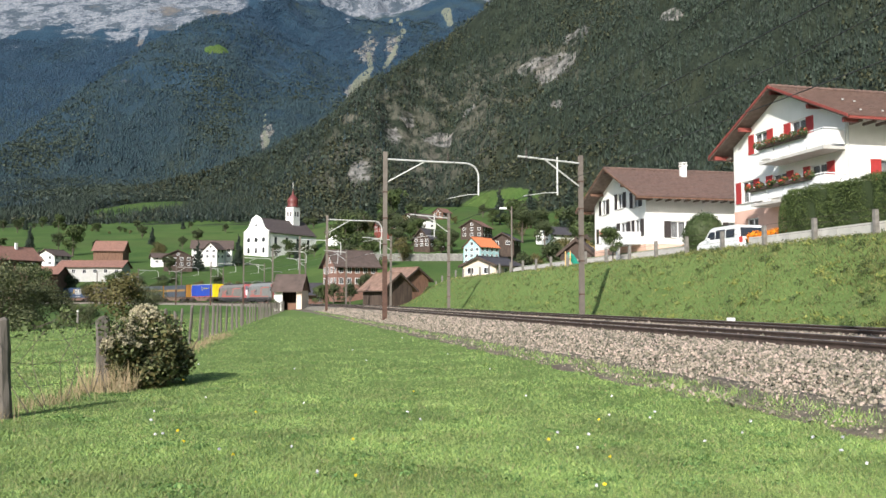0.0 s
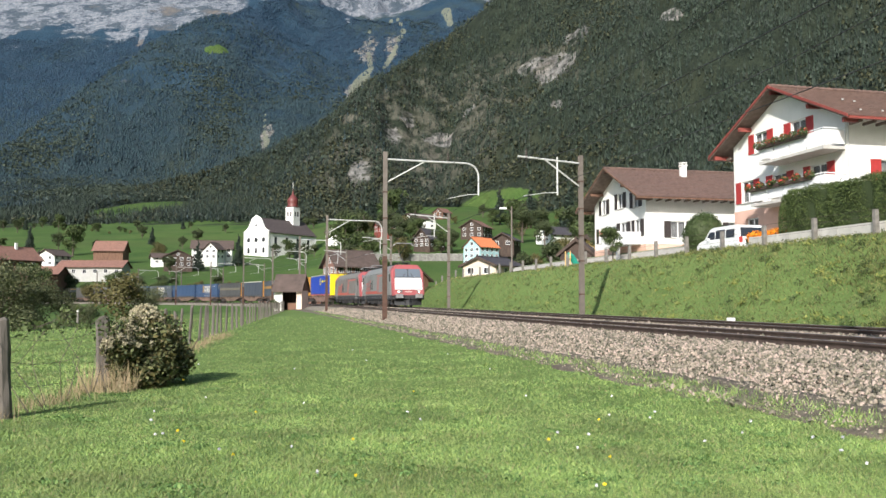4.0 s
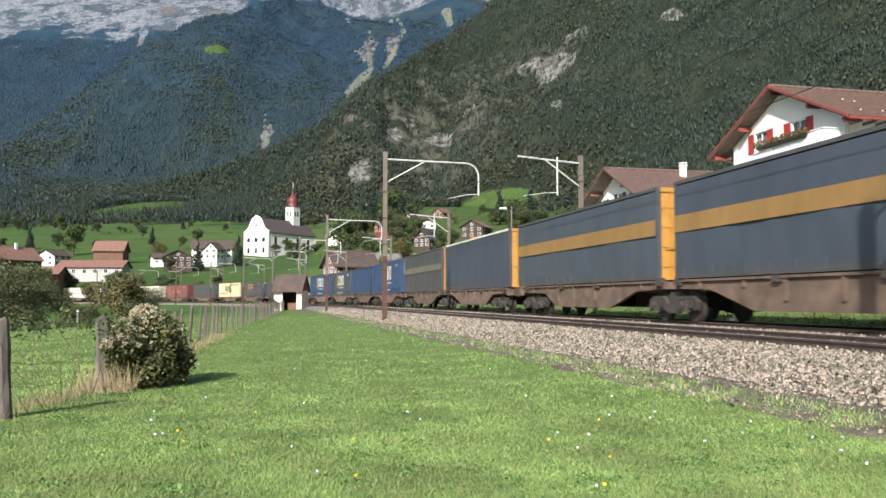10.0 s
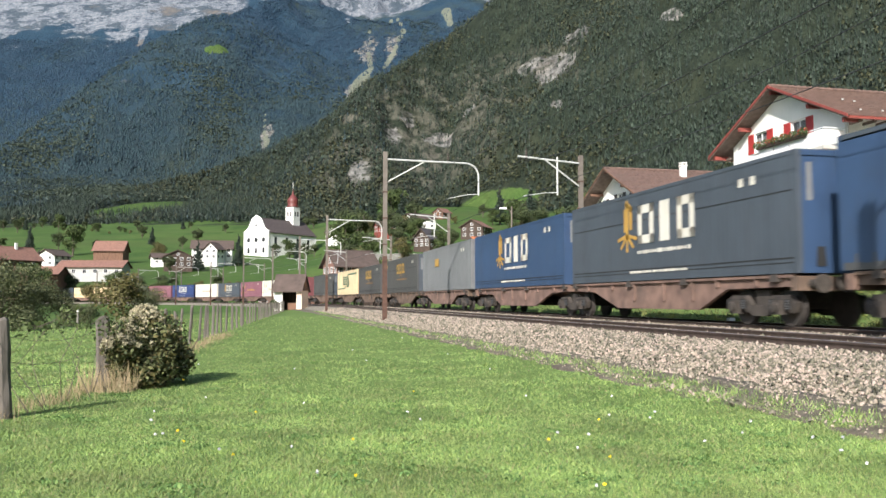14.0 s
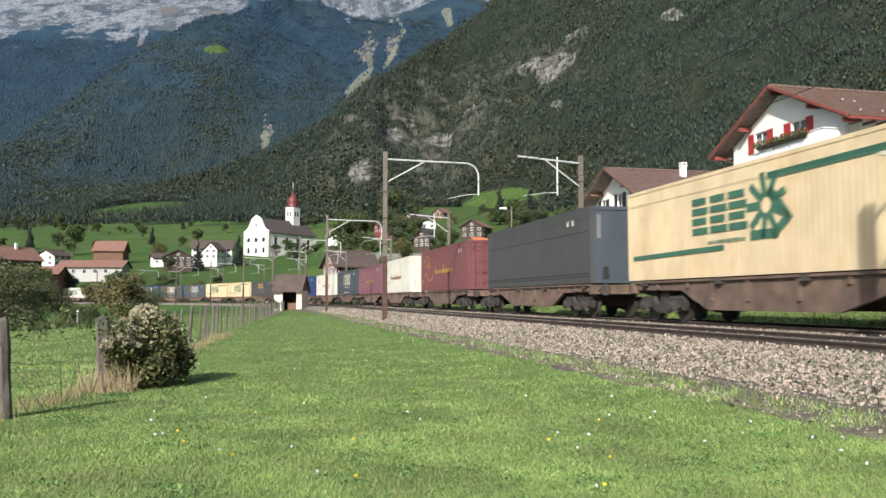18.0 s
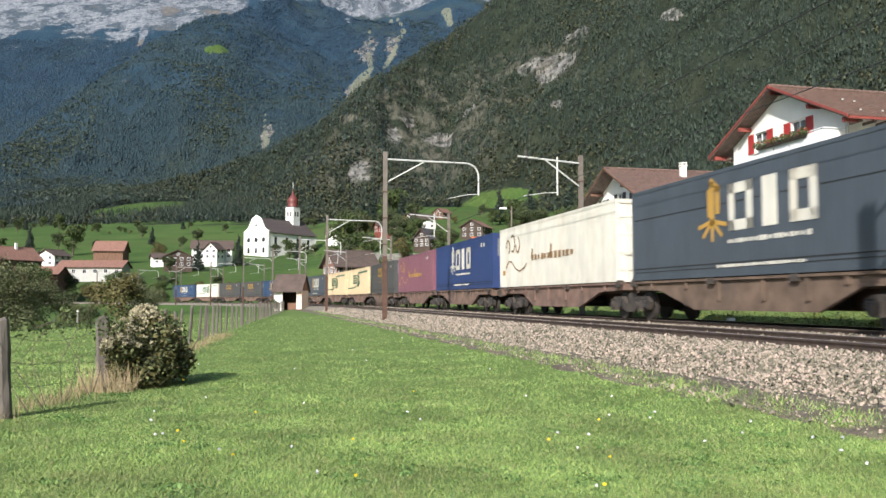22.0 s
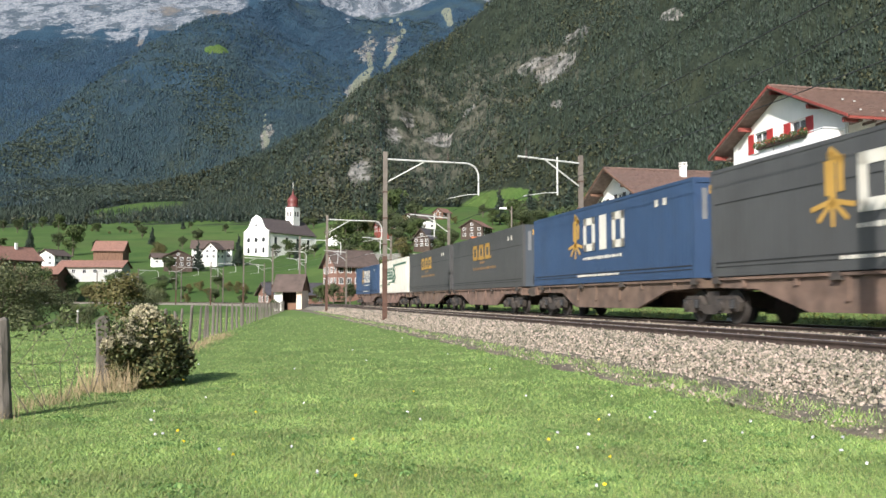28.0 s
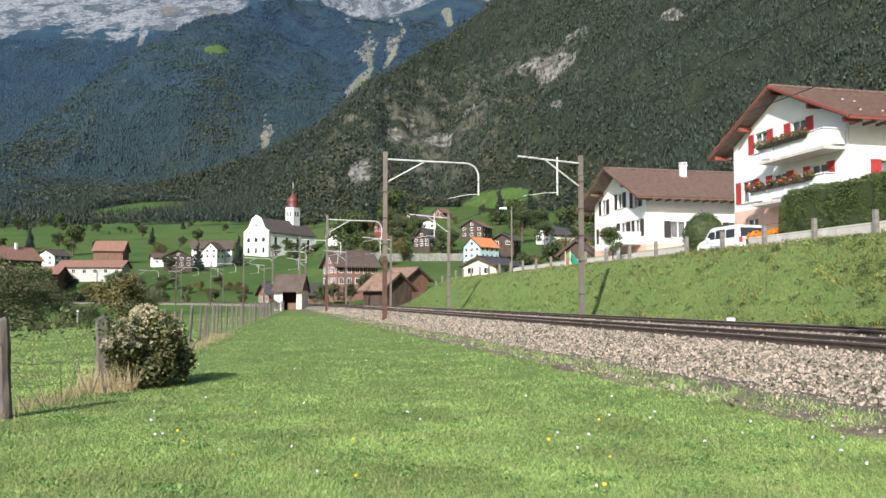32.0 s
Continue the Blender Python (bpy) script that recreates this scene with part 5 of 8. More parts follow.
GTS_B = "blue steel container with a gold palm sign and white block signs"
GTS_S = "slate-grey steel container with a gold palm sign and white block signs"
GOLD = "dark grey steel container with faded gold signs"
PINK = "faded maroon steel container with gold scroll signs"
LOAD = [  # leading end's place on the train, kind, paint, label, sign, end's paint, roof's paint
    (194.5, "curtain", "royal", "bright blue curtain-sided swap body with yellow end", "yellow", "yellow", "white"),
    (212.2, "curtain", "dusk", "grey-blue curtain-sided swap body with an ochre band and end", "band", "ochre", "grey"),
    (227.0, "curtain", "slate", "grey curtain-sided swap body with an ochre band and end", "band", "ochre", "grey"),
    (242.2, "curtain", "dusk", "grey-blue curtain-sided swap body with white roof and ochre end", "", "ochre", "white"),
    (257.0, "curtain", "grey", "grimy grey curtain-sided swap body with a faded band", "band_faded", "ochre", "grey"),
    (272.5, "steel", "blue", GTS_B, "palm", None, None),
    (287.3, "curtain", "blue", "dull blue curtain-sided swap body, creased and grimy", "", "blue", "slate"),
    (302.4, "steel", "slate", GTS_S, "palm", "blue", None),
    (317.0, "steel", "blue", GTS_B, "palm", None, None),
    (331.6, "steel", "silver", "light grey container with a small gold sign", "small", None, None),
    (347.5, "steel", "grey", GOLD, "dotted", "slate", None),
    (365.2, "steel", "grey", GOLD, "dotted", "slate", None),
    (380.0, "steel", "cream", "rust-streaked cream container with dark green striped sign", "gear", None, None),
    (396.9, "steel", "grey", "plain dark grey steel container", "", "slate", None),
    (414.8, "steel", "maroon", "maroon steel container with gold scroll signs", "scroll", None, None),
    (432.9, "steel", "white", "off-white steel container with brown scroll signs", "scroll_dark", None, None),
    (447.5, "steel", "pink", PINK, "scroll", None, None),
    (462.6, "steel", "slate", GTS_S, "palm", None, None),
    (477.6, "steel", "white", "off-white steel container with brown scroll signs", "scroll_dark", None, None),
    (492.6, "steel", "navy", "deep blue steel container with white palm and block signs", "palm_white", None, None),
    (507.4, "steel", "pink", PINK, "scroll", None, None),
    (523.0, "steel", "grey", GOLD, "dotted", None, None),
    (538.3, "steel", "cream", "cream container with dark green striped sign", "gear", None, None),
    (553.4, "steel", "cream", "cream container with dark green striped sign and rust streaks", "gear", None, None),
    (567.8, "steel", "slate", GTS_S, "palm", None, None),
    (582.9, "steel", "grey", "dark grey steel container with gold palm and white block signs", "palm", "blue", None),
    (597.5, "steel", "blue", GTS_B, "palm", None, None),
    (612.8, "steel", "grey", GOLD, "dotted", "slate", None),
    (627.5, "steel", "grey", GOLD, "dotted", None, None),
    (642.4, "steel", "white", "white container with dark green striped sign", "gear", None, None),
    (657.4, "steel", "blue", GTS_B, "palm", None, None),
]
ROLLING = []          # things of the train: object, place on the train, half the distance of its pivots, turned about, height


def build_train():
    l1 = locomotive("grey electric locomotive with faded red cab and white front", LOCO_GREY, True)
    l2 = locomotive("grimy grey electric locomotive with faded red cab", LOCO_GREY_DIRTY, False)
    ROLLING.append((l1, 161.85, 5.2, False, RAIL_Z))
    ROLLING.append((l2, 181.25, 5.2, False, RAIL_Z))
    made = {}
    for q, kind, colour, label, sign, end, roof in LOAD:
        key = (kind, colour, label, sign, end, roof)
        ob = copy_thing(made[key], Matrix()) if key in made else made.setdefault(key, container(kind, colour, label, sign, end, roof))
        ROLLING.append((ob, q + CL / 2, 6.0, False, RAIL_Z + 1.27))
    a, b = half_wagon(True), half_wagon(False)
    used = [False, False]

    def take(k):
        if not used[k]:
            used[k] = True
            return (a, b)[k]
        return copy_thing((a, b)[k], Matrix())

    singles = (0, 13, 14)
    i = 0
    while i < len(LOAD):
        q = LOAD[i][0]
        if i in singles:
            ROLLING.append((take(0), q + CL + 0.3, 0.0, False, RAIL_Z))
            i += 1
            continue
        joint = (q + CL + LOAD[i + 1][0]) / 2
        ROLLING.append((take(0), joint, -1.0, False, RAIL_Z))
        ROLLING.append((take(1), joint, 1.0, True, RAIL_Z))
        i += 2


def run(t):
    """How far the train has come by t seconds."""
    return 20.25 * t + 0.012 * t * t


def rolling_pose(u, pivot, turned, z):
    if pivot > 1.5:                                   # two pivots about the middle
        ax, ay, _ = on_line(u - pivot)
        bx, by, _ = on_line(u + pivot)
        x, y = (ax + bx) / 2, (ay + by) / 2
    else:                                             # a platform hung at the joint
        ax, ay, _ = on_line(u)
        bx, by, _ = on_line(u + (12.35 if turned else -12.35))
        x, y = ax, ay
        if not turned:
            ax, ay, bx, by = bx, by, ax, ay
    h = math.atan2(-(bx - ax), by - ay)
    return pose(x, y, z, 0, 0, math.degrees(h) + (180 if turned else 0))


def motions():
    for ob, q, pivot, turned, z in ROLLING:
        walk(ob, [(0.5 * k, rolling_pose(q - run(0.5 * k), pivot, turned, z)) for k in range(65)])


build_train()


# ---- houses ----
def wall_panel(bm, x0, x1, z0, z1, openings, y0, y1):
    """A wall slab in the x-z plane between y0 and y1, with real openings (x0, x1, z0, z1)."""
    xs = sorted({x0, x1, *[v for o in openings for v in o[:2]]})
    zs = sorted({z0, z1, *[v for o in openings for v in o[2:4]]})
    for a, b in zip(xs, xs[1:]):
        run0 = None
        for c, d in zip(zs, zs[1:]):
            mx, mz = (a + b) / 2, (c + d) / 2
            hole = any(o[0] < mx < o[1] and o[2] < mz < o[3] for o in openings)
            if hole:
                if run0 is not None:
                    box(bm, a, b, y0, y1, run0, c)
                run0 = None
            elif run0 is None:
                run0 = c
        if run0 is not None:
            box(bm, a, b, y0, y1, run0, z1)


def window(parent, m, w, h, frame_mat, shutter=None, closed=False, depth=0.16, boxes=False):
    """A casement window in the x-z plane about m's origin, facing -y, its frame set into the opening."""
    win = empty("window")
    win.parent = parent
    win.matrix_basis = m
    t = 0.07
    bm = bmesh.new()
    box(bm, -w / 2, -w / 2 + t, depth - 0.06, depth, -h / 2, h / 2)
    box(bm, w / 2 - t, w / 2, depth - 0.06, depth, -h / 2, h / 2)
    box(bm, -w / 2 + t, w / 2 - t, depth - 0.06, depth, h / 2 - t, h / 2)
    box(bm, -w / 2 + t, w / 2 - t, depth - 0.06, depth, -h / 2, -h / 2 + t)
    box(bm, -0.045, 0.045, depth - 0.06, depth, -h / 2 + t, h / 2 - t)
    part("window_frame", bm, frame_mat, win)
    for s in (-1, 1):
        bm = bmesh.new()
        x0, x1 = sorted((s * 0.045, s * (w / 2 - t)))
        box(bm, x0, x1, depth - 0.035, depth - 0.025, -h / 2 + t, h / 2 - t)
        part("pane", bm, HOUSE_PANE, win)
    bm = bmesh.new()
    box(bm, -w / 2 + t, w / 2 - t, depth + 0.08, depth + 0.10, -h / 2 + t, h / 2 - t)
    part("curtain", bm, CURTAIN, win)
    bm = bmesh.new()
    box(bm, -w / 2 - 0.06, w / 2 + 0.06, -0.07, 0.06, -h / 2 - 0.06, -h / 2)
    part("sill", bm, CONCRETE_LIGHT, win)
    if shutter:
        for s in (-1, 1):
            bm = bmesh.new()
            x0, x1 = sorted((s * (w / 2 + 0.03), s * (w / 2 + 0.03 + w * 0.46)))
            nl = 12
            zig = [(-0.012, -h / 2), (-0.058, -h / 2), (-0.058, -h / 2 + 0.07)]
            for k in range(nl):
                z = -h / 2 + 0.07 + k * (h - 0.14) / nl
                zig += [(-0.05, z + 0.01), (-0.025, z + (h - 0.14) / nl)]
            zig += [(-0.058, h / 2 - 0.07), (-0.058, h / 2), (-0.012, h / 2)]
            va = [bm.verts.new((x0, p, q)) for p, q in zig]
            vb = [bm.verts.new((x1, p, q)) for p, q in zig]
            bm.faces.new(va)
            bm.faces.new(vb[::-1])
            for i in range(len(zig)):
                j = (i + 1) % len(zig)
                bm.faces.new((va[i], vb[i], vb[j], va[j]))
            part("shutter", bm, shutter, win, "open louvred shutter")
    return win


CURTAIN = material("white_net_curtain", (0.72, 0.72, 0.70), 0.9, vary=0.2, grain=6, stretch=(8, 8, 0.3), bump=0.1)


def gable_roof(parent, w, l, eave_z, rise, over_side, over_end, thick, tile, edge, tiles=False):
    """A saddle roof over x in +-w/2, y from 0 to l, its ridge along y; the parts are slabs, barge boards, ridge."""
    half = w / 2 + over_side
    drop = rise / (w / 2) * over_side
    for s in (-1, 1):
        bm = bmesh.new()
        top, low = eave_z + rise, eave_z - drop
        a = [(0, top + thick), (s * half, low + thick), (s * half, low), (0, top)]
        prism(bm, a, -over_end, l + over_end)
        part("roof_slope", bm, tile, parent)
        for y in (-over_end - 0.05, l + over_end + 0.01):
            bm = bmesh.new()
            prism(bm, [(0, top + thick + 0.02), (s * (half + 0.05), low + thick + 0.02), (s * (half + 0.05), low - 0.14), (0, top - 0.14)], y, y + 0.04)
            part("barge_board", bm, edge, parent)
        bm = bmesh.new()
        x0, x1 = sorted((s * half, s * (half + 0.12)))
        box(bm, x0, x1, -over_end, l + over_end, low - 0.02, low + 0.1)
        part("gutter", bm, edge, parent)
    bm = bmesh.new()
    tube(bm, [(0, -over_end, eave_z + rise + thick), (0, l + over_end, eave_z + rise + thick)], 0.13, 8)
    part("ridge", bm, tile, parent)


def simple_house(name, label, x, y, z, turn, w, l, h, rise, wall, roof, windows=(2, 2), side_windows=3, over=0.7, edge=None, gable=None, chimney=False, category="house", group="village houses", frames=None):
    """A village house: gable end at y = 0 facing -y, ridge along y."""
    hs = empty(name, pose(x, y, z, 0, 0, turn), label, category, group)
    bm = bmesh.new()
    box(bm, -w / 2, w / 2, 0, l, -3.0, h)
    part("wall", bm, wall, hs)
    bm = bmesh.new()
    prism(bm, [(-w / 2, h), (w / 2, h), (0, h + rise)], 0.0, l)
    part("gable", bm, gable or wall, hs)
    gable_roof(hs, w, l, h, rise, over, over, 0.22, roof, edge or DARK_WOOD)
    rows, cols = windows
    floor_h = h / max(rows, 1)

    def opening(m, ww, hh):
        win = empty("window")
        win.parent = hs
        win.matrix_basis = m
        b = bmesh.new()
        box(b, -ww / 2 - 0.09, ww / 2 + 0.09, -0.05, 0.02, -hh / 2 - 0.09, -hh / 2)
        box(b, -ww / 2 - 0.09, ww / 2 + 0.09, -0.05, 0.02, hh / 2, hh / 2 + 0.09)
        box(b, -ww / 2 - 0.09, -ww / 2, -0.05, 0.02, -hh / 2, hh / 2)
        box(b, ww / 2, ww / 2 + 0.09, -0.05, 0.02, -hh / 2, hh / 2)
        box(b, -0.03, 0.03, -0.045, 0.02, -hh / 2, hh / 2)
        part("window_frame", b, frames or WHITE_PAINT, win)
        b = bmesh.new()
        box(b, -ww / 2, ww / 2, -0.02, 0.01, -hh / 2, hh / 2)
        part("pane", b, PANE_FAR, win)

    for r in range(rows):
        zc = floor_h * (r + 0.55)
        for c in range(cols):
            opening(pose(-w / 2 + w * (c + 0.5) / cols, 0, zc), min(1.2, w / cols * 0.45), min(1.35, floor_h * 0.5))
        for c in range(side_windows):
            yy = l * (c + 0.5) / side_windows
            opening(pose(-w / 2, yy, zc, 0, 0, -90), min(1.2, l / side_windows * 0.45), min(1.35, floor_h * 0.5))
            opening(pose(w / 2, yy, zc, 0, 0, 90), min(1.2, l / side_windows * 0.45), min(1.35, floor_h * 0.5))
    if rise > 2.2 and rows:
        opening(pose(0, 0, h + rise * 0.35), 0.9, 1.0)
    if chimney:
        bm = bmesh.new()
        box(bm, 0.6, 1.3, l * 0.55, l * 0.55 + 0.7, h + rise * 0.4, h + rise + 1.3)
        box(bm, 0.52, 1.38, l * 0.55 - 0.08, l * 0.55 + 0.78, h + rise + 1.3, h + rise + 1.45)
        part("chimney", bm, RENDER_WHITE, hs)
    return hs

# village houses
simple_house("house", "white inn with broad brown roof and many windows", -110.4, 360.0, 19.2, -78, 9, 17, 4.6, 3.4, RENDER_WHITE, ROOF_FAR, windows=(2, 3), side_windows=6)
simple_house("house", "white gabled wing of the inn with brown roof", -99.6, 350.0, 18.5, -14, 6, 6, 4.6, 2.6, RENDER_WHITE, ROOF_FAR, windows=(2, 2), side_windows=2)
simple_house("chalet", "dark wooden chalet with white window frames", -107.0, 330.0, 14.5, 15, 11, 12, 4.2, 2.6, DARK_WOOD, ROOF_FAR, windows=(2, 4), gable=DARK_WOOD)
# grey render here stands for shade on the farm building's white walls
simple_house("farm_building", "long white farm building with red-brown roof", -139.5, 300.0, 9.6, -88, 9, 23, 3.6, 2.2, GREY_WALL, ROOF_RED, windows=(1, 2), side_windows=6, category='building')
simple_house("barn", "brown barn with a weathered red roof", -152.6, 360.0, 19.9, -85, 9, 12.5, 3.0, 4.0, BROWN_WOOD, ROOF_RED, windows=(0, 0), side_windows=0, category='barn')
simple_house("house", "farmhouse with a steep red-brown roof among trees", -144.2, 260.0, 10.3, -30, 11, 14, 4.0, 4.0, BROWN_WOOD, ROOF_RED, windows=(1, 3), gable=BROWN_WOOD, chimney=True)
simple_house("house", "small white house with a brown roof", -150.8, 310.0, 14.1, -15, 8, 9, 4.0, 2.2, RENDER_WHITE, ROOF_FAR)
simple_house("shed", "low shed with a long red-brown roof", -132.5, 250.0, 6.2, -88, 7, 16, 3.0, 2.0, BROWN_WOOD, ROOF_RED, windows=(0, 0), side_windows=0, category='shed')
simple_house("house", "low brown house with a slate roof beside the railway", -41.6, 190.0, 0.1, -60, 8.0, 14.0, 2.5, 2.4, BRICK_BROWN, ROOF_DARK, windows=(1, 3), side_windows=4, over=0.7)
simple_house("house", "brown shingled house with white-framed windows and dark roof", -23.5, 170.0, 3.9, -60, 7.6, 9, 4.5, 3.0, BRICK_BROWN, ROOF_FAR, windows=(2, 4), side_windows=5, frames=WHITE_PAINT)
simple_house("barn", "weathered dark wooden barn with brown tiled roof", -7.0, 128.0, 0.4, 40, 5.6, 5.6, 2.7, 2.2, DARK_WOOD, ROOF_BARN, windows=(0, 0), side_windows=0, over=0.7, category='barn')
simple_house("barn", "dark wooden hay barn with overhanging brown roof", -4.9, 152.0, 1.6, 40, 5.6, 7, 3.5, 2.0, BROWN_WOOD, ROOF_BARN, windows=(0, 0), side_windows=0, over=0.7, category='barn')
simple_house("house", "white hillside house with a low brown roof", -16.3, 380.0, 34.4, -60, 10, 12, 4.5, 2.4, RENDER_WHITE, ROOF_FAR)
simple_house("chalet", "dark wooden chalet with a steep black roof", -7.1, 270.0, 18.6, -36, 6.6, 8.5, 2.9, 3.2, DARK_WOOD, ROOF_DARK, windows=(2, 3), side_windows=3)
simple_house("house", "small hillside cabin with red-brown roof", -3.0, 480.0, 49.7, -35, 7, 9, 3.0, 2.4, BROWN_WOOD, ROOF_RED)
simple_house("house", "dark wooden house with white windows and wide brown roof", 11.6, 330.0, 26.4, -22, 9.5, 12, 4.4, 2.8, DARK_WOOD, ROOF_RED, windows=(2, 3), gable=DARK_WOOD)
simple_house("house", "pale blue house with an orange tiled roof", 8.1, 230.0, 11.0, -45, 6.4, 7.9, 5.1, 2.6, TEAL_RENDER, ROOF_ORANGE, windows=(3, 3), side_windows=4, over=0.35)
simple_house("house", "low cream house with a dark flat-pitched roof", 5.7, 130.0, 4.9, -40, 6.6, 7.3, 1.8, 1.25, CREAM_RENDER, ROOF_DARK, windows=(1, 2), side_windows=4, over=0.5)
simple_house("house", "dark timber house with white windows", 17.4, 240.0, 16.9, -20, 7, 8, 1.9, 2.0, DARK_WOOD, ROOF_DARK, windows=(1, 2), side_windows=2)
simple_house("house", "white house with a dark roof behind trees", 36.9, 300.0, 22.6, -60, 9, 11, 2.6, 2.8, RENDER_WHITE, ROOF_DARK)
simple_house("barn", "dark wooden gabled shed with white barge boards", 15.0, 92.0, 4.9, -20, 3.6, 5, 1.6, 1.5, DARK_WOOD, ROOF_FAR, windows=(0, 0), side_windows=0, over=0.35, category='shed')
simple_house("house", "yellow house half hidden by a shed", 18.0, 100.0, 6.0, -60, 4.0, 5, 2.0, 0.9, YELLOW_RENDER, ROOF_FAR, windows=(1, 1), side_windows=1)
simple_house("house", "red wooden house among trees", -27.1, 330.0, 28.2, -70, 6, 8, 3.0, 1.6, RED_BOARD, ROOF_FAR)
simple_house("house", "white house with brown roof behind the church", -57.4, 420.0, 32.0, -40, 9, 11, 4.2, 3.2, RENDER_WHITE, ROOF_FAR)
simple_house("house", "white cottage low behind the hedge", -122.9, 345.0, 16.5, -60, 6, 9, 2.6, 1.6, RENDER_WHITE, ROOF_FAR)


def retaining_wall():
    w = empty("retaining_wall", pose(-10.5, 246, 0), "long grey stone retaining wall below the chalets", "wall")
    for k in range(8):
        x0 = -16.6 + 4.15 * k
        bm = bmesh.new()
        box(bm, x0, x0 + 4.12, 0, 0.5, 8.0, 15.0 - 0.05 * (k % 3), 0.03)
        part("wall_section", bm, STONE_WALL, w)
        bm = bmesh.new()
        box(bm, x0 - 0.02, x0 + 4.13, -0.08, 0.58, 15.0 - 0.05 * (k % 3), 15.16 - 0.05 * (k % 3))
        part("coping", bm, CONCRETE, w)


retaining_wall()


def church():
    ch = empty("church", pose(-96, 420, 25.4, 0, 0, -31), "white baroque church with curved gable and dark brown roof", "church")
    w, l, h, rise = 17.0, 37.0, 10.5, 7.5
    bm = bmesh.new()
    box(bm, -w / 2, w / 2, 0.3, l, -4, h)
    part("wall", bm, RENDER_WHITE, ch)
    bm = bmesh.new()
    out = [(-w / 2 - 0.2, -4), (w / 2 + 0.2, -4), (w / 2 + 0.2, h + 0.6), (w / 2 - 1.6, h + 1.5), (w / 2 - 3.2, h + 3.1), (w / 2 - 4.3, h + 5.2), (w / 2 - 5.2, h + 7.0), (w / 2 - 6.6, h + 8.0), (0, h + 8.9)]
    out = out + [(-x, z) for x, z in out[2:-1]][::-1]
    prism(bm, out, -0.3, 0.35)
    part("gable", bm, RENDER_WHITE, ch, "white curved gable front")
    bm = bmesh.new()
    box(bm, -w / 2 - 0.4, w / 2 + 0.4, -0.42, -0.3, h - 0.1, h + 0.25)
    for x in (-w / 2, -w / 6, w / 6, w / 2):
        box(bm, x - 0.25, x + 0.25, -0.4, -0.3, -4, h - 0.1)
    part("cornice", bm, GREY_WALL, ch)
    gable_roof(ch, w, l, h, rise, 0.5, 0.0, 0.3, ROOF_CHURCH, DARK_WOOD)
    for x in (-5.2, 0, 5.2):
        for z, ww, hh in ((6.6, 2.1, 2.3), (1.2, 1.6, 3.0)):
            bm = bmesh.new()
            prism(bm, [(x - ww / 2, z - hh / 2), (x + ww / 2, z - hh / 2), (x + ww / 2, z + hh * 0.2), (x + ww * 0.3, z + hh * 0.45), (x, z + hh * 0.55), (x - ww * 0.3, z + hh * 0.45), (x - ww / 2, z + hh * 0.2)], -0.36, -0.28)
            part("window", bm, PANE_FAR, ch)
    bm = bmesh.new()
    disc(bm, (0, -0.32, h + 3.6), 0.6, 0.1, 14, "y")
    part("window", bm, PANE_FAR, ch)
    for k in range(4):
        bm = bmesh.new()
        y = 5 + 8.5 * k
        box(bm, w / 2 - 0.02, w / 2 + 0.04, y - 0.9, y + 0.9, 3.2, 8.2)
        part("window", bm, PANE_FAR, ch)
    # tower
    bm = bmesh.new()
    tx, ty, tw = 0.0, 27.5, 2.7
    box(bm, tx - tw, tx + tw, ty - tw, ty + tw, h, 26.0)
    part("tower", bm, RENDER_WHITE, ch)
    for m in (pose(tx - 1.0, ty - tw, 22.2), pose(tx + 1.0, ty - tw, 22.2), pose(tx + tw, ty - 1.0, 22.2, 0, 0, 90), pose(tx + tw, ty + 1.0, 22.2, 0, 0, 90)):
        bm = bmesh.new()
        box(bm, -0.5, 0.5, -0.06, 0.02, -1.3, 1.3)
        o = part("louvre", bm, DARK_PAINT, ch)
        o.matrix_basis = m
    bm = bmesh.new()
    prof = [(3.1, 26.0), (3.3, 26.5), (2.7, 27.2), (2.9, 28.6), (3.0, 29.6), (2.5, 31.0), (1.4, 32.2), (0.6, 33.2), (0.35, 34.6), (0.05, 36.2)]
    rings = [[bm.verts.new((tx + r * math.cos(math.tau * k / 16), ty + r * math.sin(math.tau * k / 16), z)) for k in range(16)] for r, z in prof]
    for a, b in zip(rings, rings[1:]):
        for k in range(16):
            bm.faces.new((a[k], a[(k + 1) % 16], b[(k + 1) % 16], b[k]))
    bm.faces.new(rings[0][::-1])
    bm.faces.new(rings[-1])
    part("onion_dome", bm, COPPER_RED, ch, "dark red onion dome", True)
    bm = bmesh.new()
    tube(bm, [(tx, ty, 36.0), (tx, ty, 39.5)], 0.12, 6)
    box(bm, tx - 0.7, tx + 0.7, ty - 0.08, ty + 0.08, 38.2, 38.45)
    part("cross", bm, ARM_GREY, ch)
    return ch


church()


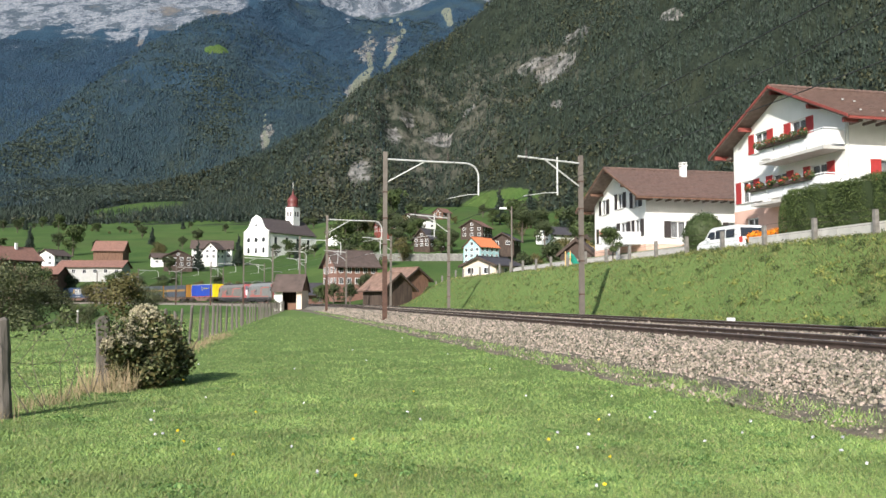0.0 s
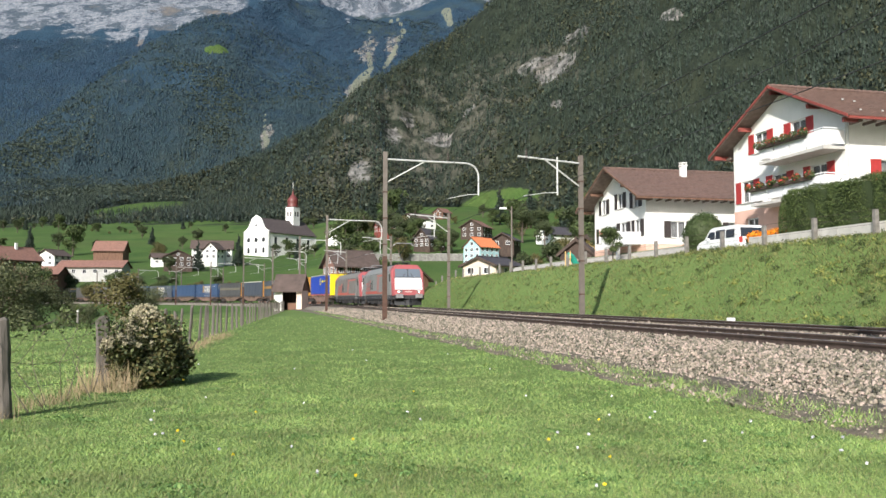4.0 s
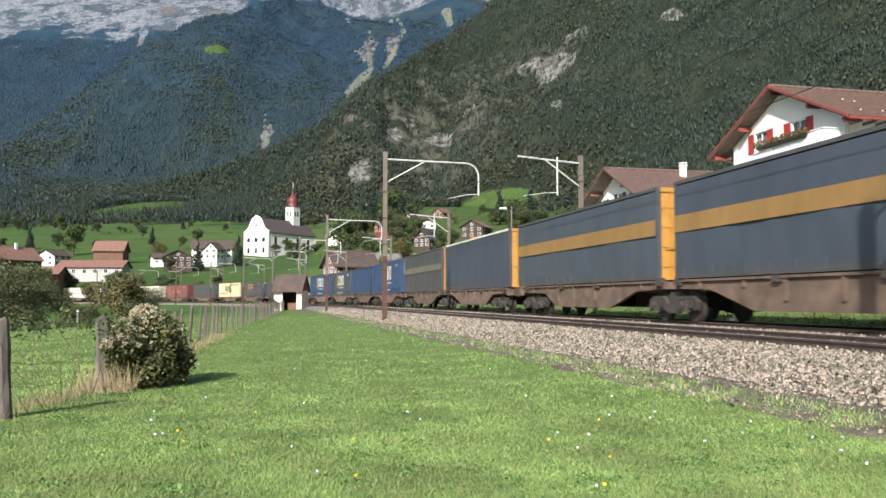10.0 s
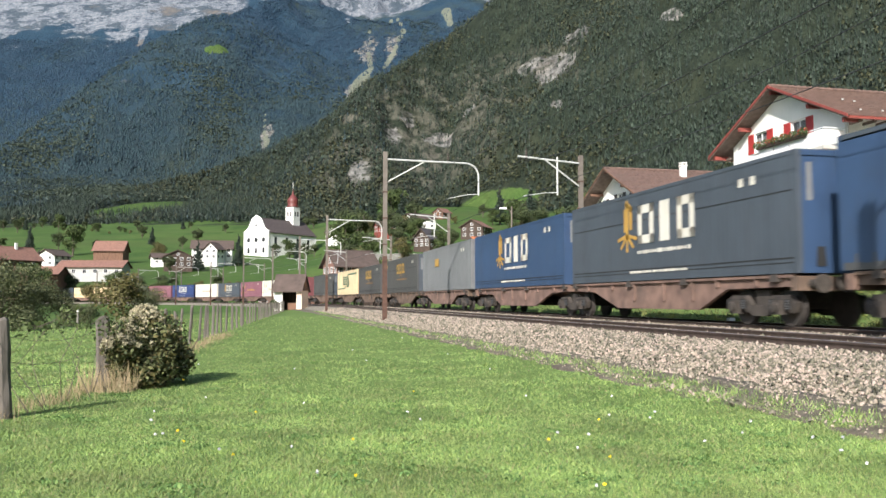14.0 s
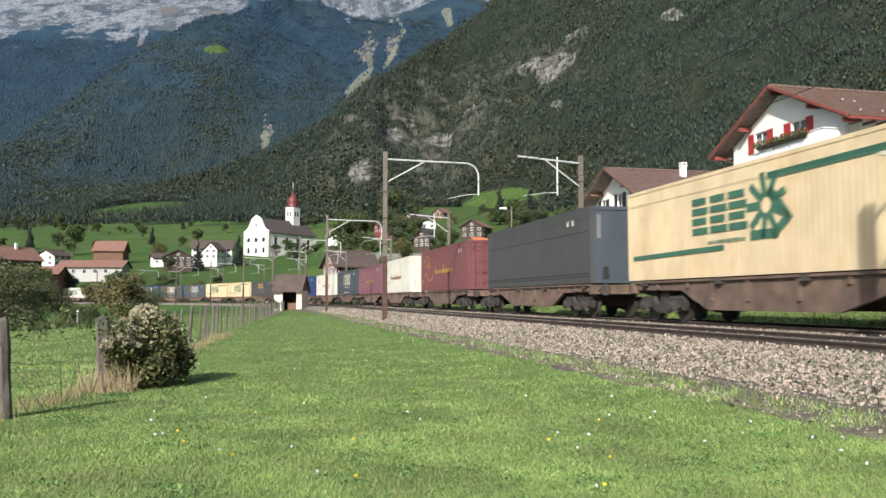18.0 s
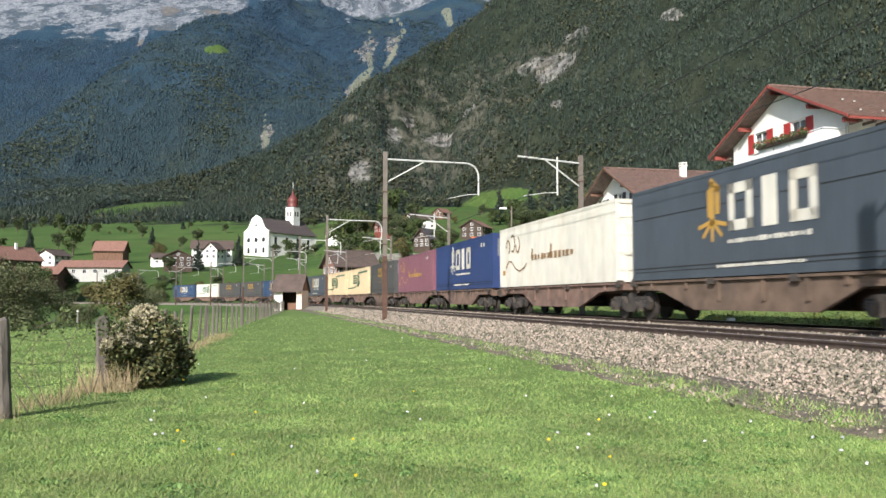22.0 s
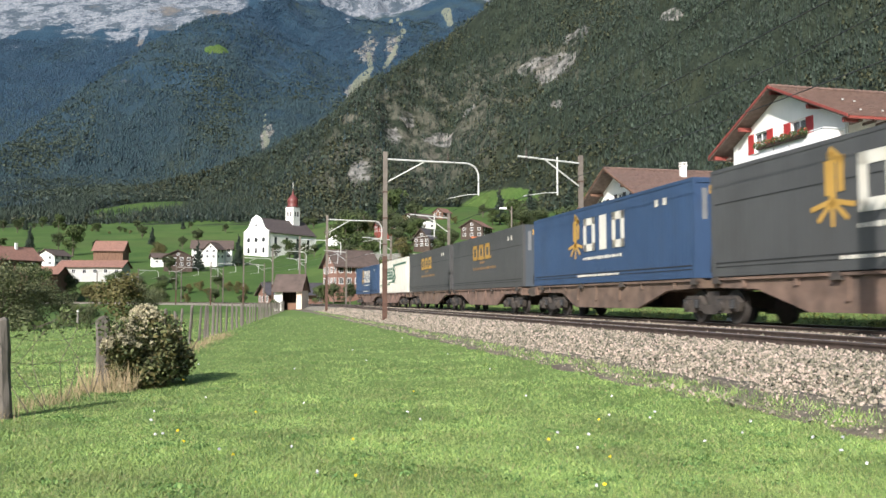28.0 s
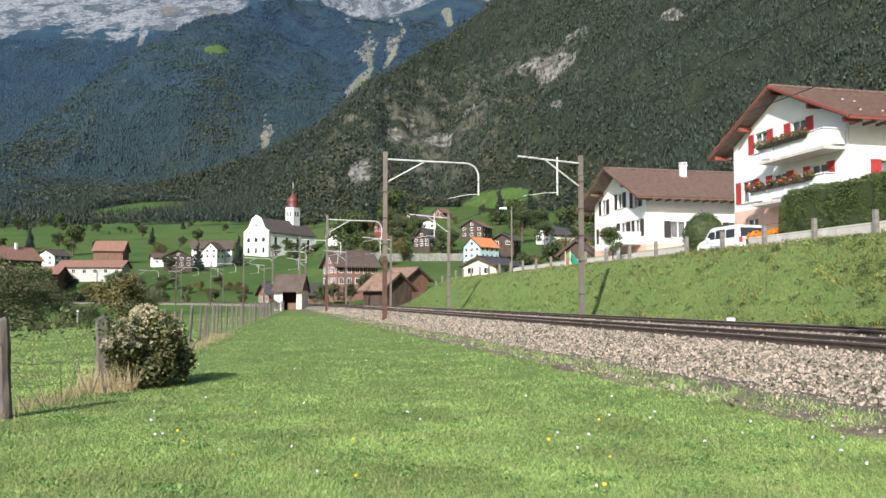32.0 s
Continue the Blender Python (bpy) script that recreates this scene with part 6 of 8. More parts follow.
def tiled_slope(parent, s, w, l, eave_z, rise, over_side, over_end, mat):
    """One roof slope as overlapping tile courses."""
    half = w / 2 + over_side
    k = rise / (w / 2)
    run_len = math.hypot(half, half * k)
    n = int(run_len / 0.34)
    top = eave_z + rise + 0.22
    for i in range(n):
        bm = bmesh.new()
        x0, x1 = half * i / n, half * (i + 1) / n + 0.03
        z0, z1 = top - k * x0 - 0.02, top - k * x1 + 0.045
        v = [bm.verts.new(q) for q in ((s * x0, -over_end, z0), (s * x1, -over_end, z1), (s * x1, l + over_end, z1), (s * x0, l + over_end, z0))]
        u = [bm.verts.new(q) for q in ((s * x1, -over_end, z1 - 0.05), (s * x1, l + over_end, z1 - 0.05))]
        bm.faces.new(v)
        bm.faces.new((v[1], u[0], u[1], v[2]))
        part("tile_course", bm, mat, parent)


def near_roof(hs, w, l, eave_z, rise, over_side, over_end, edge, soffit):
    half, k = w / 2 + over_side, rise / (w / 2)
    top, low = eave_z + rise, eave_z - k * over_side
    for s in (-1, 1):
        bm = bmesh.new()
        prism(bm, [(0, top + 0.16), (s * half, low + 0.16), (s * half, low + 0.04), (0, top + 0.04)], -over_end, l + over_end)
        part("roof_deck", bm, soffit, hs)
        tiled_slope(hs, s, w, l, eave_z, rise, over_side, over_end, ROOF_NEAR)
        for y in (-over_end - 0.06, l + over_end + 0.01):
            bm = bmesh.new()
            prism(bm, [(0, top + 0.27), (s * (half + 0.03), low + 0.27), (s * (half + 0.03), low + 0.12), (0, top + 0.12)], y, y + 0.05)
            part("barge_board", bm, edge, hs)
        bm = bmesh.new()
        x0, x1 = sorted((s * half, s * (half + 0.14)))
        box(bm, x0, x1, -over_end, l + over_end, low + 0.02, low + 0.15)
        part("gutter", bm, edge, hs)
        for f in (0.0, 0.5, 0.93):
            xx = s * f * half
            zz = top - k * abs(xx) - 0.02
            bm = bmesh.new()
            box(bm, xx - 0.1, xx + 0.1, -over_end + 0.12, 0.1, zz - 0.24, zz)
            part("purlin", bm, edge, hs)
        n = int(l / 0.8)
        for i in range(n + 1):
            bm = bmesh.new()
            y = l * i / n
            zz = low + k * 0.1
            box(bm, min(s * (half - 1.0), s * (half - 0.1)), max(s * (half - 1.0), s * (half - 0.1)), y - 0.05, y + 0.05, zz - 0.12, zz + 0.02)
            part("rafter", bm, soffit, hs)
    n = int((l + 2 * over_end) / 0.4)
    for i in range(n):
        bm = bmesh.new()
        y = -over_end + (l + 2 * over_end) * i / n
        tube(bm, [(0, y, top + 0.23), (0, y + 0.43, top + 0.26)], 0.12, 7, 0.14)
        part("ridge_tile", bm, ROOF_NEAR, hs)


def flower_box(parent, x0, x1, y, z, seed, red=0.5):
    """A window box of green leaves and red flowers, a part of its house."""
    fb = empty("flower_box")
    fb.parent = parent
    bm = bmesh.new()
    box(bm, x0, x1, y - 0.11, y + 0.11, z - 0.2, z)
    part("trough", bm, DARK_WOOD, fb)
    n = int((x1 - x0) * 260)
    v, f = leaf_cloud([((x0 + (x1 - x0) * k / 5, y - 0.08, z + 0.06), (0.35, 0.22, 0.22)) for k in range(6)], n, 0.06, seed)
    sheet("leaves", v, f, LEAF, False, fb)
    v, f = leaf_cloud([((x0 + (x1 - x0) * k / 5, y - 0.14, z + 0.10), (0.32, 0.22, 0.2)) for k in range(6)], int(n * red * 0.6), 0.05, seed + 1)
    sheet("blossoms", v, f, RED_FLOWER, False, fb)


def leaf_cloud(blobs, n, size, seed, shell=0.35):
    """Random small leaf quads inside ellipsoids: verts and faces."""
    rs = np.random.RandomState(seed)
    vol = np.array([b[1][0] * b[1][1] * b[1][2] for b in blobs]) ** 0.67
    pick = rs.choice(len(blobs), n, p=vol / vol.sum())
    c = np.array([b[0] for b in blobs])[pick]
    r = np.array([b[1] for b in blobs])[pick]
    d = rs.normal(size=(n, 3))
    d /= np.linalg.norm(d, axis=1)[:, None]
    rad = 1 - shell * rs.rand(n) ** 1.5 + rs.normal(size=n) * 0.06
    p = c + d * r * rad[:, None]
    a = d + rs.normal(size=(n, 3)) * 0.7
    a /= np.linalg.norm(a, axis=1)[:, None]
    t = np.cross(a, rs.normal(size=(n, 3)))
    t /= np.linalg.norm(t, axis=1)[:, None]
    b = np.cross(a, t)
    s = size * rs.uniform(0.6, 1.4, n)[:, None]
    v = np.stack([p - t * s, p - b * s * 0.55, p + t * s, p + b * s * 0.55], 1).reshape(-1, 3)
    return v, np.arange(4 * n).reshape(-1, 4)


ROOF_NEAR = material("weathered_brown_roof_tile", (0.145, 0.090, 0.073), 0.85, vary=0.35, grain=4, spots=0.5, spot_colour=(0.10, 0.08, 0.07), spot_scale=0.5, bump=0.5, bump_scale=9)
SOFFIT = material("grey_brown_boards", (0.165, 0.122, 0.10), 0.85, vary=0.3, grain=3, bump=0.2)


def red_shutter_house():
    hs = empty("house", pose(19.80, 47.06, 0, 0, 0, -76.94), "white three-storey house with red shutters, balconies and brown tiled roof", "house")
    w, l, e = 10.2, 12.0, 11.0
    wins = [(-2.2, 10.85, 1.25, 1.2), (1.35, 10.85, 1.3, 1.2), (-3.65, 8.0, 1.25, 1.35), (-0.45, 8.0, 1.3, 1.35), (2.95, 8.0, 1.3, 1.35), (-3.2, 5.9, 1.2, 0.8)]
    op = [(x - a / 2, x + a / 2, z - b / 2, z + b / 2) for x, z, a, b in wins]
    bm = bmesh.new()
    wall_panel(bm, -w / 2, w / 2, 6.85, e, [o for o in op if o[3] < e] + [(o[0], o[1], o[2], e) for o in op if o[3] > e], 0.0, 0.3)
    wall_panel(bm, -3.7, 3.7, e, 11.67, [(o[0], o[1], e, o[3]) for o in op if o[3] > e], 0.0, 0.3)
    for s in (-1, 1):
        prism(bm, [(s * 5.1, e), (s * 3.7, e), (s * 3.7, 11.67)], 0.0, 0.3)
    prism(bm, [(-3.7, 11.67), (3.7, 11.67), (0, 13.45)], 0.0, 0.3)
    part("front_wall", bm, RENDER_WHITE, hs)
    bm = bmesh.new()
    wall_panel(bm, -w / 2 - 0.01, w / 2 + 0.01, 3.2, 6.85, [op[5]], -0.02, 0.3)
    part("plinth", bm, PINK_RENDER, hs, "salmon-pink basement storey")
    side_op = [(2.1, 3.5, 7.3, 8.65), (6.5, 7.9, 7.3, 8.65)]
    for s in (-1, 1):
        bm = bmesh.new()
        wall_panel(bm, 0.3, l - 0.3, 3.2, e, side_op, -0.15, 0.15)
        o = part("side_wall", bm, RENDER_WHITE, hs)
        o.matrix_basis = pose(s * (w / 2 - 0.15), 0, 0, 0, 0, 90)
        for a, b, c, d in side_op:
            window(hs, pose(s * w / 2, (a + b) / 2, (c + d) / 2, 0, 0, 90 * s), b - a, d - c, WHITE_PAINT, RED_PAINT)
    bm = bmesh.new()
    box(bm, -w / 2, w / 2, l - 0.3, l, 3.2, e)
    prism(bm, [(-w / 2, e), (w / 2, e), (0, 13.45)], l - 0.3, l)
    part("back_wall", bm, RENDER_WHITE, hs)
    bm = bmesh.new()
    box(bm, -w / 2 + 0.3, w / 2 - 0.3, 0.35, l - 0.3, 6.7, 6.9)
    box(bm, -w / 2 + 0.3, w / 2 - 0.3, 0.35, l - 0.3, 9.4, 9.6)
    part("floor_slab", bm, CONCRETE, hs)
    for i, (x, z, a, b) in enumerate(wins):
        window(hs, pose(x, 0, z), a, b, WHITE_PAINT, RED_PAINT if i < 5 else None)
    near_roof(hs, w, l, e, 2.45, 1.3, 0.95, RED_BOARD, SOFFIT)
    for z, x0, x1, seed in ((9.1, -0.42, 5.05, 3), (6.75, -1.35, 5.05, 9)):
        bal = empty("balcony")
        bal.parent = hs
        bm = bmesh.new()
        box(bm, x0, x1, -1.35, 0, z, z + 0.16)
        part("slab", bm, CONCRETE_LIGHT, bal)
        n = 4
        for k in range(n):
            bm = bmesh.new()
            a, b = x0 + (x1 - x0) * k / n, x0 + (x1 - x0) * (k + 1) / n
            box(bm, a + 0.03, b - 0.03, -1.36, -1.31, z + 0.28, z + 1.0)
            part("panel", bm, WHITE_PAINT, bal)
            bm = bmesh.new()
            tube(bm, [(b, -1.29, z + 0.1), (b, -1.29, z + 1.12)], 0.025, 6)
            part("rail_post", bm, ARM_GREY, bal)
        for s_x in (x0, x1):
            bm = bmesh.new()
            box(bm, s_x - 0.025, s_x + 0.025, -1.3, -0.05, z + 0.28, z + 1.0)
            part("panel", bm, WHITE_PAINT, bal)
        bm = bmesh.new()
        tube(bm, [(x0, 0, z + 1.1), (x0, -1.3, z + 1.1), (x1, -1.3, z + 1.1), (x1, 0, z + 1.1)], 0.03, 6)
        part("handrail", bm, WHITE_PAINT, bal)
        flower_box(hs, x0 + 0.1, x1 - (1.3 if seed == 3 else 0.9), -1.45, z + 1.05, seed, 0.18 if seed == 3 else 0.4)
    bm = bmesh.new()
    box(bm, -0.5, 0.2, 9.8, 10.5, 11.5, 14.2)
    box(bm, -0.58, 0.28, 9.72, 10.58, 14.2, 14.32)
    part("chimney", bm, CONCRETE, hs)
    bm = bmesh.new()
    for i in range(26):
        rr = random.Random(i)
        x, y = rr.uniform(2.2, 5.6), rr.uniform(0.5, 11)
        zz = 13.73 - 0.48 * x
        box(bm, x - 0.03, x + 0.03, y - 0.05, y + 0.05, zz, zz + 0.07)
    tagged(part("snow_guards", bm, ARM_GREY, hs), kind="stuff")
    for x in (2.05, 4.6):
        bm = bmesh.new()
        tube(bm, [(x, -1.2, 4.4), (x, -1.2, 6.75)], 0.06, 8)
        part("balcony_post", bm, DARK_WOOD, hs)
    bm = bmesh.new()
    tube(bm, [(w / 2 + 0.06, 0.08, 4.5), (w / 2 + 0.06, 0.08, 10.7)], 0.045, 8)
    part("downpipe", bm, ARM_GREY, hs)


def dark_shutter_house():
    hs = empty("house", pose(15.05, 69.85, 0, 0, 0, -76.94), "white two-storey house with dark shutters and brown tiled roof", "house")
    w, l, e = 10.0, 14.0, 9.8
    wins = [(-2.9, 9.5, 1.1, 1.3), (0.4, 9.7, 1.1, 1.3), (3.3, 9.5, 1.1, 1.3), (-3.5, 7.0, 1.1, 1.3), (-0.9, 7.0, 1.1, 1.3), (1.0, 7.1, 1.3, 1.4), (3.6, 7.1, 1.1, 1.4)]
    op = [(x - a / 2, x + a / 2, z - b / 2, z + b / 2) for x, z, a, b in wins]
    bm = bmesh.new()
    wall_panel(bm, -w / 2, w / 2, 4.0, 9.2, [(o[0], o[1], o[2], min(o[3], 9.2)) for o in op], 0.0, 0.3)
    wall_panel(bm, -4.0, 4.0, 9.2, 10.36, [(o[0], o[1], 9.2, o[3]) for o in op if o[3] > 9.2], 0.0, 0.3)
    for s in (-1, 1):
        prism(bm, [(s * 5.0, 9.2), (s * 4.0, 9.2), (s * 4.0, 10.36), (s * 5.0, 9.8)], 0.0, 0.3)
    prism(bm, [(-4.0, 10.36), (4.0, 10.36), (0, 12.3)], 0.0, 0.3)
    part("front_wall", bm, RENDER_WHITE, hs)
    side_op = [(2.2, 3.5, 6.25, 7.6), (7.4, 8.6, 6.25, 7.6)]
    for s in (-1, 1):
        bm = bmesh.new()
        wall_panel(bm, 0.3, l - 0.3, 4.0, e, side_op, -0.15, 0.15)
        o = part("side_wall", bm, RENDER_WHITE, hs)
        o.matrix_basis = pose(s * (w / 2 - 0.15), 0, 0, 0, 0, 90)
        for a, b, c, d in side_op:
            window(hs, pose(s * w / 2, (a + b) / 2, (c + d) / 2, 0, 0, 90 * s), b - a, d - c, WHITE_PAINT, DARK_PAINT)
    bm = bmesh.new()
    box(bm, -w / 2, w / 2, l - 0.3, l, 4.0, e)
    prism(bm, [(-w / 2, e), (w / 2, e), (0, 12.3)], l - 0.3, l)
    part("back_wall", bm, RENDER_WHITE, hs)
    bm = bmesh.new()
    box(bm, -w / 2 - 0.02, w / 2 + 0.02, -0.02, l, 4.0, 5.75)
    part("plinth", bm, PINK_RENDER, hs, "salmon-pink plinth")
    bm = bmesh.new()
    box(bm, -w / 2 + 0.3, w / 2 - 0.3, 0.35, l - 0.3, 8.3, 8.5)
    part("floor_slab", bm, CONCRETE, hs)
    for i, (x, z, a, b) in enumerate(wins):
        window(hs, pose(x, 0, z), a, b, WHITE_PAINT, DARK_PAINT)
    near_roof(hs, w, l, e, 2.5, 1.2, 1.35, BROWN_WOOD, SOFFIT)
    bm = bmesh.new()
    box(bm, 1.1, 1.55, 5.2, 5.65, 11.0, 12.75)
    box(bm, 1.04, 1.61, 5.14, 5.71, 12.75, 12.83)
    for x in (1.14, 1.51):
        for y in (5.24, 5.61):
            box(bm, x - 0.04, x + 0.04, y - 0.04, y + 0.04, 12.83, 13.0)
    box(bm, 1.06, 1.59, 5.16, 5.69, 13.0, 13.06)
    part("chimney", bm, RENDER_WHITE, hs, "white rendered chimney with a cap")
    bm = bmesh.new()
    box(bm, -0.6, 4.2, -1.3, 0, 5.75, 5.9)
    box(bm, -0.6, 4.2, -1.32, -1.26, 5.9, 6.75)
    for x in (-0.55, 4.15):
        box(bm, x - 0.03, x + 0.03, -1.26, 0, 5.9, 6.75)
    part("balcony", bm, WHITE_PAINT, hs)
    bm = bmesh.new()
    box(bm, 2.6, 2.85, -1.5, -1.25, 4.0, 6.9)
    part("post", bm, WHITE_PAINT, hs)
    flower_box(hs, -0.5, 2.4, -1.42, 6.85, 21, 0.1)
    return hs


red_shutter_house()
dark_shutter_house()



def yard():
    """Unseen gravel added against green bounce on the houses; the car stands on it."""
    ss, dd = np.arange(24.0, 92.0, 1.0), np.arange(24.2, 46.0, 0.8)
    S, D = np.meshgrid(ss, dd)
    x, y = (D * CT + S * ST).ravel(), (-D * ST + S * CT).ravel()
    z = land(x, y) + 0.03
    n = len(ss)
    f = [(j * n + i, j * n + i + 1, (j + 1) * n + i + 1, (j + 1) * n + i) for j in range(len(dd) - 1) for i in range(n - 1)]
    tagged(sheet("yard", np.stack([x, y, z], 1), f, BOUNCE_GRAVEL), "unseen pale gravel added to neutralise bounce light on the houses", "yard", kind="structure")


# pale grey, so the added sheet bounces neutral light onto the walls
BOUNCE_GRAVEL = material("pale_bounce_gravel", (0.36, 0.34, 0.30), 0.95, vary=0.2, grain=3, spots=0.3, spot_colour=(0.25, 0.23, 0.2), bump=0.4, bump_scale=20)
yard()

# ---- beside the line: shelter, terrace edge, hedge, car, lamp ----
def shelter():
    sh = empty("shelter", pose(-18.2, 98.0, 0.0, 0, 0, -8), "small open trackside shelter with brown tiled roof", "shelter")
    bm = bmesh.new()
    box(bm, -1.75, -0.75, -0.9, -0.7, -0.3, 2.4)
    box(bm, -1.75, -1.55, -0.7, 1.6, -0.3, 2.4)
    part("white_wall", bm, RENDER_WHITE, sh)
    bm = bmesh.new()
    box(bm, 1.0, 1.65, -0.95, -0.65, -0.3, 2.4)
    box(bm, 1.45, 1.65, -0.65, 1.6, -0.3, 2.4)
    part("pier", bm, CREAM_RENDER, sh)
    bm = bmesh.new()
    box(bm, -1.55, 1.45, 1.4, 1.6, -0.3, 2.4)
    part("back_wall", bm, DARK_WOOD, sh)
    bm = bmesh.new()
    box(bm, -0.3, 1.0, -0.2, 0.2, 0.0, 0.9)
    part("bench", bm, BROWN_WOOD, sh)
    for s, o in ((-1, "front"), (1, "back")):
        bm = bmesh.new()
        v = [(-1.95, 0.3, 4.35), (1.85, 0.3, 4.35), (1.85, 0.3 + s * 1.7, 2.3), (-1.95, 0.3 + s * 1.7, 2.3)]
        a = [bm.verts.new(p) for p in v]
        b = [bm.verts.new((p[0], p[1], p[2] - 0.14)) for p in v]
        bm.faces.new(a)
        bm.faces.new(b[::-1])
        for i in range(4):
            bm.faces.new((a[i], b[i], b[(i + 1) % 4], a[(i + 1) % 4]))
        part("roof_slope", bm, ROOF_FAR, sh)
    bm = bmesh.new()
    for x in (-1.75, 1.63):
        v = [(x, -0.9, 2.35), (x, 1.6, 2.35), (x, 0.3, 4.2)]
        a = [bm.verts.new(p) for p in v]
        b = [bm.verts.new((p[0] + 0.06, p[1], p[2])) for p in v]
        bm.faces.new(a)
        bm.faces.new(b[::-1])
        for i in range(3):
            bm.faces.new((a[i], b[i], b[(i + 1) % 3], a[(i + 1) % 3]))
    part("gable_boards", bm, BROWN_WOOD, sh)


shelter()


OLD_CONCRETE = material("dark_weathered_concrete", (0.20, 0.185, 0.165), 0.95, vary=0.3, grain=5, spots=0.5, spot_colour=(0.10, 0.09, 0.08), bump=0.4)


def terrace_edge():
    wall = empty("retaining_wall", None, "low pale concrete wall along the top of the grass bank", "wall")
    a = math.degrees(-TURN)
    for k in range(7):
        x, y = plan(13.0 + 3.0 * k, 22.7)
        bm = bmesh.new()
        box(bm, -0.12, 0.12, 0.01, 2.99, 3.0, 4.2)
        o = part("wall_section", bm, CONCRETE_LIGHT, wall)
        o.matrix_basis = pose(x, y, 0, 0, 0, a)
    for k in range(24):
        s = 22.4 + 3.4 * k
        x, y = plan(s, 22.45)
        z = ground_at(x, y)
        p = empty("fence_post", pose(x, y, z, 0, 0, a), "weathered concrete fence post on the bank's edge", "post", "bank fence posts")
        bm = bmesh.new()
        box(bm, -0.09, 0.09, -0.09, 0.09, -0.5, 0.88, 0.012)
        part("post", bm, OLD_CONCRETE, p)
    bm = bmesh.new()
    for h in (0.35, 0.65, 0.9):
        pts = []
        for k in range(24):
            x, y = plan(22.4 + 3.4 * k, 22.45)
            pts.append((x, y, ground_at(x, y) + h))
        tube(bm, pts, 0.006, 4)
    w = empty("fence_wire", None, "thin rusty wires between the bank's fence posts", "wire")
    part("wire", bm, WIRE, w)


terrace_edge()


def hedge():
    hd = empty("hedge", None, "dense clipped green hedge above the concrete wall", "hedge")
    rs = np.random.RandomState(5)
    n = 90000
    s, d, z = rs.uniform(13, 32.6, n), rs.uniform(23.3, 24.6, n), rs.uniform(3.6, 6.15, n)
    face = rs.rand(n)
    d = np.where(face < 0.5, 23.3 + rs.rand(n) * 0.16 - 0.04, d)
    z = np.where((face >= 0.5) & (face < 0.8), 6.1 + rs.normal(size=n) * 0.06, z)
    s = np.where(face > 0.9, 32.6 - rs.rand(n) * 0.15, s)
    d = d + 0.14 * np.sin(s * 2.1 + z * 1.3) + 0.08 * np.sin(s * 5.3 - z * 2)
    z = z + 0.06 * np.sin(s * 1.7) + 0.05 * np.sin(s * 4.4)
    p = np.stack([d * CT + s * ST, -d * ST + s * CT, z], 1)
    a = rs.normal(size=(n, 3))
    a /= np.linalg.norm(a, axis=1)[:, None]
    t = np.cross(a, rs.normal(size=(n, 3)))
    t /= np.linalg.norm(t, axis=1)[:, None]
    b = np.cross(a, t)
    q = rs.uniform(0.02, 0.042, n)[:, None]
    v = np.stack([p - t * q, p - b * q * 0.6, p + t * q, p + b * q * 0.6], 1).reshape(-1, 3)
    sheet("leaves", v, np.arange(4 * n).reshape(-1, 4), HEDGE_LEAF, False, hd)
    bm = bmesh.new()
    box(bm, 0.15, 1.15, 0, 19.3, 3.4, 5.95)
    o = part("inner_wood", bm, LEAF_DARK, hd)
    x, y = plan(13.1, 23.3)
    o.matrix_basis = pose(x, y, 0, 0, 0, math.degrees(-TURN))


hedge()


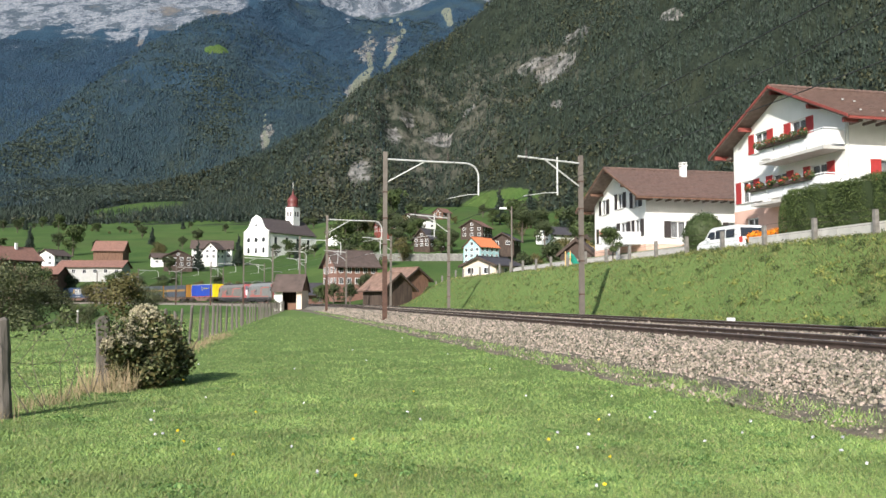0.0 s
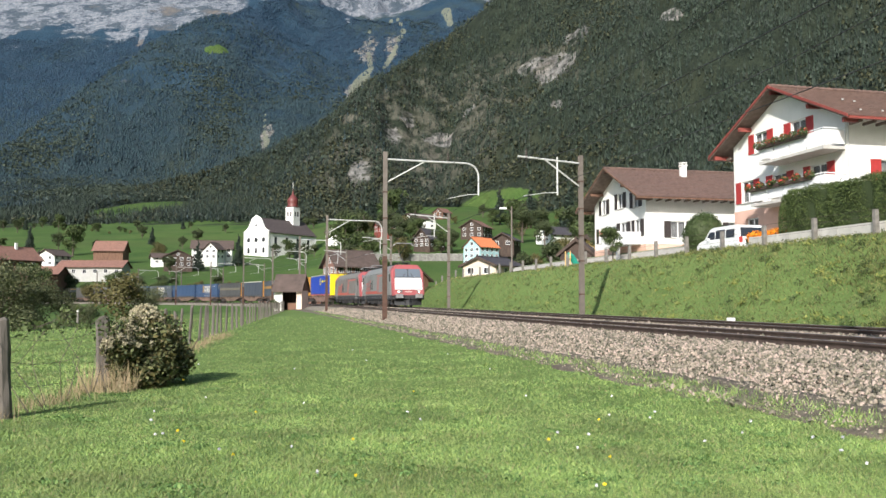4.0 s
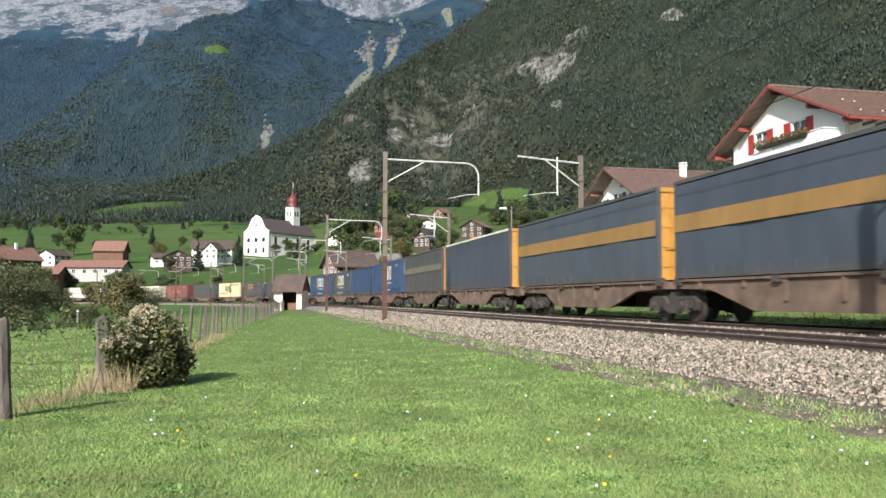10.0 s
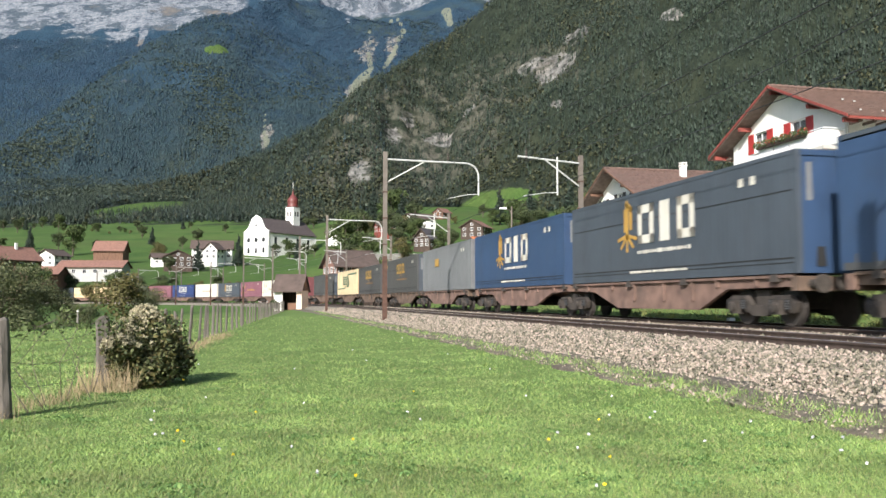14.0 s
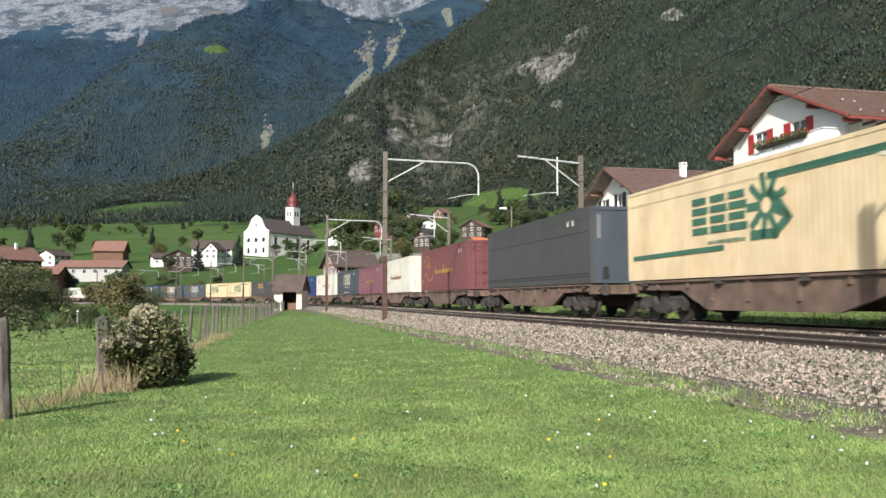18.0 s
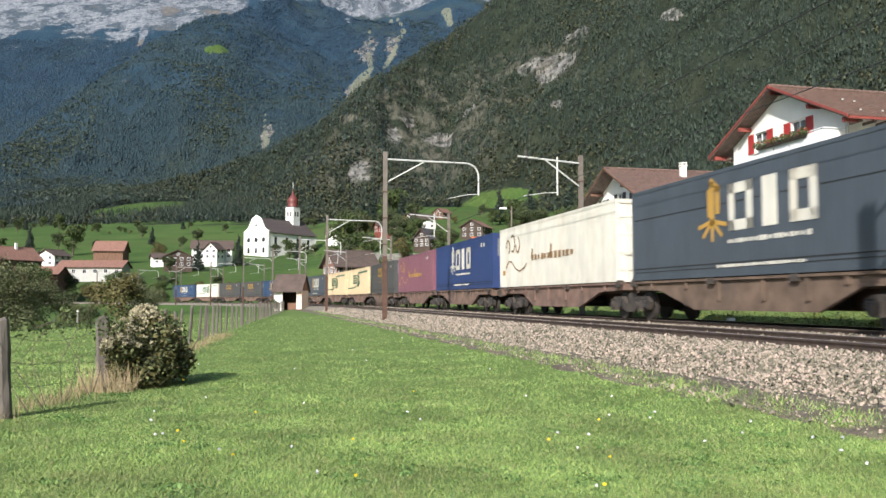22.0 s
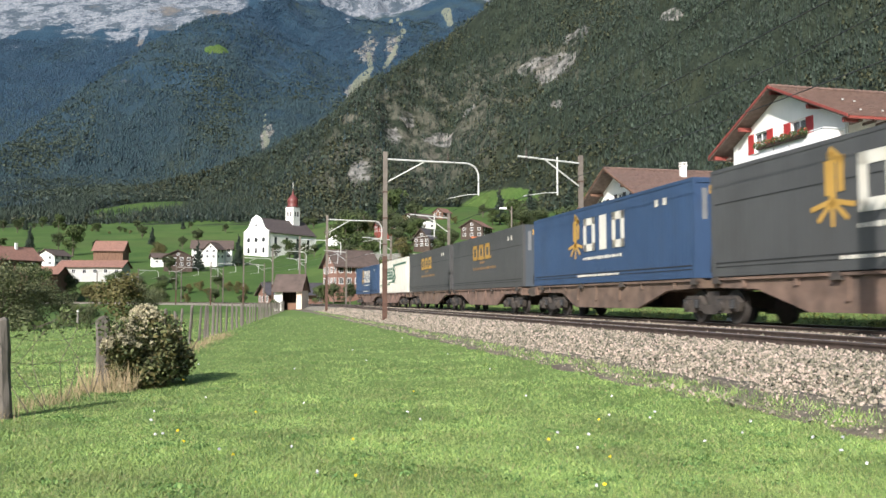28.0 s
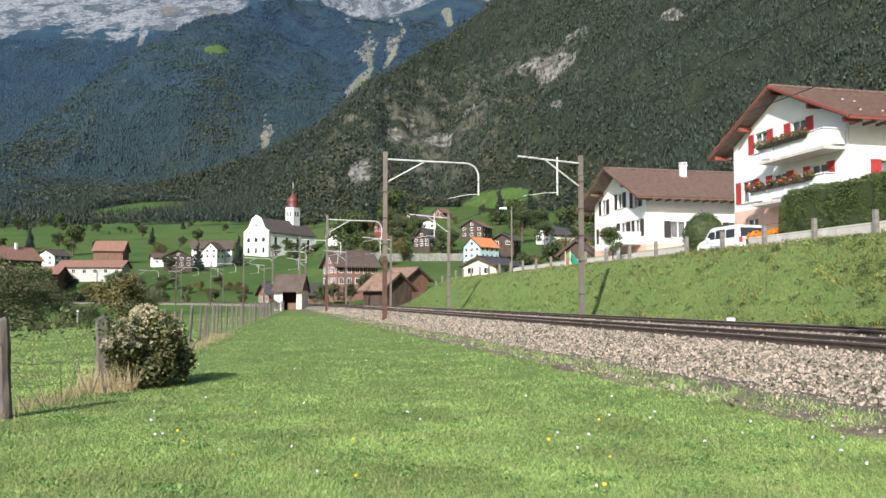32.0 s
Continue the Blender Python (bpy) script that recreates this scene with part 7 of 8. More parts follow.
def car():
    x, y = plan(39.6, 25.75)
    c = empty("car", pose(x - 0.45, y + 0.1, 3.47, 0, 0, math.degrees(-TURN)), "white high-roofed estate car parked beside the house", "car")
    prof = [(-2.03, 0.35), (-2.05, 0.75), (-1.98, 1.15), (-1.86, 1.66), (-1.6, 1.76), (0.35, 1.76), (0.75, 1.66), (1.25, 1.12), (1.75, 1.0), (2.0, 0.82), (2.05, 0.35)]
    bm = bmesh.new()
    rings = []
    for sx in (-1, -0.93, 0.93, 1):
        ring = []
        for py, pz in prof:
            tuck = 0.12 * max(0, (pz - 0.95)) if abs(sx) == 1 else 0.02
            ring.append(bm.verts.new((0.86 * sx - math.copysign(tuck, sx), py, pz)))
        rings.append(ring)
    n = len(prof)
    for a, b in zip(rings, rings[1:]):
        for i in range(n):
            bm.faces.new((a[i], b[i], b[(i + 1) % n], a[(i + 1) % n]))
    bm.faces.new(rings[0])
    bm.faces.new(rings[-1][::-1])
    part("body", bm, CAR_WHITE, c)
    for s in (-1, 1):
        for y0, y1, z0, z1 in ((-1.65, -0.85, 1.1, 1.55), (-0.75, 0.15, 1.1, 1.58), (0.22, 0.85, 1.1, 1.52)):
            bm = bmesh.new()
            q = [(y0, z0), (y1 + (0.3 if y1 > 0.5 else 0), z0), (y1 - (0.1 if y1 > 0.5 else 0), z1), (y0 + 0.04, z1)]
            va = [bm.verts.new((s * (0.862 - 0.12 * (b - 0.95) + 0.004), a, b)) for a, b in q]
            vb = [bm.verts.new((s * (0.862 - 0.12 * (b - 0.95) - 0.02), a, b)) for a, b in q]
            bm.faces.new(va)
            bm.faces.new(vb[::-1])
            for i in range(4):
                bm.faces.new((va[i], vb[i], vb[(i + 1) % 4], va[(i + 1) % 4]))
            part("side_window", bm, PANE, c)
        for yy in (-1.3, 1.3):
            wh = empty("wheel")
            wh.parent = c
            bm = bmesh.new()
            disc(bm, (s * 0.8, yy, 0.31), 0.31, 0.19, 20, "x")
            part("tyre", bm, RUBBER, wh)
            bm = bmesh.new()
            disc(bm, (s * 0.87, yy, 0.31), 0.19, 0.08, 14, "x")
            part("rim", bm, ARM_GREY, wh)
        bm = bmesh.new()
        box(bm, min(s * 0.62, s * 0.8), max(s * 0.62, s * 0.8), -2.07, -1.98, 0.8, 1.1)
        part("tail_light", bm, RED_PAINT, c)
        bm = bmesh.new()
        box(bm, min(s * 0.84, s * 0.98), max(s * 0.84, s * 0.98), 0.7, 0.82, 1.05, 1.2)
        part("door_mirror", bm, CAR_WHITE, c)
    bm = bmesh.new()
    va = [bm.verts.new(p) for p in ((-0.68, -2.005, 1.12), (0.68, -2.005, 1.12), (0.62, -1.895, 1.6), (-0.62, -1.895, 1.6))]
    vb = [bm.verts.new((p.co.x, p.co.y + 0.03, p.co.z)) for p in va]
    bm.faces.new(va)
    bm.faces.new(vb[::-1])
    for i in range(4):
        bm.faces.new((va[i], vb[i], vb[(i + 1) % 4], va[(i + 1) % 4]))
    part("rear_window", bm, PANE, c)
    bm = bmesh.new()
    box(bm, -0.84, 0.84, -2.12, -1.98, 0.35, 0.62, 0.03)
    part("bumper", bm, CAR_WHITE, c)
    bm = bmesh.new()
    box(bm, -0.26, 0.26, -2.075, -2.04, 0.78, 0.9)
    part("plate", bm, WHITE_PAINT, c, "plain number plate")


CAR_WHITE = material("white_car_paint", (0.78, 0.78, 0.77), 0.25, vary=0.03, grain=2, bump=0)
car()


def street_lamp():
    x, y = plan(71, 22.9)
    sl = empty("street_lamp", pose(x, y, 3.7, 0, 0, 13), "tall grey street lamp with a curved arm", "street lamp")
    bm = bmesh.new()
    tube(bm, [(0, 0, -0.5), (0, 0, 6.1)], 0.09, 10, 0.06)
    part("pole", bm, MAST_GREY, sl)
    bm = bmesh.new()
    tube(bm, [(0, 0, 5.3), (-0.15, 0, 5.7), (-0.55, 0, 5.85)], 0.035, 8)
    part("arm", bm, MAST_GREY, sl)
    bm = bmesh.new()
    box(bm, -1.15, -0.5, -0.13, 0.13, 5.82, 5.98, 0.03)
    part("lamp_head", bm, WHITE_PAINT, sl)


street_lamp()


def slide_and_bits():
    x, y = plan(60.5, 24.2)
    sl = empty("garden_slide", pose(x, y, 3.5, 0, 0, 40), "teal plastic garden slide", "slide")
    bm = bmesh.new()
    tube(bm, [(0, 0, 1.3), (0.35, 0, 1.2), (0.8, 0, 0.7), (1.3, 0, 0.3)], 0.24, 10)
    part("chute", bm, TEAL_PLASTIC, sl)
    bm = bmesh.new()
    for yy in (-0.25, 0.25):
        tube(bm, [(-0.1, yy, 0), (-0.1, yy, 1.6)], 0.04, 6)
    part("ladder", bm, YELLOW_RENDER, sl)
    for k, (s, d) in enumerate(((35.5, 24.0), (34.5, 24.2), (33.7, 23.9))):
        x, y = plan(s, d)
        v, f = leaf_cloud([((0, 0, 0.35), (0.5, 0.4, 0.35))], 700, 0.05, 60 + k)
        fl = empty("flower_bush", pose(x, y, 3.95), "mound of bright orange garden flowers", "flowers", "orange flower mounds")
        sheet("blossoms", v, f, ORANGE_FLOWER, False, fl)
        v, f = leaf_cloud([((0, 0, 0.2), (0.5, 0.4, 0.3))], 400, 0.06, 70 + k)
        sheet("leaves", v, f, LEAF, False, fl)
    x, y = plan(47.8, 28.5)
    v, f = leaf_cloud([((0, 0, 1.25), (1.55, 1.5, 1.5)), ((0, 0, 2.0), (1.2, 1.2, 1.0))], 14000, 0.055, 81, 0.12)
    ob = empty("topiary_bush", pose(x, y, 4.25) @ Matrix.Diagonal((0.85, 0.85, 0.9, 1)), "large clipped egg-shaped green bush", "bush")
    sheet("leaves", v, f, TOPIARY_LEAF, False, ob)
    bm = bmesh.new()
    bmesh.ops.create_icosphere(bm, subdivisions=3, radius=1.0)
    for q in bm.verts:
        q.co = Vector((q.co.x * 1.4, q.co.y * 1.4, 1.4 + q.co.z * 1.45))
    part("inner_wood", bm, LEAF_DARK, ob, "", True)
    bm = bmesh.new()
    x, y = plan(15.6, 16.0)
    box(bm, -0.14, 0.14, -0.10, 0.10, -0.1, 0.22, 0.02)
    o = tagged(part("marker_stone", bm, WHITE_PAINT), "small white marker stone beside the far track", "marker")
    x, y = plan(26.8, 17.0)
    o.matrix_basis = pose(x, y, 0.42, 0, 0, 20)


def marker_post():
    x, y = -17.8, 40.0
    p = empty("marker_post", pose(x, y, ground_at(x, y)), "short white marker post standing in the pasture", "post")
    bm = bmesh.new()
    tube(bm, [(0, 0, -0.3), (0, 0, 0.85)], 0.055, 8)
    part("post", bm, OLD_CONCRETE, p)
    bm = bmesh.new()
    lathe(bm, (0, 0, 0.85), [(0.06, 0), (0.06, 0.06), (0.02, 0.1)], 8)
    part("cap", bm, WHITE_PAINT, p, "white cap")


TEAL_PLASTIC = material("teal_plastic", (0.02, 0.36, 0.26), 0.4, vary=0.05, bump=0)
slide_and_bits()
marker_post()


# ---- pasture fence on the near side ----
def pasture_fence():
    rs = random.Random(12)
    pts = [(-4.82, 9.0, 1.06), (-5.08, 12.3, 1.04)]
    a, b = Vector((-6.6, 19.5)), Vector((-18.6, 96.0))
    n = 56
    for k in range(n):
        p = a.lerp(b, k / (n - 1))
        pts.append((p.x + rs.uniform(-0.1, 0.1), p.y, rs.uniform(0.95, 1.12)))
    base = None
    for i, (x, y, h) in enumerate(pts):
        z = ground_at(x, y)
        lean = (rs.uniform(-3, 3), rs.uniform(-3, 3))
        p = empty("fence_post", pose(x, y, z, lean[0], lean[1], rs.uniform(-25, 25)), "split grey wooden post of the pasture fence, weathered and lichened", "post", "pasture fence posts")
        bm = bmesh.new()
        r = 0.115 if i == 0 else 0.095 if i == 1 else rs.uniform(0.032, 0.05)
        nn = 9
        rings = []
        for zz in (-0.4, 0.0, 0.25, 0.5, 0.75, h - 0.03, h):
            ring = []
            for k in range(nn):
                an = math.tau * k / nn
                q = r * (1 + 0.16 * math.sin(k * 2.3 + i) + 0.06 * math.sin(zz * 9 + k)) * (0.8 if zz == h else 1)
                ring.append(bm.verts.new((q * math.cos(an), q * 0.8 * math.sin(an), zz + (0.05 * math.cos(an + i) if zz >= h - 0.03 else 0))))
            rings.append(ring)
        for ra, rb in zip(rings, rings[1:]):
            for k in range(nn):
                bm.faces.new((ra[k], ra[(k + 1) % nn], rb[(k + 1) % nn], rb[k]))
        bm.faces.new(rings[0][::-1])
        bm.faces.new(rings[-1])
        part("post", bm, OLD_WOOD, p)
    wire = empty("fence_wire", None, "rusty sagging wires of the pasture fence", "wire")
    ends = [(-4.9, 5.6, 1.05)] + pts
    for h in (0.35, 0.62, 0.9):
        bm = bmesh.new()
        line = []
        for (x0, y0, _), (x1, y1, _) in zip(ends, ends[1:]):
            for k in range(4):
                t = k / 4
                x, y = x0 + (x1 - x0) * t, y0 + (y1 - y0) * t
                line.append((x, y, ground_at(x, y) + h - 0.12 * t * (1 - t) * (4 if y < 12 else 1)))
        tube(bm, line, 0.003, 4)
        part("strand", bm, WIRE, wire)


pasture_fence()


LEAF_BUSH = leaf_material("mixed_bush_leaves", (0.092, 0.108, 0.045), 0.5)


def fence_bush():
    b = empty("bush", pose(-4.60, 12.6, -0.04) @ Matrix.Diagonal((1.06, 1.3, 1.03, 1)), "overgrown dark bush with creamy seed heads by the fence", "bush")
    rb = random.Random(8)
    blobs = [((-0.12, 0, 0.55), (0.42, 0.4, 0.5)), ((0.12, 0.2, 0.62), (0.42, 0.45, 0.5)), ((0.1, -0.15, 0.3), (0.45, 0.35, 0.34))]
    for k in range(16):
        a = rb.uniform(0, math.tau)
        r = rb.uniform(0.1, 0.45)
        q = rb.uniform(0.14, 0.30)
        blobs.append(((0.02 + r * math.cos(a), 0.15 + 1.2 * r * math.sin(a), rb.uniform(0.35, 1.12) - 0.35 * r), (q, q, q * rb.uniform(0.7, 1.2))))
    v, f = leaf_cloud(blobs, 11000, 0.032, 31, 0.5)
    sheet("leaves", v, f, LEAF_BUSH, False, b)
    v, f = leaf_cloud(blobs, 5200, 0.034, 36, 0.3)
    sheet("yellowing_leaves", v, f, LEAF_OLIVE, False, b)
    rs = np.random.RandomState(33)
    heads = []
    high = sorted(blobs, key=lambda q: q[0][0] * 1.2 - 0.5 * q[0][2])[:15]
    for k in range(760):
        c = high[rs.randint(0, len(high))]
        d = rs.normal(size=3)
        d[2] = abs(d[2]) * 0.9 + 0.35
        d[1] -= 0.7
        d[0] -= 0.6
        d /= np.linalg.norm(d)
        heads.append((tuple(np.array(c[0]) + d * np.array(c[1]) * 1.02), (0.055, 0.055, 0.045)))
    v, f = leaf_cloud(heads, 19000, 0.017, 34, 0.9)
    tagged(sheet("bloom", v, f, CREAM_BLOOM, False, b), kind="stuff")
    bm = bmesh.new()
    for k in range(14):
        r = random.Random(k)
        x, y = r.uniform(-0.3, 0.5), r.uniform(-0.25, 0.7)
        tube(bm, [(x * 0.5, y * 0.6, -0.05), (x, y, 0.5), (x * 1.5, y * 1.2, 1.0)], 0.012, 4, 0.004)
    part("stems", bm, BARK, b)
    v = []
    rs = np.random.RandomState(35)
    n = 260
    base = np.stack([rs.uniform(-0.62, 0.15, n), rs.uniform(-0.75, -0.3, n), np.zeros(n)], 1)
    tip = base + np.stack([rs.normal(size=n) * 0.1, rs.normal(size=n) * 0.1, rs.uniform(0.15, 0.5, n)], 1)
    wv = np.stack([np.full(n, 0.005), np.zeros(n), np.zeros(n)], 1)
    vv = np.stack([base - wv, base + wv, tip], 1).reshape(-1, 3)
    sheet("dry_grass", vv, np.arange(3 * n).reshape(-1, 3), DRY_STALK, False, b)
    # bramble between the two front posts
    br = empty("bramble", pose(-4.9, 9.6, 0.0), "thin bramble runners climbing through the fence wires", "bramble")
    lv = []
    for k in range(9):
        bm = bmesh.new()
        r = random.Random(50 + k)
        y0 = r.uniform(-0.2, 2.2)
        p = [Vector((r.uniform(-0.1, 0.3), y0, 0)), Vector((r.uniform(-0.2, 0.2), y0 + r.uniform(-0.3, 0.2), 0.5)), Vector((r.uniform(-0.2, 0.2), y0 + r.uniform(-0.4, 0.5), 0.95)), Vector((r.uniform(-0.2, 0.3), y0 + r.uniform(-0.2, 1.0), r.uniform(0.6, 1.15)))]
        tube(bm, p, 0.006, 4, 0.003)
        for q in p[2:]:
            lv.append((tuple(q), (0.16, 0.22, 0.10)))
        part("runner", bm, BARK, br)
    v, f = leaf_cloud(lv, 420, 0.028, 37, 1.0)
    sheet("leaves", v, f, LEAF, False, br)


fence_bush()


# ---- trees ----
def tree_template(name, label, height, crown, leaf_mat, n, leaf, seed, conifer=False):
    t = empty(name, pose(0, 0, 0), label, "tree", "trees")
    rs = random.Random(seed)
    bm = bmesh.new()
    tube(bm, [(0, 0, -0.5), (0.04 * height * 0.2, 0, height * 0.3), (0, 0.02 * height, height * (0.95 if conifer else 0.75))], height * 0.028, 8, height * 0.006)
    part("trunk", bm, BARK, t)
    blobs = []
    if conifer:
        for k in range(11):
            f = k / 10
            blobs.append(((rs.uniform(-0.03, 0.03) * height, rs.uniform(-0.03, 0.03) * height, height * (0.12 + 0.86 * f)), (crown * (1.02 - f) + 0.1, crown * (1.02 - f) + 0.1, height * 0.055)))
    else:
        for k in range(11):
            a = math.tau * k / 11 + rs.uniform(-0.3, 0.3)
            r = crown * rs.uniform(0.25, 0.72)
            z = height * rs.uniform(0.22, 0.86)
            tip = (r * math.cos(a), r * math.sin(a), z)
            if k % 2 == 0:
                bm = bmesh.new()
                tube(bm, [(0, 0, height * 0.2), (tip[0] * 0.5, tip[1] * 0.5, (z + height * 0.2) / 2), tip], height * 0.011, 5, height * 0.003)
                part("limb", bm, BARK, t)
            q = rs.uniform(0.28, 0.50) * crown
            blobs.append((tip, (q, q, q * 0.8)))
        blobs.append(((0, 0, height * 0.72), (crown * 0.5, crown * 0.5, height * 0.2)))
    v, f = leaf_cloud(blobs, n, leaf, seed, 0.6)
    sheet("crown", v, f, leaf_mat, False, t)
    return t


LEAF_FRUIT = leaf_material("greyish_fruit_leaves", (0.092, 0.104, 0.050), 0.45)
T_ROUND = tree_template("tree", "round-crowned green broadleaf tree", 8.0, 3.4, LEAF, 3400, 0.19, 1)
T_DARK = tree_template("tree", "dark green broadleaf tree", 9.0, 3.0, LEAF_DARK, 3400, 0.19, 2)
T_OLIVE = tree_template("tree", "olive-green tree turning to autumn", 6.0, 3.0, LEAF_OLIVE, 2600, 0.17, 3)
T_FIR = tree_template("fir_tree", "dark narrow fir tree", 11.0, 2.2, CONIFER, 2600, 0.24, 4, True)
T_FRUIT = tree_template("fruit_tree", "low spreading fruit tree in the pasture", 4.2, 2.3, LEAF_FRUIT, 10000, 0.062, 5)
USED = set()


def plant(template, x, y, scale, turn=0.0, z=None):
    m = pose(x, y, (ground_at(x, y) if z is None else z) - 0.1, 0, 0, turn) @ Matrix.Diagonal((scale, scale, scale * 1.0, 1))
    if template.name in USED:
        return copy_thing(template, m)
    USED.add(template.name)
    template.matrix_basis = m
    return template


rs_t = random.Random(77)
plant(T_FRUIT, -22.6, 42, 1.0, rs_t.uniform(0, 360), -0.6)
plant(T_FRUIT, -22.9, 46, 0.80, rs_t.uniform(0, 360), -0.8)
plant(T_FRUIT, -23.6, 52, 0.50, rs_t.uniform(0, 360), -0.9)
plant(T_OLIVE, -19.6, 50, 0.57, rs_t.uniform(0, 360), -0.3)
plant(T_FRUIT, -19.7, 54, 0.62, rs_t.uniform(0, 360), -0.2)
plant(T_FRUIT, -23.9, 55, 0.45, rs_t.uniform(0, 360), -0.7)
plant(T_ROUND, -104.8, 262, 1.14, rs_t.uniform(0, 360))
plant(T_DARK, -97.5, 262, 0.94, rs_t.uniform(0, 360))
plant(T_OLIVE, -79.0, 252, 1.08, rs_t.uniform(0, 360))
plant(T_DARK, -69.8, 250, 0.72, rs_t.uniform(0, 360))
plant(T_ROUND, -84.8, 246, 0.98, rs_t.uniform(0, 360))
plant(T_DARK, -58.7, 240, 0.58, rs_t.uniform(0, 360))
plant(T_OLIVE, -103.4, 240, 1.73, rs_t.uniform(0, 360))
plant(T_DARK, -116.9, 255, 1.30, rs_t.uniform(0, 360))
plant(T_ROUND, -120.0, 240, 1.46, rs_t.uniform(0, 360))
plant(T_DARK, -122.9, 230, 1.44, rs_t.uniform(0, 360))
plant(T_FIR, -148.5, 300, 1.06, rs_t.uniform(0, 360))
plant(T_ROUND, -190.3, 420, 1.95, rs_t.uniform(0, 360))
plant(T_DARK, -182.3, 430, 1.01, rs_t.uniform(0, 360))
plant(T_FIR, -100.4, 335, 1.06, rs_t.uniform(0, 360))
plant(T_FIR, -90.2, 360, 1.18, rs_t.uniform(0, 360))
plant(T_DARK, -107.0, 320, 1.01, rs_t.uniform(0, 360))
plant(T_OLIVE, -132.3, 380, 2.60, rs_t.uniform(0, 360))
plant(T_DARK, -83.1, 405, 1.01, rs_t.uniform(0, 360))
plant(T_ROUND, -75.1, 400, 1.14, rs_t.uniform(0, 360))
plant(T_DARK, -68.8, 405, 1.01, rs_t.uniform(0, 360))
plant(T_FIR, -69.8, 390, 0.83, rs_t.uniform(0, 360))
plant(T_DARK, -63.0, 400, 0.87, rs_t.uniform(0, 360))
plant(T_ROUND, -36.0, 300, 2.11, rs_t.uniform(0, 360))
plant(T_DARK, -34.6, 330, 2.31, rs_t.uniform(0, 360))
plant(T_ROUND, -21.0, 230, 1.46, rs_t.uniform(0, 360))
plant(T_DARK, -51.1, 430, 2.17, rs_t.uniform(0, 360))
plant(T_OLIVE, -37.4, 390, 2.60, rs_t.uniform(0, 360))
plant(T_DARK, -20.8, 320, 1.73, rs_t.uniform(0, 360))
plant(T_ROUND, -25.8, 420, 2.27, rs_t.uniform(0, 360))
plant(T_DARK, -14.6, 158, 0.79, rs_t.uniform(0, 360))
plant(T_OLIVE, -13.3, 162, 0.87, rs_t.uniform(0, 360))
plant(T_DARK, -17.0, 150, 0.58, rs_t.uniform(0, 360))
plant(T_ROUND, -0.7, 262, 0.98, rs_t.uniform(0, 360))
plant(T_DARK, 3.0, 270, 1.01, rs_t.uniform(0, 360))
plant(T_DARK, -14.4, 268, 1.16, rs_t.uniform(0, 360))
plant(T_ROUND, 25.5, 420, 1.14, rs_t.uniform(0, 360))
plant(T_DARK, 24.5, 500, 1.16, rs_t.uniform(0, 360))
plant(T_ROUND, 32.6, 390, 1.79, rs_t.uniform(0, 360))
plant(T_DARK, 30.2, 310, 1.88, rs_t.uniform(0, 360))
plant(T_OLIVE, 24.4, 215, 1.73, rs_t.uniform(0, 360))
plant(T_DARK, 18.5, 190, 1.08, rs_t.uniform(0, 360))
plant(T_ROUND, 13.4, 160, 0.81, rs_t.uniform(0, 360))
plant(T_DARK, 28.4, 210, 1.30, rs_t.uniform(0, 360))
plant(T_OLIVE, 35.8, 240, 2.38, rs_t.uniform(0, 360))
plant(T_DARK, 44.9, 270, 2.17, rs_t.uniform(0, 360))
plant(T_ROUND, 36.0, 200, 1.79, rs_t.uniform(0, 360))
plant(T_DARK, 36.2, 290, 1.30, rs_t.uniform(0, 360))
plant(T_ROUND, 13.3, 64, 0.28, rs_t.uniform(0, 360), 4.7)
plant(T_DARK, 17.5, 90, 0.50, rs_t.uniform(0, 360), 6.6)
plant(T_OLIVE, 0.5, 120, 0.43, rs_t.uniform(0, 360))
plant(T_ROUND, -2.0, 118, 0.39, rs_t.uniform(0, 360))
plant(T_DARK, -19.0, 92, 0.20, rs_t.uniform(0, 360))
plant(T_DARK, -18.3, 90, 0.16, rs_t.uniform(0, 360))
plant(T_DARK, -21.4, 160, 0.58, rs_t.uniform(0, 360))
plant(T_ROUND, -21.6, 146, 0.49, rs_t.uniform(0, 360))
plant(T_DARK, -11.2, 330, 1.30, rs_t.uniform(0, 360))
plant(T_FIR, 30.0, 430, 1.77, rs_t.uniform(0, 360))
plant(T_FIR, 51.5, 330, 2.01, rs_t.uniform(0, 360))
plant(T_FIR, 43.1, 400, 1.89, rs_t.uniform(0, 360))
plant(T_FIR, -41.1, 480, 1.89, rs_t.uniform(0, 360))
plant(T_OLIVE, 6.2, 430, 1.30, rs_t.uniform(0, 360))
plant(T_DARK, -105.4, 279, 0.42, rs_t.uniform(0, 360))
plant(T_DARK, -97.9, 268, 0.42, rs_t.uniform(0, 360))
plant(T_DARK, -97.1, 274, 0.43, rs_t.uniform(0, 360))
plant(T_DARK, -95.9, 280, 0.74, rs_t.uniform(0, 360))
plant(T_DARK, -93.6, 284, 0.65, rs_t.uniform(0, 360))
plant(T_DARK, -86.3, 273, 0.39, rs_t.uniform(0, 360))
plant(T_OLIVE, -85.6, 276, 1.01, rs_t.uniform(0, 360))
plant(T_OLIVE, -83.1, 280, 1.15, rs_t.uniform(0, 360))
plant(T_OLIVE, -78.0, 271, 0.78, rs_t.uniform(0, 360))
plant(T_DARK, -77.2, 281, 0.79, rs_t.uniform(0, 360))
plant(T_OLIVE, -73.3, 280, 1.07, rs_t.uniform(0, 360))
plant(T_OLIVE, -68.8, 275, 1.25, rs_t.uniform(0, 360))
plant(T_OLIVE, -66.2, 273, 1.14, rs_t.uniform(0, 360))
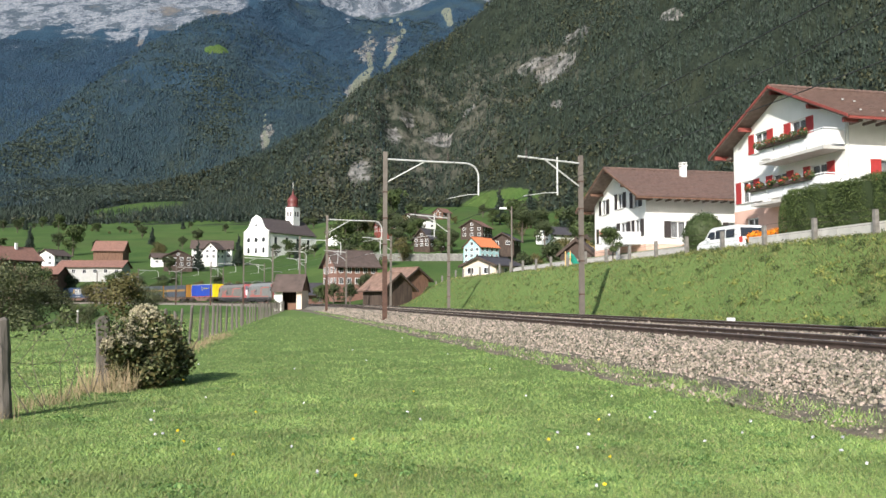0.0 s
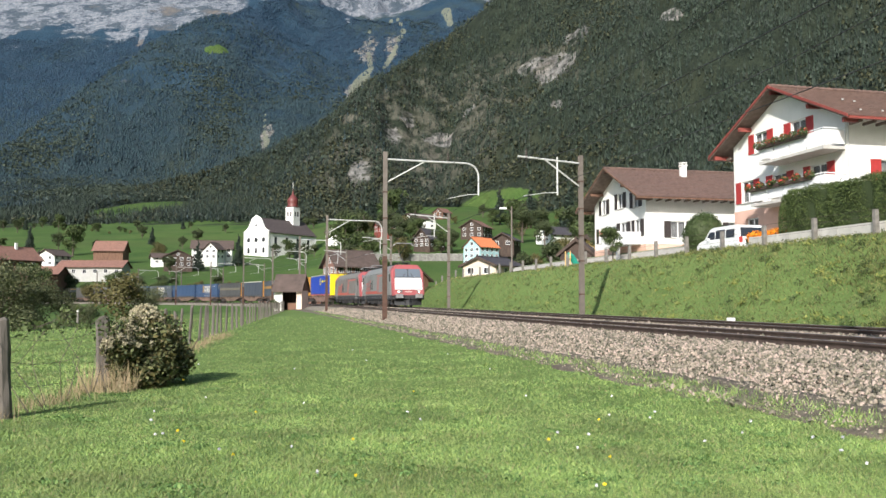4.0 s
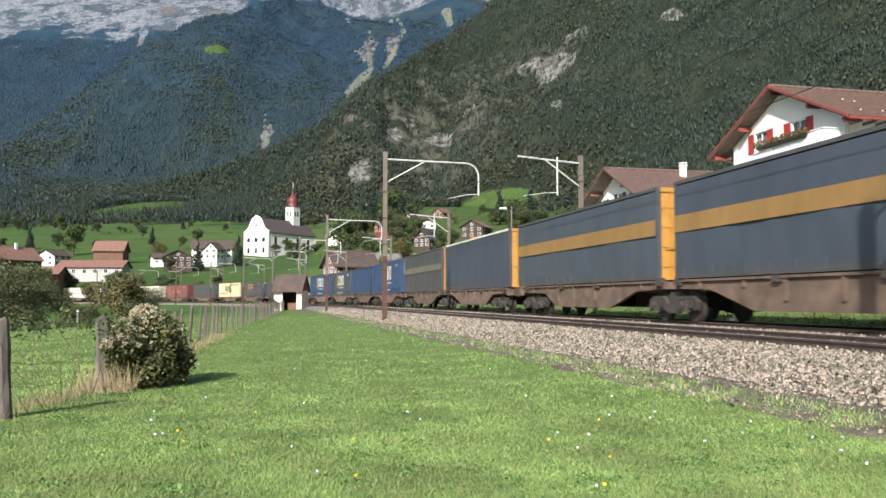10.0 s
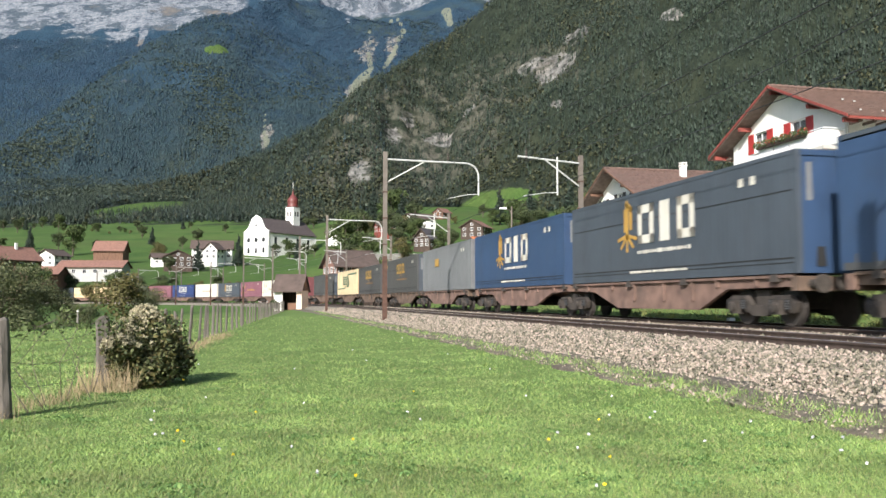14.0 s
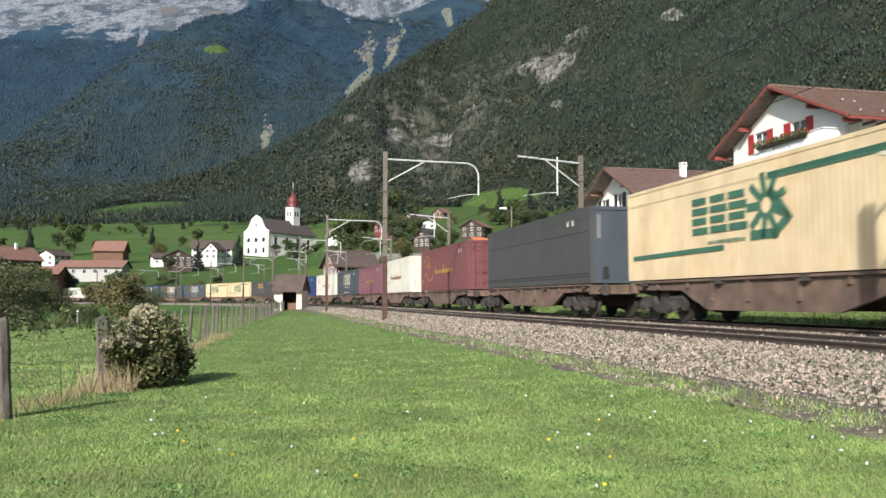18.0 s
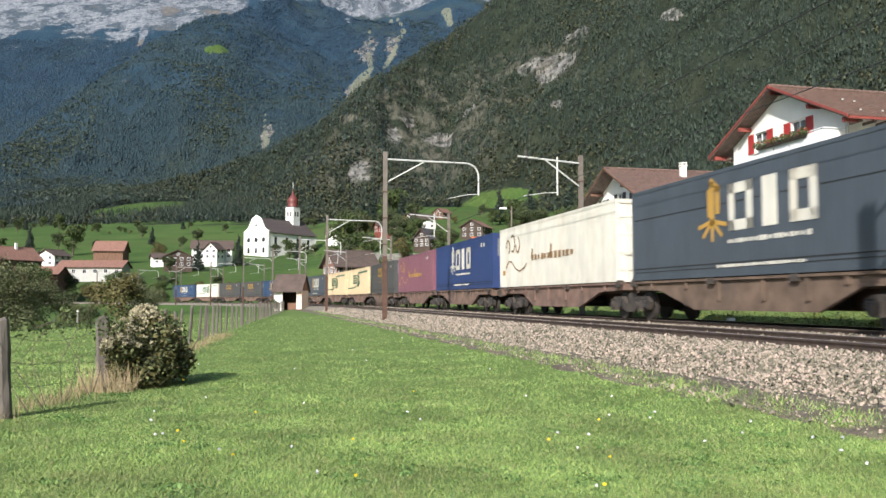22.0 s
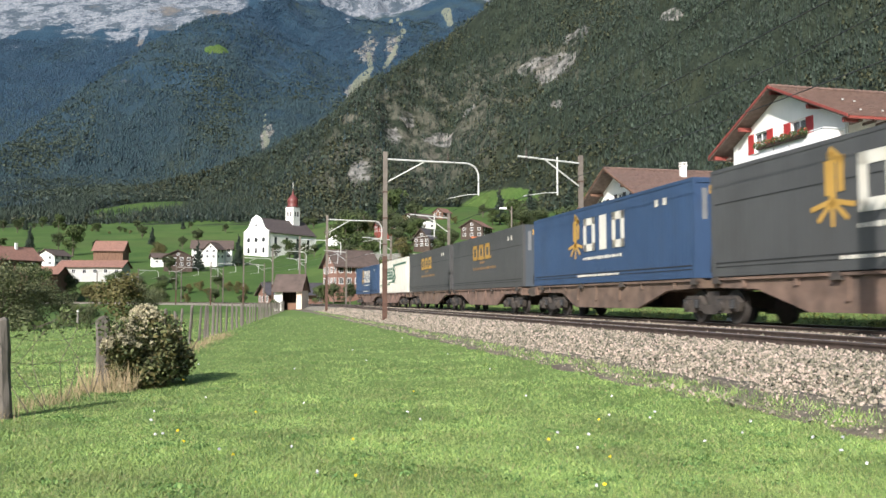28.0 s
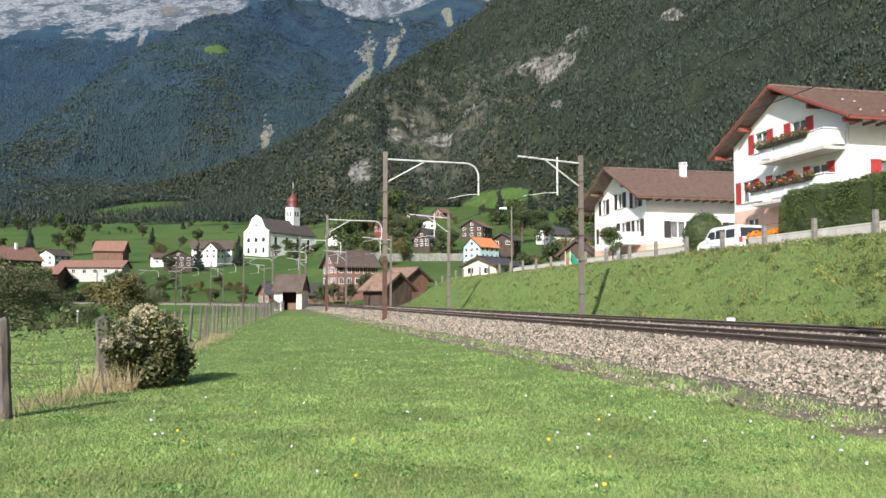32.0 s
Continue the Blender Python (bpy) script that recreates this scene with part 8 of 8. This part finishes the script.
plant(T_DARK, -61.0, 271, 0.38, rs_t.uniform(0, 360))
plant(T_DARK, -58.9, 277, 0.55, rs_t.uniform(0, 360))
plant(T_DARK, -133.1, 247, 0.44, rs_t.uniform(0, 360))
plant(T_DARK, -134.4, 254, 0.45, rs_t.uniform(0, 360))
plant(T_DARK, -135.8, 264, 0.49, rs_t.uniform(0, 360))
plant(T_DARK, -129.0, 262, 0.55, rs_t.uniform(0, 360))
plant(T_ROUND, -117.9, 246, 0.48, rs_t.uniform(0, 360))
plant(T_DARK, -127.4, 275, 0.40, rs_t.uniform(0, 360))
plant(T_DARK, -111.6, 249, 0.51, rs_t.uniform(0, 360))
plant(T_ROUND, -111.6, 256, 0.64, rs_t.uniform(0, 360))
plant(T_ROUND, -108.8, 259, 0.62, rs_t.uniform(0, 360))
plant(T_DARK, -106.3, 264, 0.57, rs_t.uniform(0, 360))
plant(T_ROUND, -103.6, 265, 0.58, rs_t.uniform(0, 360))
plant(T_FIR, -19.6, 389, 1.52, rs_t.uniform(0, 360))
plant(T_OLIVE, 64.5, 447, 1.93, rs_t.uniform(0, 360))
plant(T_DARK, -27.6, 245, 1.23, rs_t.uniform(0, 360))
plant(T_ROUND, -30.2, 421, 1.44, rs_t.uniform(0, 360))
plant(T_OLIVE, -24.1, 248, 2.41, rs_t.uniform(0, 360))
plant(T_OLIVE, -34.5, 393, 1.81, rs_t.uniform(0, 360))
plant(T_ROUND, 55.7, 372, 1.46, rs_t.uniform(0, 360))
plant(T_DARK, 48.3, 457, 1.10, rs_t.uniform(0, 360))
plant(T_DARK, 54.1, 321, 1.30, rs_t.uniform(0, 360))
plant(T_OLIVE, 33.0, 346, 2.10, rs_t.uniform(0, 360))
plant(T_DARK, -16.1, 296, 1.47, rs_t.uniform(0, 360))
plant(T_OLIVE, -26.5, 396, 1.76, rs_t.uniform(0, 360))
plant(T_DARK, -14.7, 409, 1.71, rs_t.uniform(0, 360))
plant(T_FIR, 54.6, 373, 1.07, rs_t.uniform(0, 360))
plant(T_ROUND, -54.2, 446, 1.33, rs_t.uniform(0, 360))
plant(T_DARK, 41.6, 348, 1.66, rs_t.uniform(0, 360))
plant(T_DARK, 80.8, 500, 1.48, rs_t.uniform(0, 360))
plant(T_DARK, 63.3, 351, 1.75, rs_t.uniform(0, 360))
plant(T_ROUND, -9.8, 296, 1.18, rs_t.uniform(0, 360))
plant(T_ROUND, 92.0, 497, 2.01, rs_t.uniform(0, 360))
plant(T_OLIVE, 83.6, 455, 1.58, rs_t.uniform(0, 360))
plant(T_OLIVE, -12.2, 245, 2.21, rs_t.uniform(0, 360))
plant(T_DARK, -33.8, 293, 1.12, rs_t.uniform(0, 360))
plant(T_FIR, 87.2, 511, 1.40, rs_t.uniform(0, 360))
plant(T_ROUND, -46.7, 415, 1.33, rs_t.uniform(0, 360))
plant(T_DARK, -11.2, 300, 1.43, rs_t.uniform(0, 360))
plant(T_OLIVE, -17.2, 372, 2.20, rs_t.uniform(0, 360))
plant(T_FIR, -108.1, 446, 0.78, rs_t.uniform(0, 360))
plant(T_ROUND, -242.3, 448, 0.85, rs_t.uniform(0, 360))
plant(T_FIR, -230.3, 455, 1.17, rs_t.uniform(0, 360))
plant(T_FIR, -328.3, 683, 0.78, rs_t.uniform(0, 360))
plant(T_DARK, -145.5, 456, 1.00, rs_t.uniform(0, 360))
plant(T_DARK, -153.3, 575, 0.91, rs_t.uniform(0, 360))
plant(T_DARK, -197.7, 639, 0.81, rs_t.uniform(0, 360))
plant(T_DARK, -331.2, 614, 1.13, rs_t.uniform(0, 360))
plant(T_FIR, -312.7, 611, 0.95, rs_t.uniform(0, 360))
plant(T_DARK, -97.5, 614, 1.17, rs_t.uniform(0, 360))
plant(T_DARK, -105.9, 447, 1.18, rs_t.uniform(0, 360))
plant(T_FIR, -202.6, 635, 0.86, rs_t.uniform(0, 360))
plant(T_DARK, -195.8, 531, 1.22, rs_t.uniform(0, 360))
plant(T_ROUND, -312.8, 637, 1.16, rs_t.uniform(0, 360))
plant(T_DARK, -306.0, 586, 1.42, rs_t.uniform(0, 360))
plant(T_FIR, -171.8, 482, 1.00, rs_t.uniform(0, 360))
plant(T_DARK, -102.3, 612, 1.25, rs_t.uniform(0, 360))
plant(T_DARK, -78.2, 472, 1.06, rs_t.uniform(0, 360))
plant(T_DARK, -232.1, 619, 1.10, rs_t.uniform(0, 360))
plant(T_ROUND, -288.7, 612, 1.48, rs_t.uniform(0, 360))
plant(T_DARK, -144.8, 482, 1.33, rs_t.uniform(0, 360))
plant(T_DARK, -113.5, 565, 1.30, rs_t.uniform(0, 360))
plant(T_ROUND, -351.3, 681, 0.90, rs_t.uniform(0, 360))
plant(T_DARK, -212.4, 451, 1.35, rs_t.uniform(0, 360))


rs_h = random.Random(31)
for k in range(22):
    plant((T_DARK, T_ROUND, T_OLIVE)[k % 3], -348 + 6.4 * k + rs_h.uniform(-4, 4), 655 - 4.2 * k + rs_h.uniform(-14, 14), rs_h.uniform(0.4, 0.95), rs_h.uniform(0, 360))


# ---- woods on the mountainsides ----
def in_blot(x, y, z, blots, grow=1.0):
    hit = np.zeros(x.shape, bool)
    for c, size, swing, q in blots:
        hit |= ((x - c[0]) * q[0]) ** 2 + ((y - c[1]) * q[1]) ** 2 + ((z - c[2]) * q[2]) ** 2 < (size * grow) ** 2
    return hit


def conifers(x, y, z, h, w, seed, single=False):
    """Ragged conifers: drooping boughs about a stem (or one cone each, far off): verts and triangles."""
    rs = np.random.RandomState(seed)
    n = len(x)
    if single:
        k = 4
        a = np.arange(k) * math.tau / k + rs.rand(n, 1) * 6.3
        r = w[:, None] * rs.uniform(0.6, 1.3, (n, k))
        ring = np.stack([x[:, None] + r * np.cos(a), y[:, None] + r * np.sin(a), z[:, None] + h[:, None] * rs.uniform(-0.1, 0.25, (n, k))], -1)
        tip = np.stack([x + rs.normal(size=n) * w * 0.15, y, z + h], -1)[:, None]
        i = np.arange(k)
        f = np.stack([i, (i + 1) % k, np.full(k, k)], 1)[None] + (np.arange(n) * (k + 1))[:, None, None]
        return np.concatenate([ring, tip], 1).reshape(-1, 3), f.reshape(-1, 3)
    k = 7
    f = (np.arange(k) + rs.rand(n, k)) / k
    a = np.arange(k) * 2.4 + rs.rand(n, 1) * 6.3 + rs.normal(size=(n, k)) * 0.3
    r = w[:, None] * (1.08 - f) * rs.uniform(0.7, 1.25, (n, k))
    spread = rs.uniform(0.45, 0.85, (n, k))
    zb = z[:, None] + h[:, None] * (f * 0.86)
    root = np.stack([np.repeat(x[:, None], k, 1), np.repeat(y[:, None], k, 1), zb + h[:, None] * 0.22], -1)
    p = np.stack([x[:, None] + r * np.cos(a - spread), y[:, None] + r * np.sin(a - spread), zb - h[:, None] * rs.uniform(0, 0.06, (n, k))], -1)
    q = np.stack([x[:, None] + r * np.cos(a + spread), y[:, None] + r * np.sin(a + spread), zb - h[:, None] * rs.uniform(0, 0.06, (n, k))], -1)
    v = np.stack([root, p, q], 2).reshape(-1, 3)
    return v, np.arange(len(v)).reshape(-1, 3)


OCT_V = np.array([(-1, -1, -1), (1, -1, -1), (1, 1, -1), (-1, 1, -1), (-0.7, -0.7, 1), (0.7, -0.7, 1), (0.7, 0.7, 1), (-0.7, 0.7, 1)]) * 0.75
OCT_F = np.array([(4, 5, 6, 7), (0, 1, 5, 4), (1, 2, 6, 5), (2, 3, 7, 6), (3, 0, 4, 7)])


def round_crowns(x, y, z, h, w, seed):
    """Broadleaf crowns as ragged heaps of leaf clumps."""
    rs = np.random.RandomState(seed)
    n, k = len(x), 6
    d = rs.normal(size=(n, k, 3))
    d[..., 2] = np.abs(d[..., 2]) * 0.9 - 0.1
    d /= np.linalg.norm(d, axis=2)[..., None]
    size = np.stack([w, w, h * 0.5], -1)[:, None]
    c = np.stack([x, y, z + h * 0.4], -1)[:, None] + d * size * rs.uniform(0.55, 1.0, (n, k, 1))
    nrm = d + rs.normal(size=(n, k, 3)) * 0.35
    nrm /= np.linalg.norm(nrm, axis=2)[..., None]
    t = np.cross(nrm, rs.normal(size=(n, k, 3)))
    t /= np.linalg.norm(t, axis=2)[..., None]
    b = np.cross(nrm, t)
    q = (w[:, None] * rs.uniform(0.42, 0.80, (n, k)))[..., None]
    v = np.stack([c - t * q, c - b * q * 0.8, c + t * q, c + b * q * 0.8], 2).reshape(-1, 3)
    return v, np.arange(len(v)).reshape(-1, 4)


def wood(name, label, count, xr, yr, keep, mat, round_mat, share, hr, wr, seed, single=False):
    rs = np.random.RandomState(seed)
    x, y = rs.uniform(*xr, count), rs.uniform(*yr, count)
    ok = keep(x, y)
    x, y = x[ok], y[ok]
    z = land(x, y)
    ok = ~((x < -0.245 * y) & (y > 2730)) & ~in_blot(x, y, z, SCREE, 0.9)
    ok &= ~(in_blot(x, y, z, CLIFFS, 0.95) & (rs.rand(len(x)) < 0.84)) & ~in_blot(x, y, z, ALPS, 1.0) & ~(in_blot(x, y, z, GULLIES, 1.5) & (rs.rand(len(x)) < 0.93))
    ok &= ~(in_blot(x, y, z, SCRUB, 1.0) & (rs.rand(len(x)) < 0.3))
    thin = waves(x, y, 90, seed + 1, 3)
    ok &= thin + rs.rand(len(x)) * 0.35 > 0.48
    x, y, z = x[ok], y[ok], z[ok]
    clump = waves(x, y, 150, seed + 2, 3) + rs.normal(size=len(x)) * 0.12
    rnd = clump > np.quantile(clump, 1 - share)
    big = rs.rand(len(x)) ** 1.5
    h = hr[0] + (hr[1] - hr[0]) * big
    w = wr[0] + (wr[1] - wr[0]) * big
    v, f = conifers(x[~rnd], y[~rnd], z[~rnd] - 1, h[~rnd], w[~rnd], seed, single)
    tagged(sheet(name, v, f, mat), label, "forest", kind="stuff")
    v, f = round_crowns(x[rnd], y[rnd], z[rnd], h[rnd] * 0.72, w[rnd] * 1.25, seed)
    tagged(sheet("broadleaf_wood", v, f, round_mat), "autumn-tinged broadleaf trees among the conifers", "forest", kind="stuff")


# blue distance haze is painted into the conifer and far broadleaf colours
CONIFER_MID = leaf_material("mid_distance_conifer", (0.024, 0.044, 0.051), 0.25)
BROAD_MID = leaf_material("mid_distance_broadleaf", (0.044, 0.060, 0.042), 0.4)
SPRUCE_FAR = leaf_material("haze_blue_spruce", (0.020, 0.043, 0.069), 0.18)
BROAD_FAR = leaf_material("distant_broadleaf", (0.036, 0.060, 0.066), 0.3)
wood("conifer_forest", "dense dark conifer forest on the steep mountainside", 165000, (-420, 700), (440, 1180),
     lambda x, y: (y + 0.95 * np.maximum(x, 0) > 705) & (np.abs(x / y) < 0.62), CONIFER, BROADLEAF, 0.28, (8, 17), (0.9, 1.75), 100)
wood("conifer_forest", "distant spruce forest across the valley, tinted blue for haze", 230000, (-1750, 250), (1350, 2950),
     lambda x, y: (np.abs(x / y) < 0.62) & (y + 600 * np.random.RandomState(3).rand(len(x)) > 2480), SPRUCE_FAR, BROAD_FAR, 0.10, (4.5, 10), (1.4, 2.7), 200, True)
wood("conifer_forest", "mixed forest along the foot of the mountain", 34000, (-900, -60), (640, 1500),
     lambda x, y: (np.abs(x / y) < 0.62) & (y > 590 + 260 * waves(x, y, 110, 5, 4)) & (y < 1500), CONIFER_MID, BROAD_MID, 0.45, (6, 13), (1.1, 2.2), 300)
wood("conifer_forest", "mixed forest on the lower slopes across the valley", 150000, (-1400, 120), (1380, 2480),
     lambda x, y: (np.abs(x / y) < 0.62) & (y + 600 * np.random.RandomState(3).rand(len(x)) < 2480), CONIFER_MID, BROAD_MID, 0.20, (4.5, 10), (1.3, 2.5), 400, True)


# ---- ballast stones ----
def bed_height(a):
    return np.interp(a, (-6.4, -5.3, -5.1, -4.25, -3.3, -0.75, 0.0, 0.75, 3.4, 4.3, 5.3), (0.11, 0.15, 0.12, 0.44, 0.50, 0.52, 0.54, 0.52, 0.50, 0.44, 0.08))


def stones(n, lo, hi, u0, u1, seed, grade=1.0):
    rs = np.random.RandomState(seed)
    u = u0 * (u1 / u0) ** rs.rand(n)
    a = rs.uniform(lo, hi, n)
    f = (u - U0) / DU
    i = f.astype(int)
    x, y = LINE[i, 0] + (LINE[i + 1, 0] - LINE[i, 0]) * (f - i), LINE[i, 1] + (LINE[i + 1, 1] - LINE[i, 1]) * (f - i)
    off = a + MID
    x, y = x + off * np.cos(HEAD[i]), y + off * np.sin(HEAD[i])
    z = bed_height(a) + rs.uniform(-0.02, 0.03, n)
    spin = rs.rand(n) * 6.283
    tilt = rs.normal(size=(n, 2)) * 0.5
    r = rs.uniform(0.014, 0.033, n) * (1 + u / 45) * grade
    v = OCT_V[None] * rs.uniform(0.6, 1.3, (n, 8, 1)) * np.stack([r, r * rs.uniform(0.6, 1.3, n), r * rs.uniform(0.5, 0.9, n)], -1)[:, None]
    v[..., 2] += v[..., 0] * tilt[:, :1] + v[..., 1] * tilt[:, 1:]
    vx = v[..., 0] * np.cos(spin)[:, None] - v[..., 1] * np.sin(spin)[:, None]
    vy = v[..., 0] * np.sin(spin)[:, None] + v[..., 1] * np.cos(spin)[:, None]
    v = np.stack([vx, vy, v[..., 2]], -1) + np.stack([x, y, z], -1)[:, None]
    fs = OCT_F[None] + (np.arange(n) * 8)[:, None, None]
    ob = sheet("ballast_stones", v.reshape(-1, 3), fs.reshape(-1, 4), BALLAST_STONE)
    tagged(ob, "loose crushed grey and brown ballast stones", "gravel", kind="stuff")


stones(40000, -5.25, -3.2, 6, 80, 1, 0.82)
stones(9000, -3.2, -1.0, 6, 60, 2, 0.85)
stones(15000, -1.05, 1.05, 6, 90, 6)
stones(4000, 1.0, 3.4, 6, 60, 7)
stones(2600, -6.3, -5.2, 6, 50, 4, 0.42)
stones(240, -6.3, -5.2, 6, 50, 5, 0.8)
stones(5000, 3.4, 5.3, 8, 70, 3)


# ---- meadow grass, bank grass, flowers ----
def blades(name, label, x, y, z, h, w, lean, mat, seed):
    rs = np.random.RandomState(seed)
    n = len(x)
    a = rs.rand(n) * 6.283
    dx, dy = np.cos(a) * w, np.sin(a) * w
    l = rs.normal(size=(n, 2)) * lean[:, None]
    b0 = np.stack([x - dx, y - dy, z - 0.01], -1)
    b1 = np.stack([x + dx, y + dy, z - 0.01], -1)
    tip = np.stack([x + l[:, 0], y + l[:, 1], z + h], -1)
    v = np.stack([b0, b1, tip], 1).reshape(-1, 3)
    return tagged(sheet(name, v, np.arange(3 * n).reshape(-1, 3), mat), label, "grass", kind="stuff")


EDGE_D, EDGE_Z = (5.1, 5.37, 5.72, 6.02), (-1.0, 0.09, 0.125, 0.15)      # the gravel strip's rise across the line
HERB_LEAF = leaf_material("clover_leaves", (0.118, 0.205, 0.060), 0.4)


def meadow():
    rs = np.random.RandomState(9)
    n = 410000
    y = 1.0 / rs.uniform(1 / 62.0, 1 / 5.2, n)
    x = y * rs.uniform(-0.60, 0.60, n)
    d, s = x * CT - y * ST, x * ST + y * CT
    keep = d < np.where(s < 45, 5.80, 5.55) + 0.12 * np.sin(s * 1.3) + 0.08 * np.sin(s * 3.7) + 0.1 * rs.normal(size=n)
    x, y, d = x[keep], y[keep], d[keep]
    z = np.maximum(land(x, y), np.interp(d, EDGE_D, EDGE_Z))
    clump = waves(x, y, 0.8, 21, 3)
    h = (0.012 + 0.052 * clump ** 1.5 * rs.rand(len(x))) * (1 + 0.004 * y)
    left = x < -5.0 - 0.12 * (y - 9)
    h = h * np.where(left, 1.5, 1.0)
    w = 0.0018 + 0.00042 * y
    blades("meadow_grass", "short green meadow grass with paler and darker tufts", x, y, z, h, w, h * 1.15, GRASS, 10)
    dry = rs.rand(len(x)) < 0.05
    blades("dead_grass", "scattered straw-coloured dead blades in the meadow", x[dry] + 0.01, y[dry], z[dry], h[dry] * 1.1, w[dry] * 0.8, h[dry] * 1.4, DRY_STALK, 19)
    # rank grass along the fence and the ballast
    n = 2200
    t = rs.rand(n)
    yy = 7.5 * (30 / 7.5) ** t
    fx = np.where(yy < 12.3, -4.86 - (yy - 9) * 0.067, -5.08 - (yy - 12.3) * 0.158)
    xx = fx + rs.normal(size=n) * 0.16
    blades("rank_grass", "dry pale grass at the foot of the fence", xx, yy, land(xx, yy), rs.uniform(0.06, 0.22, n), 0.0022 + 0.0002 * yy, np.full(n, 0.07), DRY_STALK, 11)
    n = 3600
    s = 6 * (80 / 6) ** rs.rand(n)
    d = 5.84 + rs.normal(size=n) * 0.14
    xx, yy = d * CT + s * ST, -d * ST + s * CT
    blades("verge_grass", "straggling grass along the gravel edge", xx, yy, np.maximum(land(xx, yy), np.interp(d, EDGE_D, EDGE_Z)), rs.uniform(0.03, 0.11, n), 0.003 + 0.0003 * yy, np.full(n, 0.05), GRASS, 12)
    # flat rosettes of clover and dandelion
    n = 130
    y = 1.0 / rs.uniform(1 / 30.0, 1 / 5.3, n)
    x = y * rs.uniform(-0.5, 0.56, n)
    keep = (x * CT - y * ST < 5.1) & (x > -4.5 - 0.15 * (y - 9))
    x, y = x[keep], y[keep]
    z = land(x, y)
    rosettes = [((a, b, c + 0.012), (rs.uniform(0.05, 0.28), rs.uniform(0.04, 0.18), 0.022)) for a, b, c in zip(x, y, z)]
    v, f = leaf_cloud(rosettes, 8000, 0.016, 20, 0.95)
    tagged(sheet("meadow_herbs", v, f, HERB_LEAF), "flat dark green patches of clover and dandelion leaves", "herbs", kind="stuff")


meadow()


BANK_WEED = leaf_material("yellow_green_weeds", (0.20, 0.225, 0.06), 0.4)


def bank():
    rs = np.random.RandomState(14)
    n = 140000
    s = 1.0 / rs.uniform(1 / 125.0, 1 / 9.0, n)
    d = rs.uniform(16.9, 23.4, n)
    x, y = d * CT + s * ST, -d * ST + s * CT
    z = land(x, y)
    keep = (y > 3) & (np.abs(x / y) < 0.66)
    x, y, z = x[keep], y[keep], z[keep]
    h = 0.04 + 0.42 * waves(x, y, 1.1, 22, 3) ** 2 * rs.rand(len(x))
    w = 0.003 + 0.00036 * y
    blades("bank_grass", "rough yellow-green grass on the railway bank", x, y, z, h, w, h * 0.9, SLOPE_GRASS, 15)
    n = 900
    s = 1.0 / rs.uniform(1 / 110.0, 1 / 10.0, n)
    d = rs.uniform(17.2, 23.2, n)
    x, y = d * CT + s * ST, -d * ST + s * CT
    z = land(x, y)
    clumps = [((a, b, c + 0.06), (q, q, 0.5 * q)) for a, b, c, q in zip(x, y, z, rs.uniform(0.10, 0.34, n))]
    v, f = leaf_cloud(clumps[::2], 14000, 0.045, 23, 0.7)
    tagged(sheet("bank_weeds", v, f, LEAF), "dark leafy weeds scattered over the bank", "weeds", kind="stuff")
    v, f = leaf_cloud(clumps[1::2], 14000, 0.045, 24, 0.7)
    tagged(sheet("bank_weeds", v, f, BANK_WEED), "yellow-green leafy weeds scattered over the bank", "weeds", kind="stuff")


bank()


def flowers():
    rs = np.random.RandomState(16)
    n = 75
    y = 1.0 / rs.uniform(1 / 34.0, 1 / 5.6, n)
    x = y * rs.uniform(-0.45, 0.55, n)
    keep = (x * CT - y * ST < 5.0) & (x > -4.6 - 0.15 * (y - 9))
    x, y = x[keep], y[keep]
    z = land(x, y)
    blobs = [((a, b, c + rs.uniform(0.05, 0.12)), (0.013, 0.013, 0.01)) for a, b, c in zip(x, y, z)]
    v, f = leaf_cloud(blobs[: int(len(blobs) * 0.75)], 700, 0.009, 17, 0.9)
    tagged(sheet("meadow_flowers", v, f, FLOWER_WHITE), "small white and pale lilac flowers in the meadow", "flowers", kind="stuff")
    v, f = leaf_cloud(blobs[int(len(blobs) * 0.75):], 420, 0.008, 18, 0.9)
    tagged(sheet("meadow_flowers", v, f, FLOWER_YELLOW), "small yellow flowers in the meadow", "flowers", kind="stuff")


FLOWER_WHITE = leaf_material("white_lilac_petals", (0.72, 0.70, 0.78), 0.1)
FLOWER_YELLOW = leaf_material("yellow_petals", (0.75, 0.58, 0.03), 0.1)
flowers()

motions()
